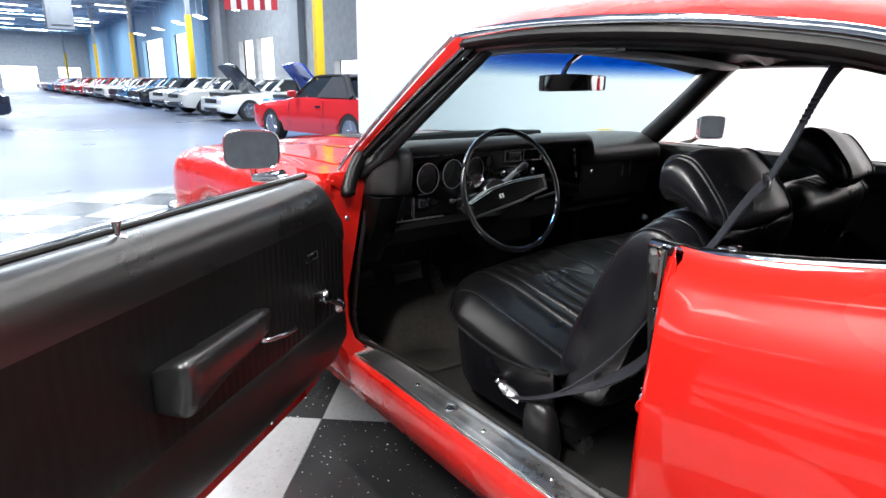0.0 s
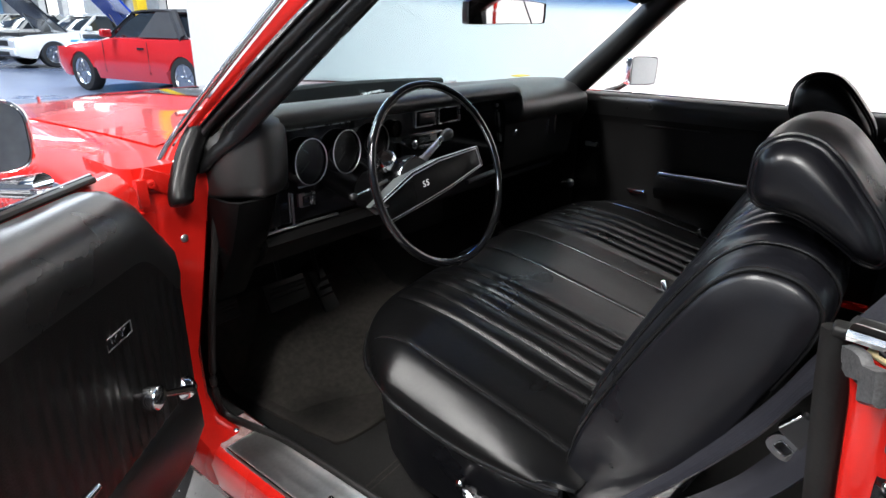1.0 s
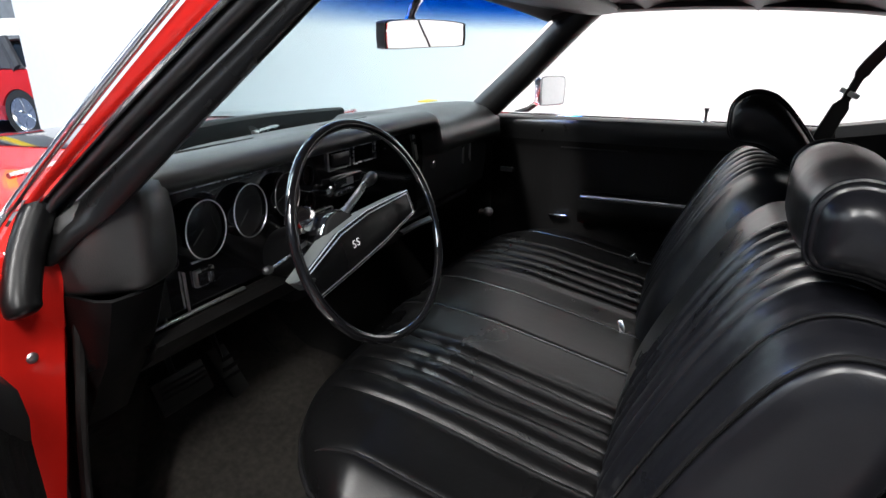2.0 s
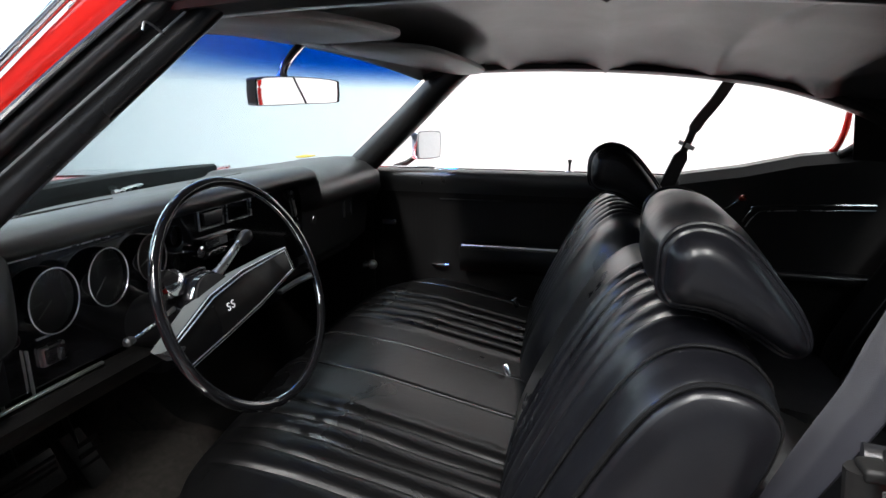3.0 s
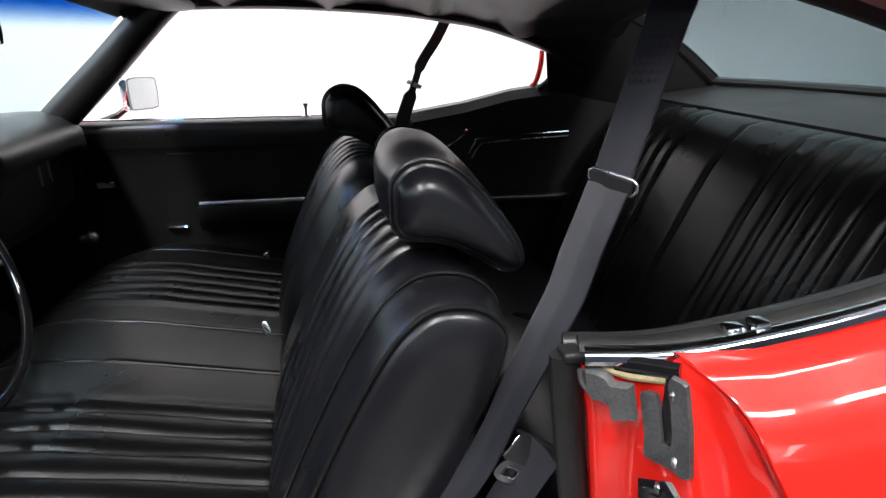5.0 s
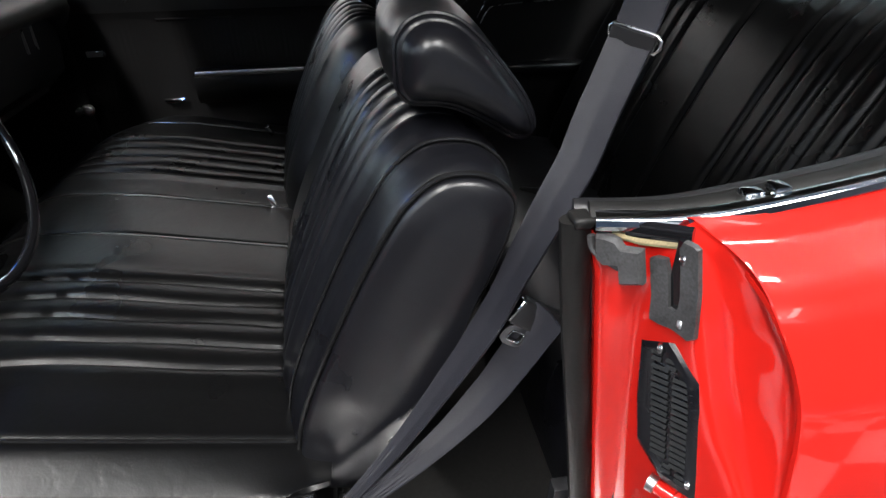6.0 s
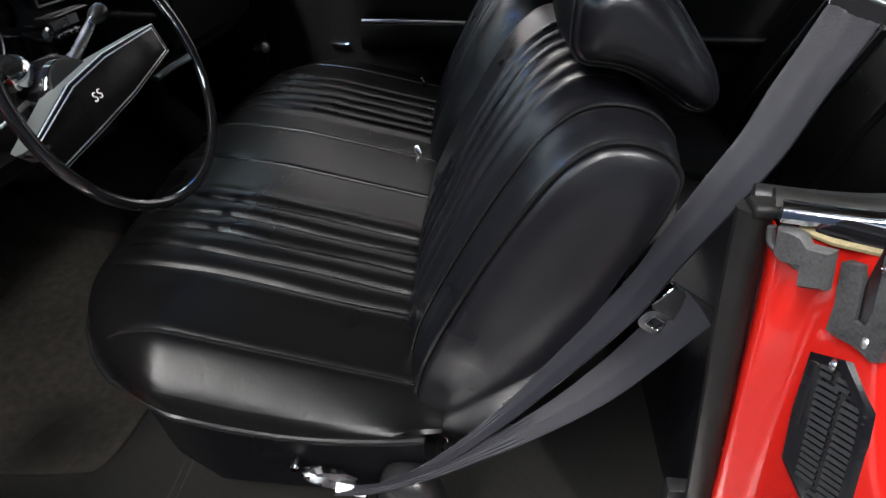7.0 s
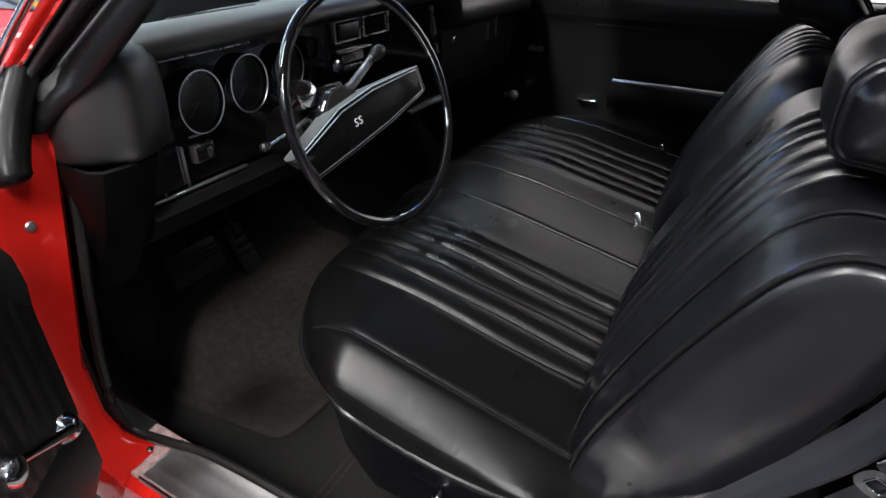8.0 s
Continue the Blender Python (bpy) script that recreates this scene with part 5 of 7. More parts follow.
for nm in range(3):
    f = (0.992, 0.975, 0.94)[nm]
    zz = (0.0, -0.05, -0.16)[nm]
    rows.append([(x * f, lerp(0.0, y, f), z + zz if nm < 2 else 0.335) for x, y, z in left_edge[:-1] + edge + right_edge[::-1][1:]])
part("apron", sheet(B(), rows, 0.006), VINYL, cushion, "smooth vinyl apron under the piping")
part("seat_frame", box(B(), (0, -0.02, 0.335), (1.16, 0.42, 0.05), 0.01), PLASTIC, coupe, "black steel seat frame")
for s in (1, -1):
    part("seat_track", box(B(), (s * 0.52, -0.02, 0.292), (0.04, 0.44, 0.045), 0.006), DULL_CHROME, coupe)

# side view of a back: front face, head, rear face (y, z)
BACK = [(-0.186, 0.490), (-0.193, 0.575), (-0.213, 0.640), (-0.248, 0.720), (-0.287, 0.800), (-0.322, 0.862), (-0.350, 0.900), (-0.385, 0.925), (-0.425, 0.929), (-0.462, 0.916), (-0.488, 0.882), (-0.482, 0.830), (-0.448, 0.740), (-0.412, 0.640), (-0.384, 0.565), (-0.356, 0.490), (-0.318, 0.456), (-0.235, 0.452)]


END_INSET = [(0.0, 0.0245), (0.004, 0.0208), (0.012, 0.0185), (0.027, 0.0135), (0.045, 0.0095), (0.077, 0.006), (0.14, 0.0)]


def end_inset(near):
    """How far a back's outline draws in towards its outer end."""
    return track(END_INSET, near)


SPINE = [(0.515, -0.272), (0.64, -0.312), (0.74, -0.352), (0.80, -0.385), (0.855, -0.418)]
HEAD_SPINE = [(0.955, -0.478), (0.975, -0.458), (1.0, -0.420), (1.015, -0.395)]


def spine(p, line, shift):
    """The nearest place on the middle line of an end panel."""
    best = min((lerp(line[0][0], line[-1][0], i / 24) for i in range(25)), key=lambda z: (p[2] - z) ** 2 + (p[1] - shift - track(line, z)) ** 2)
    return V(p[0], track(line, best) + shift, best)


def wrinkle(x, y, z):
    """Slack creases in soft vinyl."""
    return 0.0011 * math.sin(31 * z + 17 * y + 4 * math.sin(9 * z)) * math.sin(23 * y - 9 * z) + 0.0007 * math.sin(71 * z - 43 * y)


def seat_back(x0, x1, shift, lean, outer):
    """One folding back from x0 to x1; outer: which end carries the bolster piping."""
    base = [(p.x, p.y) for p in ring_spline([(y, z, 0) for y, z in BACK], 4)]
    rows = []
    count = 210
    fine = [0.0, 0.002, 0.004, 0.007, 0.010, 0.012, 0.014, 0.017, 0.022]
    stations = [x0 + d for d in fine] + [lerp(x0 + 0.030, x1 - 0.030, i / count) for i in range(count + 1)] + [x1 - d for d in fine[::-1]]
    for x in stations:
        d0, d1 = x - x0, x1 - x
        near_outer = d0 if outer < 0 else d1
        near_inner = d1 if outer < 0 else d0
        o = end_inset(near_outer)
        o += 0.0035 * math.exp(-(((near_outer - 0.012) / 0.004) ** 2)) + 0.003 * math.exp(-(((near_outer - 0.077) / 0.005) ** 2))
        o += 0.075 * (1 - math.sqrt(max(0, 1 - (1 - min(1, near_inner / 0.11)) ** 2)))
        out = []
        for j, (y, z) in enumerate(inset_ring(base, o)):
            g = 0.0
            if j < 4 * 9:
                fade = ease((36 - j) / 7) * ease((z - 0.48) / 0.04)
                for i, p in enumerate(PLEATS):
                    p += 0.003 * math.sin(z * 17 + i * 2.1)
                    g += (0.0125 + 0.0025 * math.sin(i * 1.7 + z * 13)) * math.exp(-(((x - p) / 0.0068) ** 2)) * fade
                for a, b in TUCKS:
                    if a - 0.05 < x < b + 0.05:
                        g -= 0.0055 * abs(math.sin(math.pi * (x - a) / (b - a) * 4)) ** 0.8 * fade * ease((x - a + 0.05) / 0.03) * ease((b + 0.05 - x) / 0.03)
            tip = ease((z - 0.80) / 0.13)
            yy = y - g * lerp(0.9, 0.3, tip) + shift + lean * (x - x0)
            out.append((x, yy, z - g * lerp(0.38, 0.95, tip)))
        rows.append(out)
    for sgn, at in ((-1, 0), (1, -1)):
        ring = rows[at]
        caps = []
        for k, d in ((0.03, 0.0008), (0.08, 0.0020), (0.16, 0.0038), (0.28, 0.0060), (0.44, 0.0080), (0.64, 0.0094), (0.9, 0.0100)):
            row = []
            for p in ring:
                q = Vector(p).lerp(spine(p, SPINE, shift + lean * (p[0] - x0)), k)
                row.append(q + V(sgn * (d + wrinkle(*q) * 0.8 * min(1, k * 5)), 0, 0))
            caps.append(row)
        rows = caps[::-1] + rows if sgn < 0 else rows + caps
    ob = part("seat_back", grid(B(), rows, around=True, ends=True), VINYL, coupe, "black vinyl folding seat back with upright pleats", 70)
    for off, rr in ((0.012, 0.0034), (0.077, 0.0022)):
        x = x0 + off if outer < 0 else x1 - off
        line = inset_ring(base, end_inset(off) - 0.0005)[1:4 * 12]
        part("piping", tube(B(), [(x, y + shift + lean * (x - x0), z) for y, z in line], rr, 8, up=(1, 0, 0)), PIPING, ob, "raised vinyl piping")
    return ob


seat_back(-0.622, -0.012, 0.0, 0.06, -1)
seat_back(0.006, 0.622, 0.045, 0.06, 1)

HEAD = [(-0.348, 0.998), (-0.350, 1.026), (-0.362, 1.046), (-0.380, 1.057), (-0.402, 1.060), (-0.430, 1.052), (-0.457, 1.030), (-0.482, 1.001), (-0.506, 0.970), (-0.520, 0.943), (-0.522, 0.920), (-0.507, 0.904), (-0.482, 0.906), (-0.450, 0.926), (-0.412, 0.944), (-0.370, 0.950), (-0.351, 0.970)]


def head_rest(x0, x1, shift, up, droop=0.0, grow=0.0):
    base = [(p.x, p.y) for p in ring_spline([(y, z, 0) for y, z in HEAD], 4)]
    rows = []
    n = 56
    for i in range(n + 1):
        t = 0.5 - 0.5 * math.cos(math.pi * i / n)
        x = lerp(x0, x1, t)
        d = min(x - x0, x1 - x)
        o = 0.011 + 0.006 * (1 - math.sqrt(max(0, 1 - (1 - min(1, d / 0.010)) ** 2))) - 0.009 * ease((d - 0.010) / 0.10)
        o += 0.0025 * math.exp(-(((d - 0.010) / 0.004) ** 2)) + droop * ease((x - x0) / 0.22) - grow
        rows.append([(x, y + shift, z + up) for y, z in inset_ring(base, o)])
    for sgn, at in ((-1, 0), (1, -1)):
        ring = rows[at]
        caps = []
        for k, d in ((0.03, 0.0040), (0.08, 0.0092), (0.16, 0.0150), (0.28, 0.0208), (0.44, 0.0260), (0.64, 0.0292), (0.9, 0.0300)):
            line = [(z + up, y) for z, y in HEAD_SPINE]
            row = [Vector(p).lerp(spine(p, line, shift), k) for p in ring]
            caps.append([q + V(sgn * (d + wrinkle(*q) * 0.6 * min(1, k * 4)), 0, 0) for q in row])
        rows = caps[::-1] + rows if sgn < 0 else rows + caps
    ob = part("head_rest", grid(B(), rows, around=True, ends=True), VINYL, coupe, "rounded black vinyl head rest", 70)
    for x, o in ((x0 + 0.010, 0.011 - grow), (x1 - 0.010, 0.011 + droop - grow)):
        part("piping", tube(B(), [(x, y + shift, z + up) for y, z in inset_ring(base, o)], 0.0030, 8, closed=True, up=(1, 0, 0)), VINYL, ob)
    for x in (lerp(x0, x1, 0.4), lerp(x0, x1, 0.6)):
        part("post", tube(B(), [(x, -0.435 + shift, 0.90), (x, -0.440 + shift, 0.97 + up)], 0.006, 10), CHROME, ob, "chrome post")
    return ob


head_rest(-0.535, -0.250, 0.0, 0.0)
head_rest(0.278, 0.545, 0.082, 0.014, 0.024, 0.012)

# chrome release, hinge cover, buckles
part("seat_release", lathe(B(), (-0.650, -0.040, 0.432), (-1, 0, 0.1), [(0.007, 0), (0.008, 0.008), (0.0075, 0.014), (0.004, 0.017)], 14), CHROME, coupe, "chrome seat release knob")
rows = []
for i in range(9):
    t = i / 8
    r = 0.016 * math.sin(math.pi * lerp(0.08, 0.94, t)) ** 0.6
    rows.append([(-0.676 - 0.5 * r * math.cos(a) - 0.004 * math.sin(5 * a + 7 * t), lerp(-0.060, -0.128, t) + 0.003 * math.sin(9 * a), 0.442 - 0.012 * t + r * math.sin(a) * (1 + 0.25 * math.sin(3 * a + 11 * t))) for a in [2 * math.pi * k / 16 for k in range(16)]])
part("crumpled_wrap", grid(B(), rows, around=True, ends=True), STEEL_DARK, coupe, "crumpled grey wrapping round the belt anchor", 25)
part("paper_tag", box(B(), (-0.690, -0.126, 0.436), (0.003, 0.042, 0.014), 0.001, 1, Euler((0.1, 0.5, 0.0)).to_matrix().to_4x4()), WHITE_MARK, coupe, "white paper tag")
bm = B()
rows = []
for z, k in ((0.275, 0.55), (0.285, 0.75), (0.31, 0.90), (0.35, 1.0), (0.39, 0.98), (0.42, 0.90), (0.44, 0.76), (0.452, 0.52), (0.456, 0.25)):
    rows.append([(-0.668 + 0.034 * k * math.copysign(abs(math.cos(a)) ** 0.75, math.cos(a)), -0.205 - (0.39 - z) * 0.12 + 0.048 * k * math.copysign(abs(math.sin(a)) ** 0.75, math.sin(a)), z) for a in [2 * math.pi * j / 20 for j in range(20)]])
grid(bm, rows, around=True, ends=True)
part("hinge_cover", bm, PLASTIC, coupe, "black moulded hinge cover")
part("cover_bolt", lathe(B(), (-0.702, -0.235, 0.315), (-1, -0.3, 0), [(0.008, 0), (0.008, 0.004), (0.004, 0.006)], 12), CHROME, coupe)
for x, y, z, tilt in ((0.067, -0.115, 0.572, 20), (0.51, -0.07, 0.582, -10)):
    part("belt_buckle", box(B(), (x, y, z), (0.016, 0.013, 0.030), 0.003, 2, Euler((radians(-25), radians(tilt), 0)).to_matrix().to_4x4()), CHROME, coupe, "chrome belt buckle")

# belts: driver's shoulder strap from the roof, lap strap with its tongue
UP_PATH = [(-0.545, -0.690, 1.245), (-0.5535, -0.656, 1.217), (-0.561, -0.634, 1.160), (-0.566, -0.612, 1.090), (-0.575, -0.592, 1.034)]
up_line = spline(UP_PATH, 6)
guide = part("shoulder_belt", strip(B(), up_line, 0.047, 0.0026, [Vector((-0.62, -0.78, 0)).lerp(Vector((-0.86, -0.50, -0.05)), ease(i / 14)) for i in range(len(up_line))]), BELT, coupe, "grey shoulder belt hanging from the roof")
LOW_PATH = [(-0.577, -0.588, 1.024), (-0.589, -0.572, 0.996), (-0.598, -0.553, 0.956), (-0.608, -0.535, 0.914), (-0.618, -0.508, 0.868), (-0.630, -0.476, 0.812), (-0.636, -0.452, 0.762), (-0.638, -0.430, 0.722), (-0.640, -0.404, 0.680), (-0.645, -0.365, 0.622), (-0.655, -0.320, 0.566), (-0.668, -0.268, 0.512), (-0.682, -0.205, 0.462), (-0.690, -0.150, 0.438)]
low_line = spline(LOW_PATH, 6)
n_low = len(low_line)
LOW_WIDE = [(0, 0.047), (24, 0.047), (40, 0.044), (48, 0.038), (56, 0.028), (66, 0.018), (78, 0.012)]
low_across = [Vector((-0.80, -0.52, -0.30)).lerp(Vector((-0.88, -0.10, -0.46)), ease((i - 12) / 22)) for i in range(n_low)]
part("lower_strap", strip(B(), low_line, [track(LOW_WIDE, i) for i in range(n_low)], 0.0026, low_across, 0.004), BELT, guide)
SLOPE = V(0.84, 0.52, 0.12).normalized()
ring = [V(-0.577, -0.591, 1.029) + SLOPE * dx + V(0, 0, dz) for dx, dz in ((-0.030, -0.004), (-0.030, 0.003), (-0.025, 0.007), (0.025, 0.007), (0.030, 0.003), (0.030, -0.004), (0.025, -0.010), (-0.025, -0.010))]
part("slide_buckle", tube(B(), ring, 0.0017, 8, closed=True, up=(0.8, -0.5, 0)), DULL_CHROME, guide, "steel slide buckle")
part("slide_bar", strip(B(), [V(-0.580, -0.588, 1.028) + SLOPE * d for d in (-0.025, 0, 0.025)], 0.014, 0.004, (0, 0, 1)), PLASTIC, guide, "black slide bar")
for k in (-0.25, 0.25):
    part("slide_tooth", strip(B(), [V(-0.5815, -0.5905, 1.026) + SLOPE * (0.05 * k + d) for d in (-0.0015, 0.0015)], 0.016, 0.005, (0, 0, 1)), BELT, guide)
# zigzag stitching across the doubled webbing
stitch_side, stitch_face = V(0.82, 0.57, 0.0).normalized(), V(-0.55, 0.80, 0.22).normalized()
for j in range(7):
    zz = 1.128 + j * 0.0085
    mid = V(track([(1.09, -0.566), (1.16, -0.561), (1.217, -0.5535)], zz), track([(1.09, -0.612), (1.16, -0.634), (1.217, -0.656)], zz), zz)
    pts = [mid + stitch_side * lerp(-0.019, 0.019, q / 10) + V(0, 0, 0.003 * (-1) ** q) + stitch_face * -0.0017 for q in range(11)]
    part("stitching", tube(B(), pts, 0.0007, 5), BELT_BLACK, guide, "black zigzag stitching")
    pts = [p + stitch_face * 0.0034 for p in pts]
    part("stitching", tube(B(), pts, 0.0007, 5), BELT_BLACK, guide, "black zigzag stitching")
lap_path = [(-0.664, -0.502, 0.765), (-0.656, -0.490, 0.735), (-0.650, -0.470, 0.694), (-0.650, -0.440, 0.645), (-0.657, -0.398, 0.600), (-0.666, -0.346, 0.556), (-0.677, -0.291, 0.520), (-0.687, -0.225, 0.480), (-0.692, -0.160, 0.448), (-0.688, -0.105, 0.430)]
lap_line = spline(lap_path, 6)
lap_across = [Vector((-0.72, -0.62, -0.30)).lerp(Vector((-0.74, -0.30, -0.60)), ease((i - 8) / 26)) for i in range(len(lap_line))]
lap = part("lap_belt", strip(B(), lap_line, [track([(0, 0.040), (12, 0.044), (20, 0.040), (28, 0.029), (36, 0.019), (46, 0.012)], i) for i in range(len(lap_line))], 0.003, lap_across, 0.005), BELT, coupe, "grey lap belt")
# tongue: black cap with a bright edge, steel plate with a square hole
TA, TB = V(0, -0.83, -0.55).normalized(), V(0, -0.60, 0.80).normalized()
tm = Matrix.Translation((-0.646, -0.494, 0.747)) @ Matrix((TA.to_tuple(), TB.to_tuple(), (-1, 0, 0))).transposed().to_4x4() @ Matrix.Scale(1.144, 4)
part("tongue_cap", box(B(), tm @ V(0, 0, 0), (0.052, 0.030, 0.012), 0.003, 2, tm.to_3x3().to_4x4()), PLASTIC, lap, "black plastic tongue cap")
part("cap_edge", box(B(), tm @ V(-0.0265, 0, 0), (0.003, 0.026, 0.010), 0.001, 1, tm.to_3x3().to_4x4()), CHROME, lap, "bright cap edge")
OUT = [(0.0150 * math.copysign(abs(math.cos(a)) ** 0.8, math.cos(a)), 0.0125 * math.copysign(abs(math.sin(a)) ** 0.8, math.sin(a))) for a in [2 * math.pi * k / 24 for k in range(24)]]
HOLE = [(0.0065 * math.copysign(abs(math.cos(a)) ** 0.4, math.cos(a)), 0.0050 * math.copysign(abs(math.sin(a)) ** 0.4, math.sin(a))) for a in [2 * math.pi * k / 24 for k in range(24)]]
bm = grid(B(), [[tm @ Vector((x - 0.0075, y - 0.0265, h)) for x, y in r] for r, h in ((HOLE, 0.0), (OUT, 0.0), (OUT, 0.003), (HOLE, 0.004), (HOLE, 0.0))], around=True)
bmesh.ops.remove_doubles(bm, verts=bm.verts, dist=1e-6)
plate = part("tongue", bm, STEEL_DARK, lap, "steel belt tongue with a square hole")
part("hole_edge", tube(B(), [tm @ Vector((x * 1.15 - 0.0075, y * 1.15 - 0.0265, 0.004)) for x, y in HOLE], 0.0009, 6, closed=True, up=(1, 0, 0)), CHROME, plate)
part("pillar_outlet", box(B(), (-0.706, -0.525, 0.50), (0.02, 0.03, 0.07), 0.004), PLASTIC, coupe)

# passenger's shoulder strap
rb = part("shoulder_belt", strip(B(), spline([(0.66, -0.64, 1.262), (0.678, -0.600, 1.18), (0.69, -0.555, 1.11), (0.70, -0.532, 1.045), (0.70, -0.500, 0.96), (0.68, -0.47, 0.88)], 5), [0.042] * 12 + [0.026] * 5 + [0.052] * 40, 0.003, (-0.55, 0.83, 0.1)), BELT_BLACK, coupe, "black shoulder belt at the far side")
# the slider is white; bright metal stands in for the light on it
part("belt_slider", box(B(), (0.699, -0.532, 1.047), (0.008, 0.05, 0.014), 0.003, 2, Euler((radians(25), 0, 0)).to_matrix().to_4x4()), BEZEL, rb, "white belt slider in bright metal")

# ---- rear seat ----
RP = [-0.475, -0.42, -0.365, -0.312, -0.258, -0.203, -0.145, 0.030, 0.205, 0.260, 0.315, 0.370, 0.425, 0.480]
rows = []
for i in range(421):
    x = lerp(-0.67, 0.67, i / 420)
    e = min(1, (0.67 - abs(x)) / 0.08)
    e = math.sqrt(max(0, 1 - (1 - e) ** 2))
    g = sum(0.012 * math.exp(-(((x - p) / 0.008) ** 2)) for p in RP)
    col = []
    for y, z, k in ((-0.93, 0.44, 1), (-0.945, 0.52, 1), (-0.985, 0.62, 1), (-1.03, 0.72, 1), (-1.075, 0.82, 1), (-1.115, 0.90, 1), (-1.150, 0.955, 0.9), (-1.19, 0.990, 0.6), (-1.24, 1.000, 0.3), (-1.29, 0.99, 0), (-1.30, 0.95, 0)):
        col.append((x, y - g * k - 0.05 * (1 - e), z - 0.03 * (1 - e)))
    rows.append(col)
rear = part("rear_seat_back", sheet(B(), rows, 0.008), VINYL_DIM, coupe, "black vinyl rear seat back with upright pleats", 70)
rows = []
for i in range(61):
    x = lerp(-0.67, 0.67, i / 60)
    e = math.sqrt(max(0, 1 - (1 - min(1, (0.67 - abs(x)) / 0.08)) ** 2))
    rows.append([(x, y, z - 0.03 * (1 - e)) for y, z in ((-0.58, 0.33), (-0.575, 0.44), (-0.60, 0.485), (-0.70, 0.50), (-0.85, 0.475), (-0.98, 0.45))])
part("rear_seat_cushion", sheet(B(), rows, 0.008), VINYL, coupe, "black vinyl rear seat cushion", 70)
part("package_shelf", sheet(B(), [[(x, y, 0.992 + 0.03 * ease((-y - 1.3) / 0.3)) for x in (-0.73, -0.4, 0, 0.4, 0.73)] for y in (-1.27, -1.4, -1.6, -1.75)], 0.01), TRIM, coupe, "black rear parcel shelf")
part("rear_bulkhead", box(B(), (0, -1.34, 0.62), (1.46, 0.04, 0.70), 0.01), TRIM, coupe)

# inner quarter trims
for s in (1, -1):
    rows = []
    for y in (-0.56 if s < 0 else -0.525, -0.70, -0.85, -1.0, -1.15, -1.30):
        up = 0.045 * ease((-y - 0.5) / 0.5)
        rim = 0.955 + up * 1.8 if s > 0 else belt_at(y)[1] - 0.006
        rows.append([(s * 0.755, y, 0.30), (s * 0.752, y, 0.62), (s * 0.745, y, 0.66), (s * 0.748, y, 0.80), (s * 0.735, y, 0.885 + up), (s * 0.722, y, rim - 0.028), (s * 0.738, y, rim - 0.004), (s * 0.765, y, rim)])
    q = part("quarter_trim", sheet(B(), rows, 0.006), VINYL_SOFT, coupe, "black moulded rear quarter trim")
    part("trim_strip", tube(B(), spline([(s * 0.728, -0.712, 0.822), (s * 0.727, -0.732, 0.857), (s * 0.726, -0.765, 0.873), (s * 0.722, -1.05, 0.886)], 4), 1, 8, (0.004, 0.004)), CHROME, q, "thin bright trim strip")
    part("trim_strip", tube(B(), spline([(s * 0.728, -0.722, 0.806), (s * 0.727, -0.745, 0.843), (s * 0.726, -0.785, 0.858), (s * 0.722, -1.05, 0.871)], 4), 1, 8, (0.002, 0.002)), DULL_CHROME, q)
    part("quarter_armrest", box(B(), (s * 0.72, -0.90, 0.665), (0.06, 0.34, 0.03), 0.012, 3), VINYL, q)
part("quarter_crank", tube(B(), [(0.735, -0.64, 0.845), (0.722, -0.672, 0.868), (0.70, -0.695, 0.893)], [0.004, 0.0035, 0.0035], 8), CHROME, coupe, "chrome rear window crank")
part("crank_knob", lathe(B(), (0.70, -0.695, 0.893), (-0.5, -0.5, 0.6), [(0.006, -0.004), (0.011, 0.003), (0.011, 0.012), (0.006, 0.016)], 12), paint("dark_red_knob", (0.10, 0.012, 0.008)), coupe, "dark red crank knob")

# headliner with cross bows, roof side pads
rows = []
for i in range(121):
    y = lerp(0.27, -1.16, i / 120)
    hx, hz = rail_at(y)
    bow = 0.016 * (1 - abs(math.sin((y + 0.02) * math.pi / 0.27)) ** 0.5)
    row = []
    for k in range(29):
        f = lerp(-1, 1, k / 28)
        edge_fold = (0.0020 * math.sin(y * 46 + 1.3 * math.sin(y * 9)) + 0.0008 * math.sin(y * 97)) * ease((abs(f) - 0.62) / 0.3)
        zz = max(hz, 1.225) if abs(f) < 0.9 else max(hz, 1.20)
        row.append((f * (hx - 0.045), y + 0.09 * (1 - f * f) * ease((y + 0.05) / 0.3), zz - 0.020 + 0.072 * (1 - abs(f) ** 2.4) * (1 - 0.30 * ease((y - 0.02) / 0.22)) - bow + edge_fold))
    rows.append(row)
part("headliner", sheet(B(), rows, 0.004), LINER, coupe, "dark satin headliner with cross bows", 70)
part("header_trim", tube(B(), [(f * 0.60, 0.185 + 0.125 * (1 - f * f), 1.268 + 0.028 * (1 - f * f)) for f in [lerp(-1, 1, k / 14) for k in range(15)]], 1, 8, (0.03, 0.012)), PLASTIC, coupe)


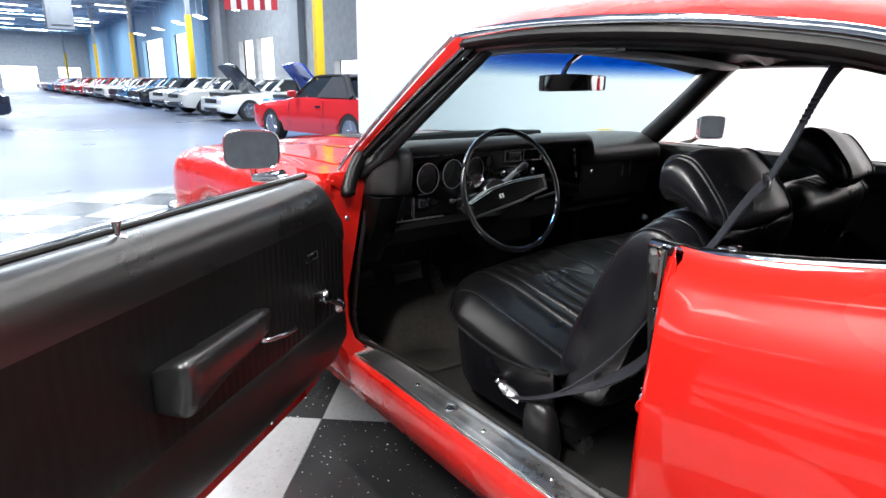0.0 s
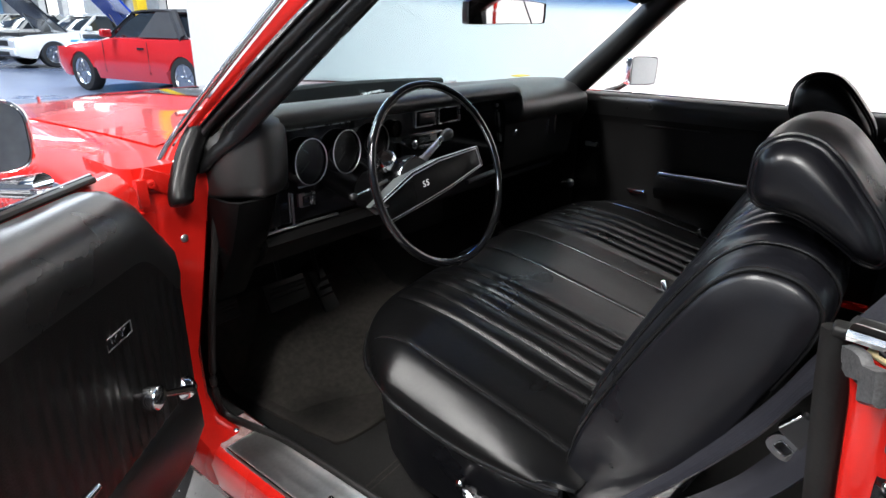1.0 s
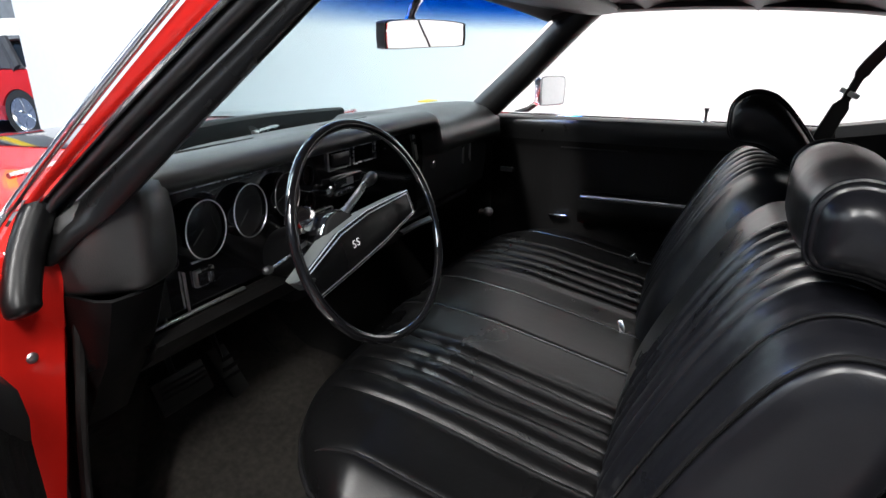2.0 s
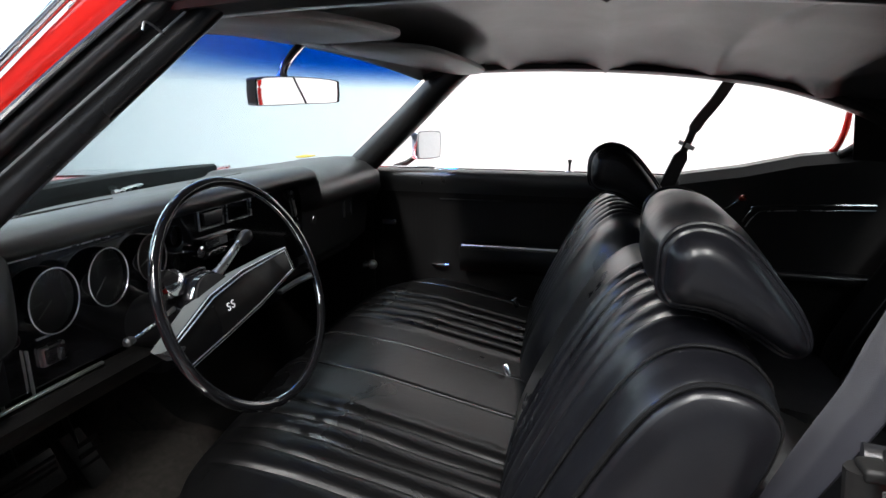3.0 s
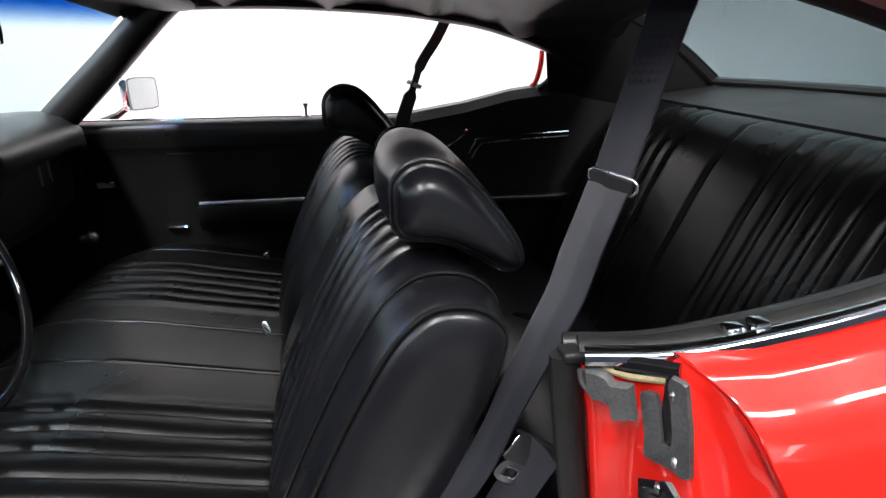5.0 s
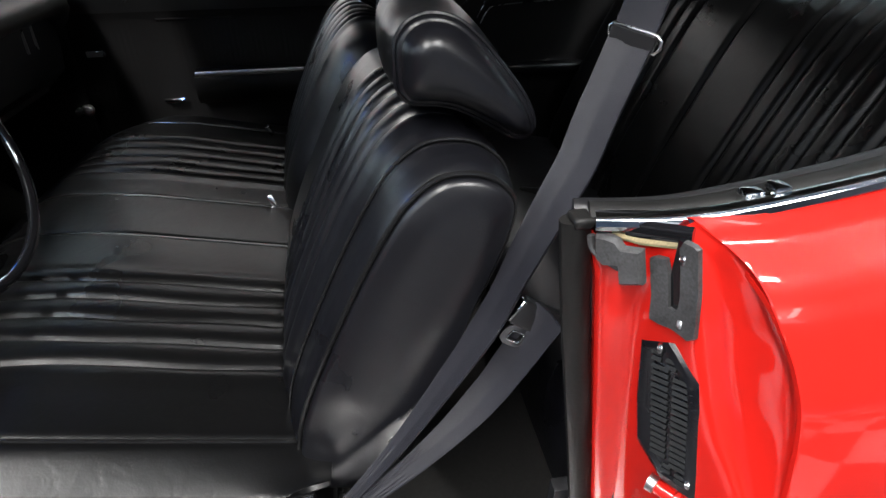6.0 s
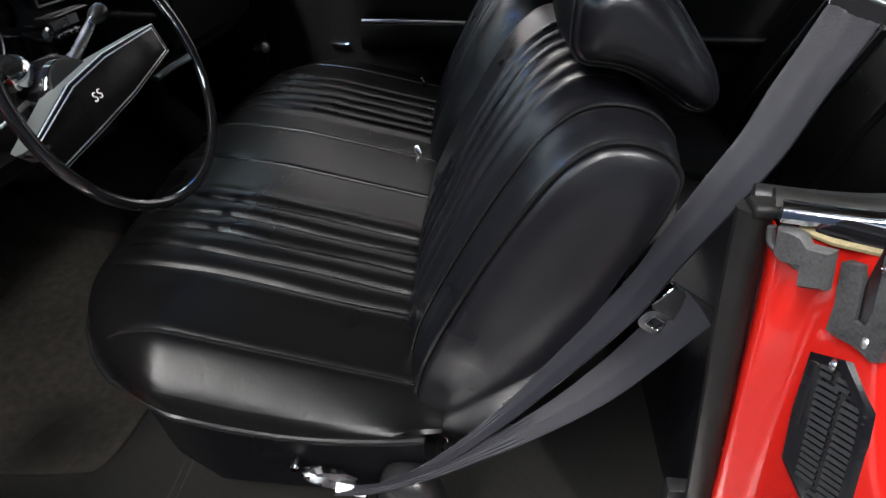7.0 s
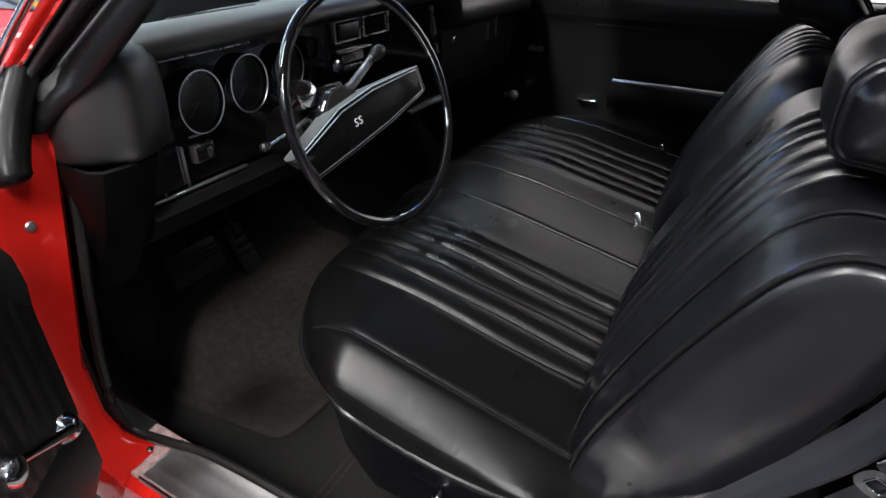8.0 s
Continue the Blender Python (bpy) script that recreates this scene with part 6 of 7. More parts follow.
def visor(s, sag):
    c = [(s * 0.055, 0.285, 1.292), (s * 0.545, 0.235, 1.276), (s * 0.565, 0.12, 1.266 - sag), (s * 0.50, 0.035, 1.268 - sag), (s * 0.16, 0.055, 1.288 - sag), (s * 0.065, 0.12, 1.292 - sag * 0.5)]
    ring = ring_spline(c, 5)
    m = sum((p for p in ring), Vector()) / len(ring)
    bm = B()
    grid(bm, [[m.lerp(p, k) + V(0, 0, h) for p in ring] for k, h in ((0.5, -0.009), (0.93, -0.009), (0.99, -0.005), (1.0, 0.0), (0.99, 0.005), (0.5, 0.006))], around=True, ends=True)
    ob = part("sun_visor", bm, VISOR, coupe, "grey vinyl sun visor folded up")
    part("visor_rod", tube(B(), [(s * 0.06, 0.29, 1.293), (s * 0.30, 0.272, 1.288), (s * 0.55, 0.24, 1.278)], 0.006, 8), CHROME, ob)


visor(-1, 0.0)
visor(1, 0.010)

# rear-view mirror
mc = V(-0.020, 0.326, 1.193)
mr = V(0.979, -0.2045, 0.015).normalized()
mb = V(0.2045, 0.979, 0.042).normalized()
mu_ = mr.cross(mb).normalized() * -1
if mu_.z < 0:
    mu_ = -mu_
ring = ring_spline([(-0.130, -0.020, 0), (-0.131, 0.012, 0), (-0.118, 0.025, 0), (0.0, 0.029, 0), (0.118, 0.024, 0), (0.130, 0.012, 0), (0.130, -0.016, 0), (0.116, -0.025, 0), (0.0, -0.026, 0), (-0.118, -0.027, 0)], 4)


def mrow(k, b):
    return [mc + mr * (p[0] * k) + mu_ * (p[1] * (k if k > 0.9 else k)) + mb * b for p in ring]


mir = part("rear_view_mirror", grid(B(), [mrow(0.955, -0.002), mrow(1.0, -0.006), mrow(1.02, 0.002), mrow(1.0, 0.016), mrow(0.8, 0.03), mrow(0.4, 0.036)], around=True, ends=True), PLASTIC, coupe, "black framed rear-view mirror")
part("mirror_glass", grid(B(), [mrow(0.95, -0.0025), mrow(0.95, -0.0045)], around=True, ends=True), MIRROR, mir, "mirror glass")
part("mirror_arm", tube(B(), spline([mc + V(-0.03, 0.02, 0.01), mc + V(-0.035, 0.016, 0.035), mc + V(-0.025, 0.006, 0.062), mc + V(0.01, 0.0, 0.088), mc + V(0.03, 0.0, 0.098)], 4), [0.012] * 4 + [0.009] * 13, 10), CHROME, mir, "polished mirror arm")
part("mirror_mount", box(B(), (0.01, 0.318, 1.296), (0.09, 0.05, 0.018), 0.006, 3), PLASTIC, mir)

# ---- dashboard ----
POD = [(0.86, 0.950), (0.74, 0.968), (0.60, 0.990), (0.50, 1.008), (0.452, 1.010), (0.430, 1.001), (0.424, 0.986), (0.432, 0.974), (0.452, 0.966), (0.50, 0.955), (0.60, 0.93)]
PAS = [(0.86, 0.972), (0.74, 0.984), (0.62, 0.996), (0.52, 0.996), (0.462, 0.980), (0.432, 0.948), (0.428, 0.912), (0.446, 0.888), (0.49, 0.876), (0.56, 0.870), (0.62, 0.868)]
rows = []
for x, t, d in [(-0.725, 0, 0.06), (-0.715, 0, 0.03), (-0.69, 0, 0.010), (-0.66, 0, 0.004)] + [(lerp(-0.62, 0.205, i / 12), 0, 0) for i in range(13)] + [(0.225, 0.06, 0), (0.238, 0.25, 0), (0.246, 0.55, 0.0), (0.254, 0.85, 0), (0.270, 1, 0)] + [(lerp(0.30, 0.66, i / 6), 1, 0) for i in range(7)] + [(0.70, 1, 0.006), (0.725, 1, 0.02), (0.738, 1, 0.05)]:
    bowy = 0.04 * (1 - (x / 0.74) ** 2)
    r = []
    for (y0, z0), (y1, z1) in zip(POD, PAS):
        y, z = lerp(y0, y1, t), lerp(z0, z1, t)
        if y > 0.48:
            y = min(y + bowy * ease((y - 0.48) / 0.3), 0.525 + 0.28 * (1 - min(1, abs(x) / 0.715) ** 2))
        r.append((x, y + d * 0.6 * (1 if y < 0.6 else 0), z - d))
    rows.append(r)
part("dash_pad", sheet(B(), rows, 0.008), VINYL_SOFT, coupe, "black padded dashboard top", 60)
# pad that turns down at the driver's end
rows = []
for z, yf in ((1.003, 0.450), (0.998, 0.428), (0.990, 0.414), (0.975, 0.407), (0.950, 0.405), (0.915, 0.406), (0.885, 0.409), (0.866, 0.414), (0.858, 0.422), (0.856, 0.436)):
    rows.append([(-0.738, yf + 0.12, z), (-0.737, yf + 0.07, z), (-0.728, yf + 0.045, z), (-0.712, yf + 0.024, z), (-0.697, yf + 0.008, z), (-0.687, yf + 0.001, z), (-0.678, yf, z), (-0.664, yf + 0.003, z), (-0.645, yf + 0.010, z), (-0.625, yf + 0.021, z), (-0.612, yf + 0.034, z), (-0.606, yf + 0.052, z), (-0.605, yf + 0.085, z)])
rows = [[(x, y, z - 1.2 * max(0, -0.690 - x) * (z - 0.856) / 0.147) for x, y, z in r] for r in rows]
part("dash_end", sheet(B(), rows, 0.006), VINYL_SOFT, coupe, "padded dashboard end", 70)
rows = []
for z, yf in ((0.852, 0.424), (0.80, 0.444), (0.75, 0.466), (0.70, 0.50), (0.62, 0.55)):
    w = (0.852 - z) * 0.18
    rows.append([(-0.742, yf + 0.10, z), (-0.738, yf + 0.02, z), (-0.728, yf + 0.004, z), (-0.70, yf, z), (-0.655 - w * 0.3, yf + 0.002, z), (-0.645 - w * 0.3, yf + 0.012, z), (-0.642 - w * 0.3, yf + 0.05, z)])
part("dash_lower_end", sheet(B(), rows, 0.006), VINYL_DIM, coupe, "black lower dashboard end")
# instrument face
bm = B()
box(bm, (-0.18, 0.500, 0.862), (0.86, 0.03, 0.205), 0.004, 1)
face = part("instrument_face", bm, GLOSS, coupe, "black instrument panel with round gauges")
FY = 0.4845
part("bright_line", box(B(), (-0.50, FY - 0.002, 0.957), (0.20, 0.004, 0.002)), DULL_CHROME, face)
part("bright_line", box(B(), (-0.553, FY - 0.008, 0.757), (0.200, 0.008, 0.005), 0.0015, 1), BEZEL, face, "bright lower edge")
DIM_MARK = surface("dim_dial_print", (0.06, 0.065, 0.06), 0.5, vary=0.2)
# darker copy of bright_bezel: dimness behind the wheel put into the colour
DIM_RIM = surface("dim_bezel", (0.25, 0.25, 0.25), 0.4, metal=1, vary=0.2, scale=30)
DIAL = surface("dial_black", (0.004, 0.0045, 0.0045), 0.4, vary=0.2)


GT = radians(9)
GN, GR = V(math.sin(GT), -math.cos(GT), 0), V(math.cos(GT), math.sin(GT), 0)


def gauge(x, z, r, ticks, needle, rim):
    """A round gauge whose face turns a little towards the middle of the car."""
    c = V(x, FY - r * math.sin(GT), z)

    def at(a, b, h):
        return c + GR * a + V(0, 0, b) + GN * h

    def spun(a):
        return Matrix((GR.to_tuple(), (-GN).to_tuple(), (0, 0, 1))).transposed().to_4x4() @ Euler((0, -a, 0)).to_matrix().to_4x4()

    g = part("gauge", lathe(B(), c, GN, [(r * 0.985, -0.012), (r * 0.987, 0.006), (r * 0.993, 0.0085), (r * 1.003, 0.009), (r * 1.014, 0.0075), (r * 1.018, 0.002), (r * 1.018, -0.012)], 40), GLOSS, face, "round gauge with a thin chrome bezel")
    part("bezel", tube(B(), [at(math.cos(2 * math.pi * i / 48) * r, math.sin(2 * math.pi * i / 48) * r, 0.0092) for i in range(48)], 0.0011, 6, closed=True, up=GN), rim, g, "thin chrome bezel")
    part("dial", lathe(B(), at(0, 0, -0.001), GN, [(r, 0), (r, 0.0012), (r * 0.1, 0.0014)], 30), DIAL, g)
    bm = B()
    for i in range(ticks):
        a = radians(lerp(225, -45, i / (ticks - 1)))
        box(bm, at(math.cos(a) * r * 0.82, math.sin(a) * r * 0.82, 0.0012), (r * 0.14, 0.0008, 0.0014), 0, 1, spun(a))
    part("scale_marks", bm, DIM_MARK, g)
    a = radians(needle)
    part("needle", box(B(), at(math.cos(a) * r * 0.35, math.sin(a) * r * 0.35, 0.003), (r * 0.72, 0.001, 0.0022), 0, 1, spun(a)), DIM_MARK, g, "dim needle")
    ob = part("gauge_lens", lathe(B(), c, GN, [(r * 0.98, 0.002), (r * 0.98, 0.004), (r * 0.4, 0.006)], 30), CLEAR, g)
    ob.visible_shadow = False


gauge(-0.526, 0.888, 0.0485, 25, 215, BEZEL)
gauge(-0.425, 0.895, 0.0475, 21, 220, BEZEL)
# rims darken from here on; their dimness is put into the material
gauge(-0.326, 0.902, 0.042, 13, 200, DIM_RIM)
gauge(-0.258, 0.925, 0.020, 7, 140, GLOSS)
gauge(-0.258, 0.872, 0.020, 7, 90, GLOSS)
sw = part("headlight_switch", box(B(), (-0.532, FY - 0.002, 0.806), (0.040, 0.010, 0.030), 0.003), DULL_CHROME, face, "bright framed switch")
part("switch_key", box(B(), (-0.532, FY - 0.007, 0.806), (0.032, 0.010, 0.022), 0.002), GLOSS, sw)
part("switch_key", box(B(), (-0.526, FY - 0.013, 0.806), (0.007, 0.006, 0.020), 0.002), CHROME, sw)
part("switch_label", box(B(), (-0.535, FY - 0.001, 0.835), (0.032, 0.003, 0.003)), STEEL, face)
for x in (-0.618, -0.572):
    part("vent_edge", box(B(), (x, FY - 0.004, 0.792), (0.0015, 0.006, 0.070)), BEZEL, face)
part("vent_door", box(B(), (-0.632, FY - 0.003, 0.80), (0.05, 0.012, 0.07), 0.004), PLASTIC, face)
part("knob", lathe(B(), (-0.595, FY, 0.852), (0, -1, 0), [(0.012, 0), (0.011, 0.014), (0.007, 0.018)], 16), PLASTIC, face)


def framed(name, x0, x1, z0, z1, parent, label):
    bm = B()
    t = 0.0015
    for c, s in ((((x0 + x1) / 2, FY - 0.003, z0), (x1 - x0, 0.004, t)), (((x0 + x1) / 2, FY - 0.003, z1), (x1 - x0, 0.004, t)), ((x0, FY - 0.003, (z0 + z1) / 2), (t, 0.004, z1 - z0)), ((x1, FY - 0.003, (z0 + z1) / 2), (t, 0.004, z1 - z0))):
        box(bm, c, s)
    return part(name, bm, DULL_CHROME, parent, label)


framed("vent_frame", -0.178, -0.100, 0.918, 0.958, face, "bright vent frame")
framed("vent_frame", -0.085, 0.005, 0.918, 0.958, face, "bright vent frame")
part("clock_slot", box(B(), (-0.132, FY - 0.002, 0.938), (0.06, 0.006, 0.026), 0.002), PLASTIC, face)
radio = part("radio", box(B(), (-0.125, FY - 0.004, 0.880), (0.118, 0.014, 0.042), 0.003), GLOSS, face, "car radio with a bright dial strip")
part("radio_dial", box(B(), (-0.140, FY - 0.0125, 0.888), (0.070, 0.003, 0.016), 0.001, 1), DULL_CHROME, radio)
for i in range(4):
    part("radio_key", box(B(), (-0.165 + i * 0.017, FY - 0.013, 0.868), (0.013, 0.006, 0.008), 0.001, 1), CHROME, radio)
for x in (-0.198, -0.050):
    part("radio_knob", lathe(B(), (x, FY - 0.002, 0.880), (0, -1, 0), [(0.013, 0), (0.012, 0.016), (0.008, 0.018)], 18), CHROME, radio)
framed("heater_panel", -0.245, -0.175, 0.815, 0.842, face, "bright heater control frame")
for i in range(3):
    part("heater_lever", box(B(), (-0.232 + i * 0.02, FY - 0.006, 0.829), (0.004, 0.01, 0.014), 0.001, 1), CHROME, face)
part("panel_edge", box(B(), (0.205, FY - 0.004, 0.89), (0.003, 0.006, 0.12), 0, 1, Euler((0, radians(-14), 0)).to_matrix().to_4x4()), DULL_CHROME, face)
# glove box side, lower rail
part("glove_panel", sheet(B(), [[(x, y, z) for x in (0.25, 0.45, 0.60, 0.735)] for y, z in ((0.50, 0.885), (0.505, 0.80), (0.515, 0.73), (0.56, 0.69))], 0.006), PLASTIC, coupe, "black glove box panel")
for x in (0.535, 0.588):
    part("pull_edge", box(B(), (x, 0.494, 0.848), (0.004, 0.006, 0.072)), DULL_CHROME, coupe)
part("glove_lock", lathe(B(), (0.323, 0.497, 0.845), (0, -1, 0), [(0.012, 0), (0.011, 0.008), (0.006, 0.010)], 16), CHROME, coupe, "chrome glove box lock")
part("lower_dash", sheet(B(), [[(x, y, z) for x in (-0.65, -0.4, -0.2)] for y, z in ((0.487, 0.748), (0.478, 0.744), (0.474, 0.732), (0.486, 0.712), (0.54, 0.67))], 0.006), RUBBER, coupe, "black lower dashboard rail")
part("dash_core", box(B(), (0, 0.66, 0.80), (1.42, 0.22, 0.26), 0.02), ENGINE, coupe)
part("dash_vent", box(B(), (-0.33, 0.64, 0.985), (0.20, 0.02, 0.005), 0.002, 1, Euler((radians(-13), 0, 0)).to_matrix().to_4x4()), RUBBER, coupe)
part("dash_vent", box(B(), (0.10, 0.64, 0.985), (0.20, 0.02, 0.005), 0.002, 1, Euler((radians(-13), 0, 0)).to_matrix().to_4x4()), RUBBER, coupe)
part("dash_sticker", box(B(), (0.60, 0.655, 0.9985), (0.07, 0.04, 0.004), 0.001, 1), YELLOW, coupe, "small yellow sticker")
part("loudspeaker_box", box(B(), (0.02, 0.72, 0.62), (0.30, 0.12, 0.14), 0.02), ENGINE, coupe, "black heater box")

# ---- steering wheel, column, levers, pedals ----
SWN = V(-0.058 * 0.944, -0.944, 0.33).normalized()
SWC = V(-0.360, 0.249, 0.869)
SWR = V(1, 0, 0) - SWN * SWN.x
SWR.normalize()
SWU = SWR.cross(SWN) * -1
if SWU.z < 0:
    SWU = -SWU


def sw_p(a, b, h=0.0):
    """A point of the wheel: right, up, and towards the driver."""
    return SWC + SWR * a + SWU * b + SWN * h


RIM = [sw_p(0.187 * math.cos(2 * math.pi * i / 72), 0.187 * math.sin(2 * math.pi * i / 72)) for i in range(72)]
wheel = part("steering_wheel", tube(B(), RIM, 0.0082, 14, closed=True, up=SWN), GLOSS, coupe, "thin black steering wheel with a wide spoke")
part("rim_line", tube(B(), [sw_p(0.1795 * math.cos(2 * math.pi * i / 72), 0.1795 * math.sin(2 * math.pi * i / 72), 0.003) for i in range(72)], 0.0014, 6, closed=True, up=SWN), CHROME, wheel)
PAD = [(-0.152, -0.042), (-0.158, 0.002), (-0.045, 0.025), (0.045, 0.025), (0.180, 0.008), (0.176, -0.036), (0.050, -0.044), (-0.050, -0.044)]


WC, WS_ = math.cos(radians(10)), math.sin(radians(10))


def pad_ring(k, h):
    ring = [(a * (1 - (1 - k) * 0.35), (b + 0.012) * k - 0.012) for a, b in PAD]
    return [sw_p(a * WC - b * WS_, a * WS_ + b * WC, h) for a, b in ring]


spoke = part("spoke_pad", grid(B(), [pad_ring(1.02, -0.045), pad_ring(1.05, -0.042), pad_ring(1.05, -0.039), pad_ring(1.0, -0.036), pad_ring(0.96, -0.0355)], around=True, ends=True), VINYL_DIM, wheel, "wide black spoke pad with bright outline")
part("pad_outline", tube(B(), pad_ring(0.88, -0.0355), 0.0011, 6, closed=True, up=SWN), BEZEL, spoke)
part("pad_outline", tube(B(), pad_ring(1.03, -0.0385), 0.0013, 6, closed=True, up=SWN), BEZEL, spoke)
for s in (-1, 1):
    part("spoke_arm", tube(B(), [sw_p(s * 0.13, -0.035, -0.052), sw_p(s * 0.165, -0.030, -0.035), sw_p(s * 0.182, -0.026, -0.004)], 1, 10, (0.005, 0.014), up=SWN), PLASTIC, wheel, "black spoke arm")
BODY = [(-0.150, -0.020), (-0.162, 0.000), (-0.045, 0.026), (0.045, 0.026), (0.178, 0.010), (0.160, -0.006), (0.050, -0.020), (-0.050, -0.026)]


def body_ring(k, h):
    return [sw_p(a * k * WC - b * WS_, a * k * WS_ + b * WC, h) for a, b in BODY]


SPOKE_GREY = surface("satin_grey_spoke", (0.17, 0.185, 0.185), 0.38, metal=0.4, vary=0.12, scale=20)
part("spoke_body", grid(B(), [body_ring(0.80, -0.094), body_ring(0.92, -0.090), body_ring(1.0, -0.070), body_ring(1.02, -0.046)], around=True, ends=True), SPOKE_GREY, wheel, "satin grey spoke body behind the pad", 30)
for s, dx in ((-1, -0.0260), (1, -0.0150)):
    data = bpy.data.curves.new("letter", "FONT")
    data.body, data.size, data.extrude, data.align_x, data.align_y = "S", 0.018, 0.0008, "CENTER", "CENTER"
    data.shear = 0.25
    ob = new("letter", data)
    ob.parent = spoke
    ob.matrix_world = Matrix.Translation(sw_p(dx, -0.009 + dx * 0.12, -0.0335)) @ Matrix((SWR.to_tuple(), SWU.to_tuple(), SWN.to_tuple())).transposed().to_4x4() @ Matrix.Rotation(radians(10), 4, "Z")
    data.materials.append(WHITE_MARK)
part("column", tube(B(), [sw_p(0, 0, -0.07), sw_p(0, 0, -0.13), sw_p(0, 0, -0.30), sw_p(0, -0.02, -0.55)], [0.048, 0.052, 0.044, 0.040], 20), PLASTIC, coupe, "black steering column")
part("column_collar", lathe(B(), sw_p(0, 0, -0.135), SWN, [(0.053, 0), (0.056, 0.01), (0.056, 0.05), (0.05, 0.06)], 24), GLOSS, coupe)
lever = part("gear_lever", tube(B(), [sw_p(0.03, 0.03, -0.118), sw_p(0.07, 0.042, -0.112), sw_p(0.105, 0.064, -0.10), sw_p(0.130, 0.078, -0.095)], [0.010, 0.009, 0.0075, 0.007], 12), DULL_CHROME, coupe, "chrome column gear lever")
part("lever_knob", lathe(B(), sw_p(0.126, 0.076, -0.096), (sw_p(0.05, 0.018, 0.006) - SWC), [(0.006, 0), (0.010, 0.008), (0.013, 0.02), (0.012, 0.032), (0.007, 0.038)], 16), PLASTIC, lever)
part("lever_boss", lathe(B(), sw_p(-0.055, 0.055, -0.105), SWN, [(0.022, -0.02), (0.026, 0), (0.022, 0.016), (0.010, 0.022)], 18), CHROME, coupe, "chrome column boss")
stalk = part("signal_stalk", tube(B(), [sw_p(-0.05, 0.015, -0.115), sw_p(-0.11, 0.006, -0.105), sw_p(-0.158, 0.0, -0.10)], [0.004, 0.003, 0.003], 8), DULL_CHROME, coupe, "chrome signal stalk")
part("stalk_knob", lathe(B(), sw_p(-0.154, 0.0, -0.10), SWR * -1, [(0.004, 0), (0.0075, 0.006), (0.0075, 0.014), (0.004, 0.018)], 12), PLASTIC, stalk)


def pedal(x, y, z, w, h, tilt, name):
    ob = part(name, box(B(), (x, y, z), (w, 0.018, h), 0.006, 2, Euler((radians(tilt), 0, 0)).to_matrix().to_4x4()), RUBBER, coupe, "black rubber " + name.replace("_", " "))
    for i in range(5):
        part("pedal_rib", box(B(), (x, y - 0.0105, z - h * 0.36 + i * h * 0.18), (w * 0.84, 0.003, h * 0.07), 0, 1), RUBBER, ob)
    part("pedal_arm", tube(B(), [(x, y + 0.012, z), (x + 0.01, y + 0.06, z + 0.12), (x + 0.01, y + 0.07, z + 0.24)], 1, 8, (0.005, 0.012)), PLASTIC, ob)


pedal(-0.485, 0.655, 0.515, 0.125, 0.070, -25, "brake_pedal")
pedal(-0.295, 0.735, 0.42, 0.055, 0.15, -35, "accelerator_pedal")
pedal(-0.635, 0.70, 0.505, 0.075, 0.05, -20, "parking_brake_pedal")

# ---- passenger door, closed ----
rows = []
for i in range(13):
    y = lerp(0.50, -0.56, i / 12)
    rows.append([(0.87, y, 0.31), (0.905, y, 0.36), (0.93, y, 0.50), (0.936, y, 0.68), (0.922, y, 0.82), (0.885, y, 0.90), (0.835, y, 0.925), (0.80, y, 0.928)])
pdoor = part("passenger_door", sheet(B(), rows, -0.006), RED, coupe, "closed red passenger door with black trim")
rows = []
for i in range(141):
    y = lerp(0.515, -0.555, i / 140)
    fl = 0.0018 * math.sin(y * 2 * math.pi / 0.017)
    rows.append([(0.805, y, 0.940), (0.788, y, 0.948), (0.768, y, 0.949), (0.757, y, 0.942), (0.751, y, 0.928), (0.751, y, 0.912), (0.757, y, 0.893), (0.768, y, 0.868), (0.776, y, 0.850), (0.779 + fl, y, 0.840), (0.783 + fl, y, 0.72), (0.786 + fl, y, 0.55), (0.784, y, 0.53), (0.780, y, 0.51), (0.786, y, 0.42), (0.792, y, 0.375)])
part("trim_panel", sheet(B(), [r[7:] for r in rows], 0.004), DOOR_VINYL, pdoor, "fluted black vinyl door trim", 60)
part("belt_roll", sheet(B(), [r[:8] for r in rows], 0.004), LIT_VINYL, pdoor, "padded vinyl roll along the window line", 60)
part("belt_trim", tube(B(), [(0.812, y, 0.946) for y in (0.50, 0.2, -0.2, -0.55)], 1, 8, (0.006, 0.006)), CHROME, pdoor, "bright belt strip")
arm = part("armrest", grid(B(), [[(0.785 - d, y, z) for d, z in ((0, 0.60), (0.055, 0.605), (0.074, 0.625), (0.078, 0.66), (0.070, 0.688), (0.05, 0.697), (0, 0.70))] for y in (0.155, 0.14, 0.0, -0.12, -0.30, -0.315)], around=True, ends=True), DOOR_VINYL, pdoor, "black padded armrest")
part("armrest_strip", tube(B(), [(0.714, 0.148, 0.699), (0.712, 0.02, 0.700), (0.712, -0.115, 0.700), (0.712, -0.28, 0.700)], 1, 8, (0.006, 0.005)), BEZEL, arm, "bright armrest strip")
part("door_handle", tube(B(), [(0.785, 0.272, 0.607), (0.765, 0.262, 0.608), (0.760, 0.235, 0.609), (0.762, 0.205, 0.612)], [0.006, 0.007, 0.0075, 0.006], 12), CHROME, pdoor, "chrome door release lever")
pc = part("window_crank", tube(B(), [(0.765, 0.522, 0.592), (0.735, 0.515, 0.596), (0.722, 0.472, 0.610)], [0.010, 0.009, 0.008], 10), BEZEL, pdoor, "chrome window crank")
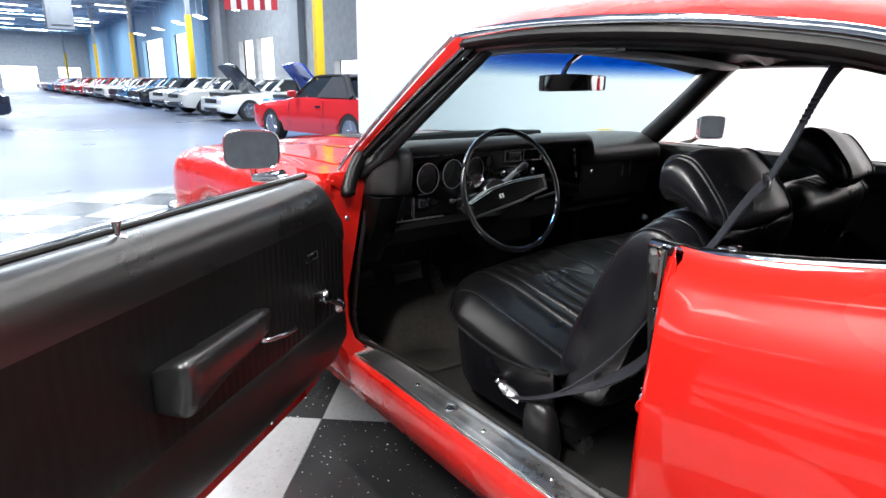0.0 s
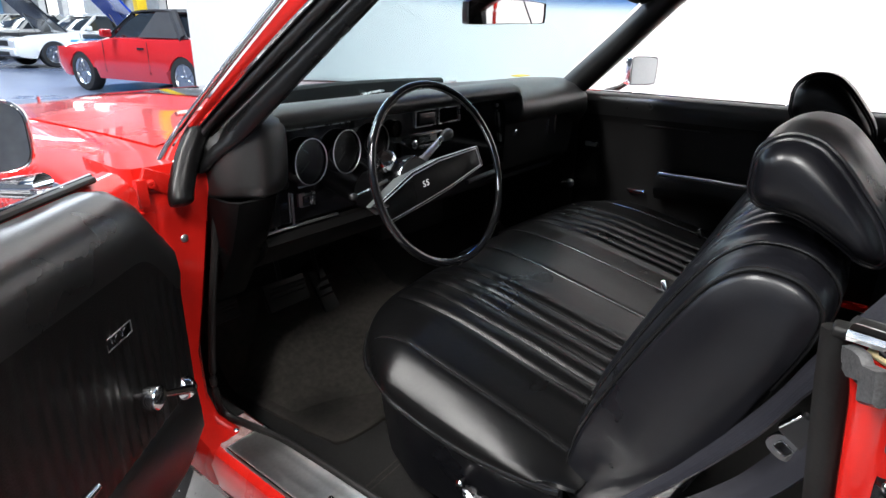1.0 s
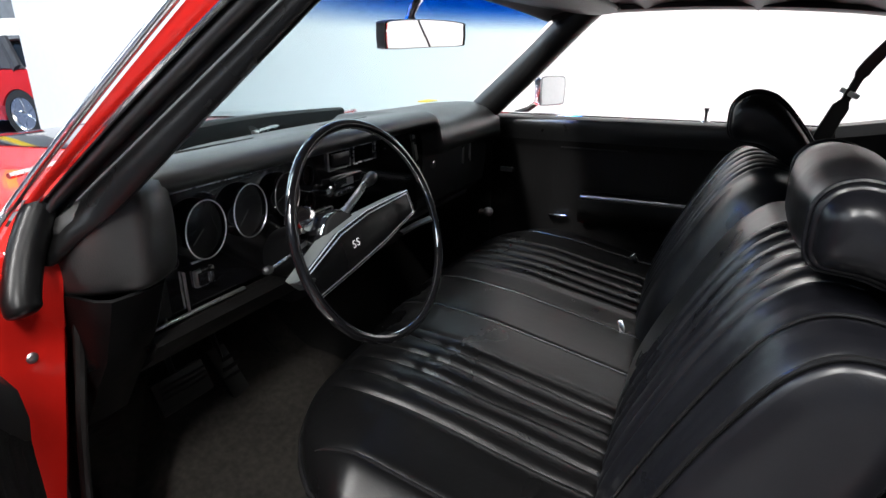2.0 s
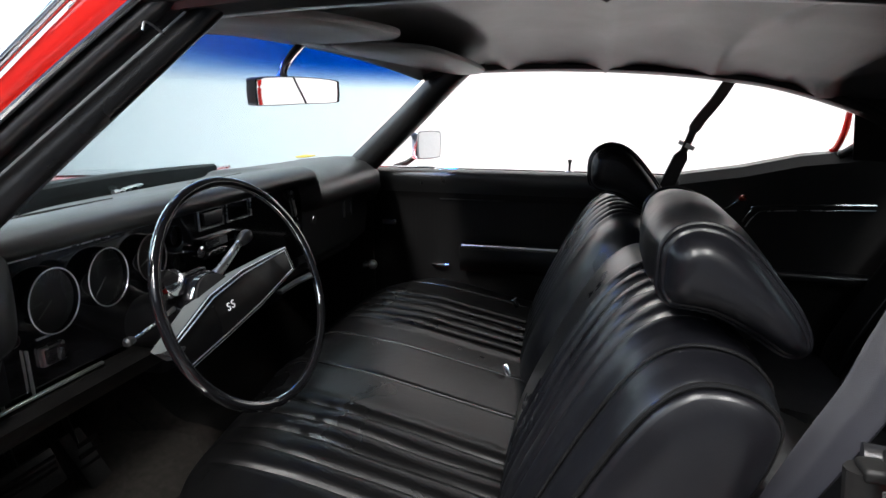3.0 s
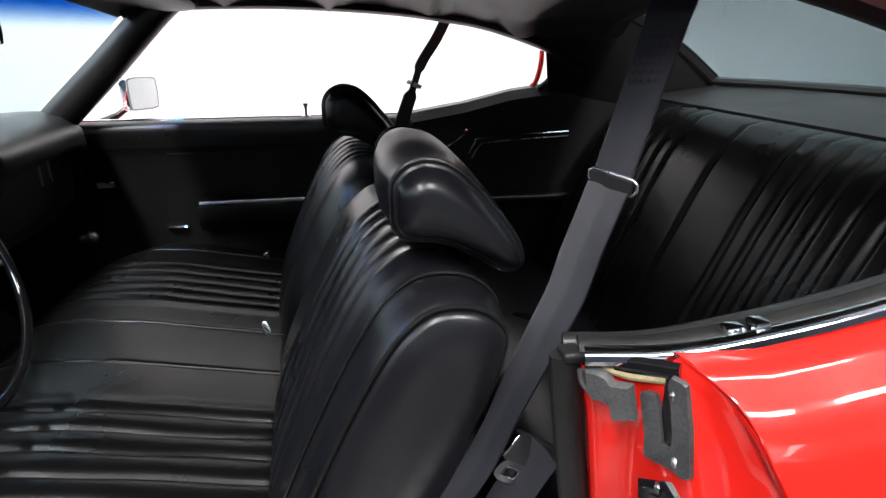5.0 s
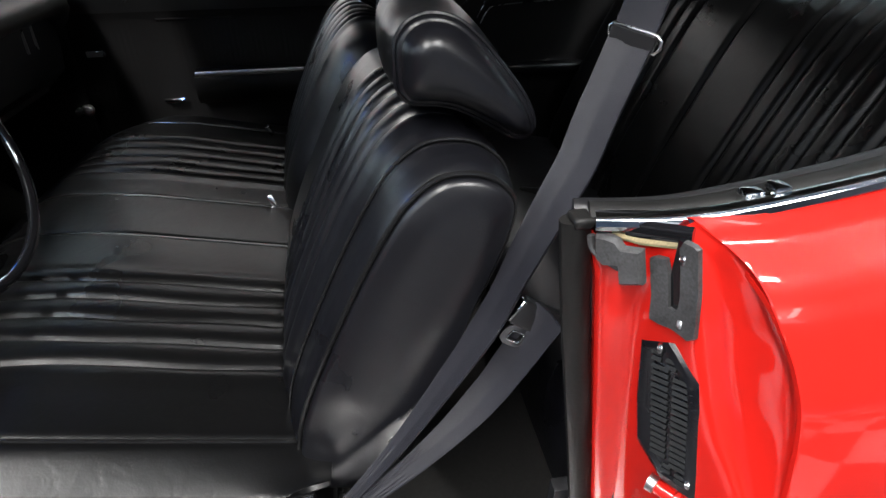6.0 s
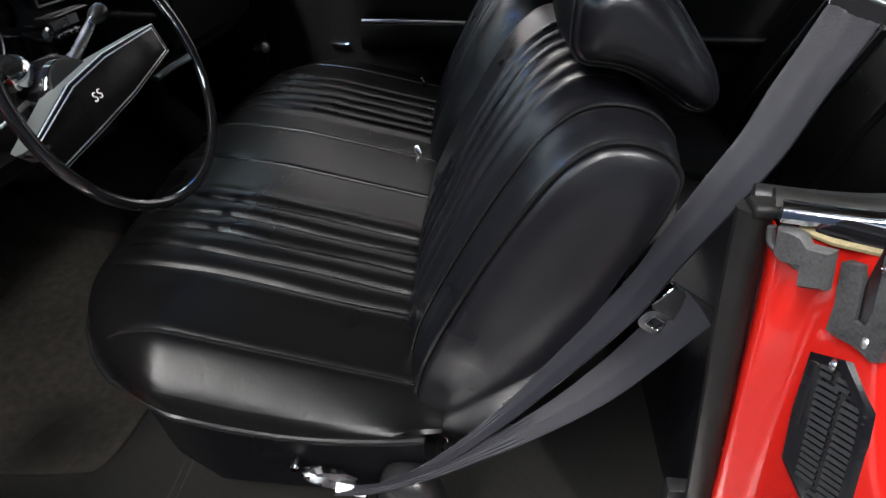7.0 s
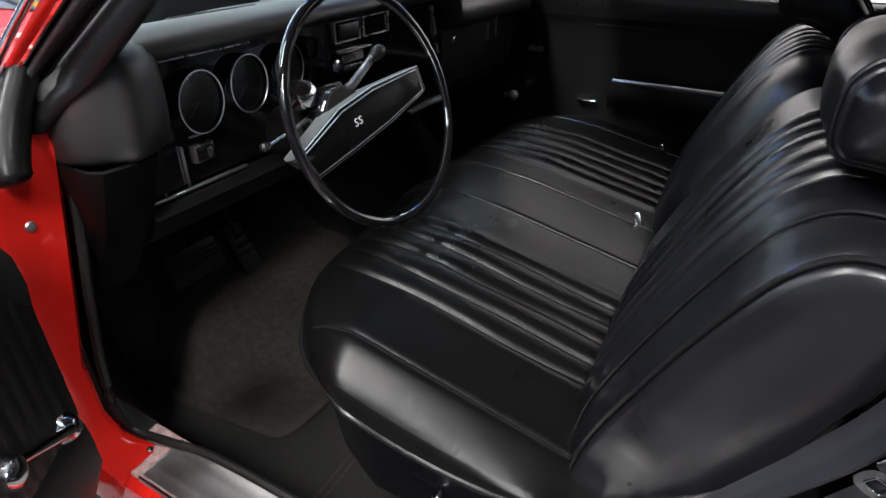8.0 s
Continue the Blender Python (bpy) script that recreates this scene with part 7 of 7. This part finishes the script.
part("crank_knob", lathe(B(), (0.722, 0.472, 0.610), (-1, 0, 0), [(0.006, -0.004), (0.010, 0.004), (0.016, 0.010), (0.018, 0.018), (0.014, 0.027), (0.006, 0.031)], 16), BEZEL, pc)
part("door_badge", box(B(), (0.776, 0.43, 0.755), (0.006, 0.055, 0.018), 0.002, 1), DULL_CHROME, pdoor)
part("panel_line", box(B(), (0.772, 0.13, 0.846), (0.004, 0.22, 0.004), 0.001, 1), PLASTIC, pdoor)
pl = part("lock_knob", tube(B(), [(0.782, -0.195, 0.950), (0.782, -0.195, 0.975), (0.782, -0.195, 0.985), (0.782, -0.195, 0.990)], [0.004, 0.004, 0.007, 0.0075], 12), PLASTIC, pdoor, "black lock knob")
part("lock_ferrule", lathe(B(), (0.782, -0.195, 0.950), (0, 0, 1), [(0.014, 0), (0.013, 0.004), (0.007, 0.006)], 16), CHROME, pl)
part("door_mirror_arm", tube(B(), [(0.87, 0.44, 0.935), (0.895, 0.40, 0.955), (0.905, 0.36, 0.985)], [0.016, 0.010, 0.009], 10), PLASTIC, pdoor)
c2 = V(0.905, 0.318, 1.022)
bk = V(0.465, 0.885, 0).normalized()
rt = bk.cross(V(0, 0, 1)).normalized()
ring2 = ring_spline([(-0.058, -0.040, 0), (-0.060, 0.030, 0), (-0.045, 0.048, 0), (0.045, 0.046, 0), (0.060, 0.028, 0), (0.058, -0.035, 0), (0.044, -0.050, 0), (-0.044, -0.050, 0)], 4)
sh = part("door_mirror", grid(B(), mirror_rows(c2, rt, bk, ring2, ((1, 0), (1.03, 0.008), (1.0, 0.03), (0.7, 0.05))), around=True, ends=True), CHROME, pdoor, "chrome rectangular door mirror")
part("mirror_glass", grid(B(), mirror_rows(c2, rt, bk, ring2, ((0.93, -0.001), (0.93, -0.004))), around=True, ends=True), DIM_MIRROR, sh, "mirror glass")
part("mirror_rim", tube(B(), [p - bk * 0.002 for p in mirror_rows(c2, rt, bk, ring2, ((0.985, 0),))[0]], 0.0022, 8, closed=True, up=bk), STEEL, sh, "grey mirror rim")

# ---- checker tiles of the photo bay ----
bay = tagged(link("pavement", box(B(), (-1.35, -0.05, -0.008), (7.1, 12.7, 0.008)), CONCRETE), "black and pale grey checker tile floor of the photo bay", "floor", kind="structure")


def flecked(name, base, fleck, amount, per):
    m = surface(name, base, 0.20, vary=0.14, scale=3, rough_vary=0.3, per_piece=per, spec=0.3)
    n, k = m.node_tree.nodes, m.node_tree.links
    b = n["Principled BSDF"]
    source = b.inputs["Base Color"].links[0].from_socket
    co, vor, cut = n.new("ShaderNodeTexCoord"), n.new("ShaderNodeTexNoise"), n.new("ShaderNodeMapRange")
    vor.inputs["Scale"].default_value, vor.inputs["Detail"].default_value = 70, 2
    k.new(co.outputs["Object"], vor.inputs["Vector"])
    cut.inputs["From Min"].default_value, cut.inputs["From Max"].default_value = amount, amount + 0.03
    k.new(vor.outputs["Fac"], cut.inputs["Value"])
    mix = n.new("ShaderNodeMix")
    mix.data_type = "RGBA"
    mix.inputs["B"].default_value = (*fleck, 1)
    k.new(cut.outputs["Result"], mix.inputs["Factor"])
    k.new(source, mix.inputs["A"])
    k.new(mix.outputs["Result"], b.inputs["Base Color"])
    return m


BLACK_TILE = flecked("black_flecked_tile", (0.026, 0.026, 0.027), (0.55, 0.55, 0.55), 0.70, 0.4)
PALE_TILE = flecked("pale_grey_tile", (0.25, 0.25, 0.255), (0.17, 0.17, 0.175), 0.66, 0.3)
T = 0.598
ta, tb = V(-0.66, -0.751, 0).normalized(), V(0.751, -0.66, 0).normalized()
meshes = []
for mat_ in (BLACK_TILE, PALE_TILE):
    bm = box(B(), (0, 0, -0.002), (T - 0.003, T - 0.003, 0.008))
    me = bpy.data.meshes.new("tile")
    bm.to_mesh(me)
    bm.free()
    me.materials.append(mat_)
    meshes.append(me)
turn = Matrix((ta.to_tuple(), tb.to_tuple(), (0, 0, 1))).transposed().to_4x4()
for i in range(-14, 15):
    for j in range(-14, 15):
        p = V(-0.819, 0.706, 0) + ta * (T * (i + 0.5)) + tb * (T * (j + 0.5))
        if -4.4 < p.x < 1.75 and -4.2 < p.y < 5.9:
            ob = new("tile", meshes[(i + j) % 2])
            ob.parent = bay
            ob.matrix_world = Matrix.Translation(p) @ turn
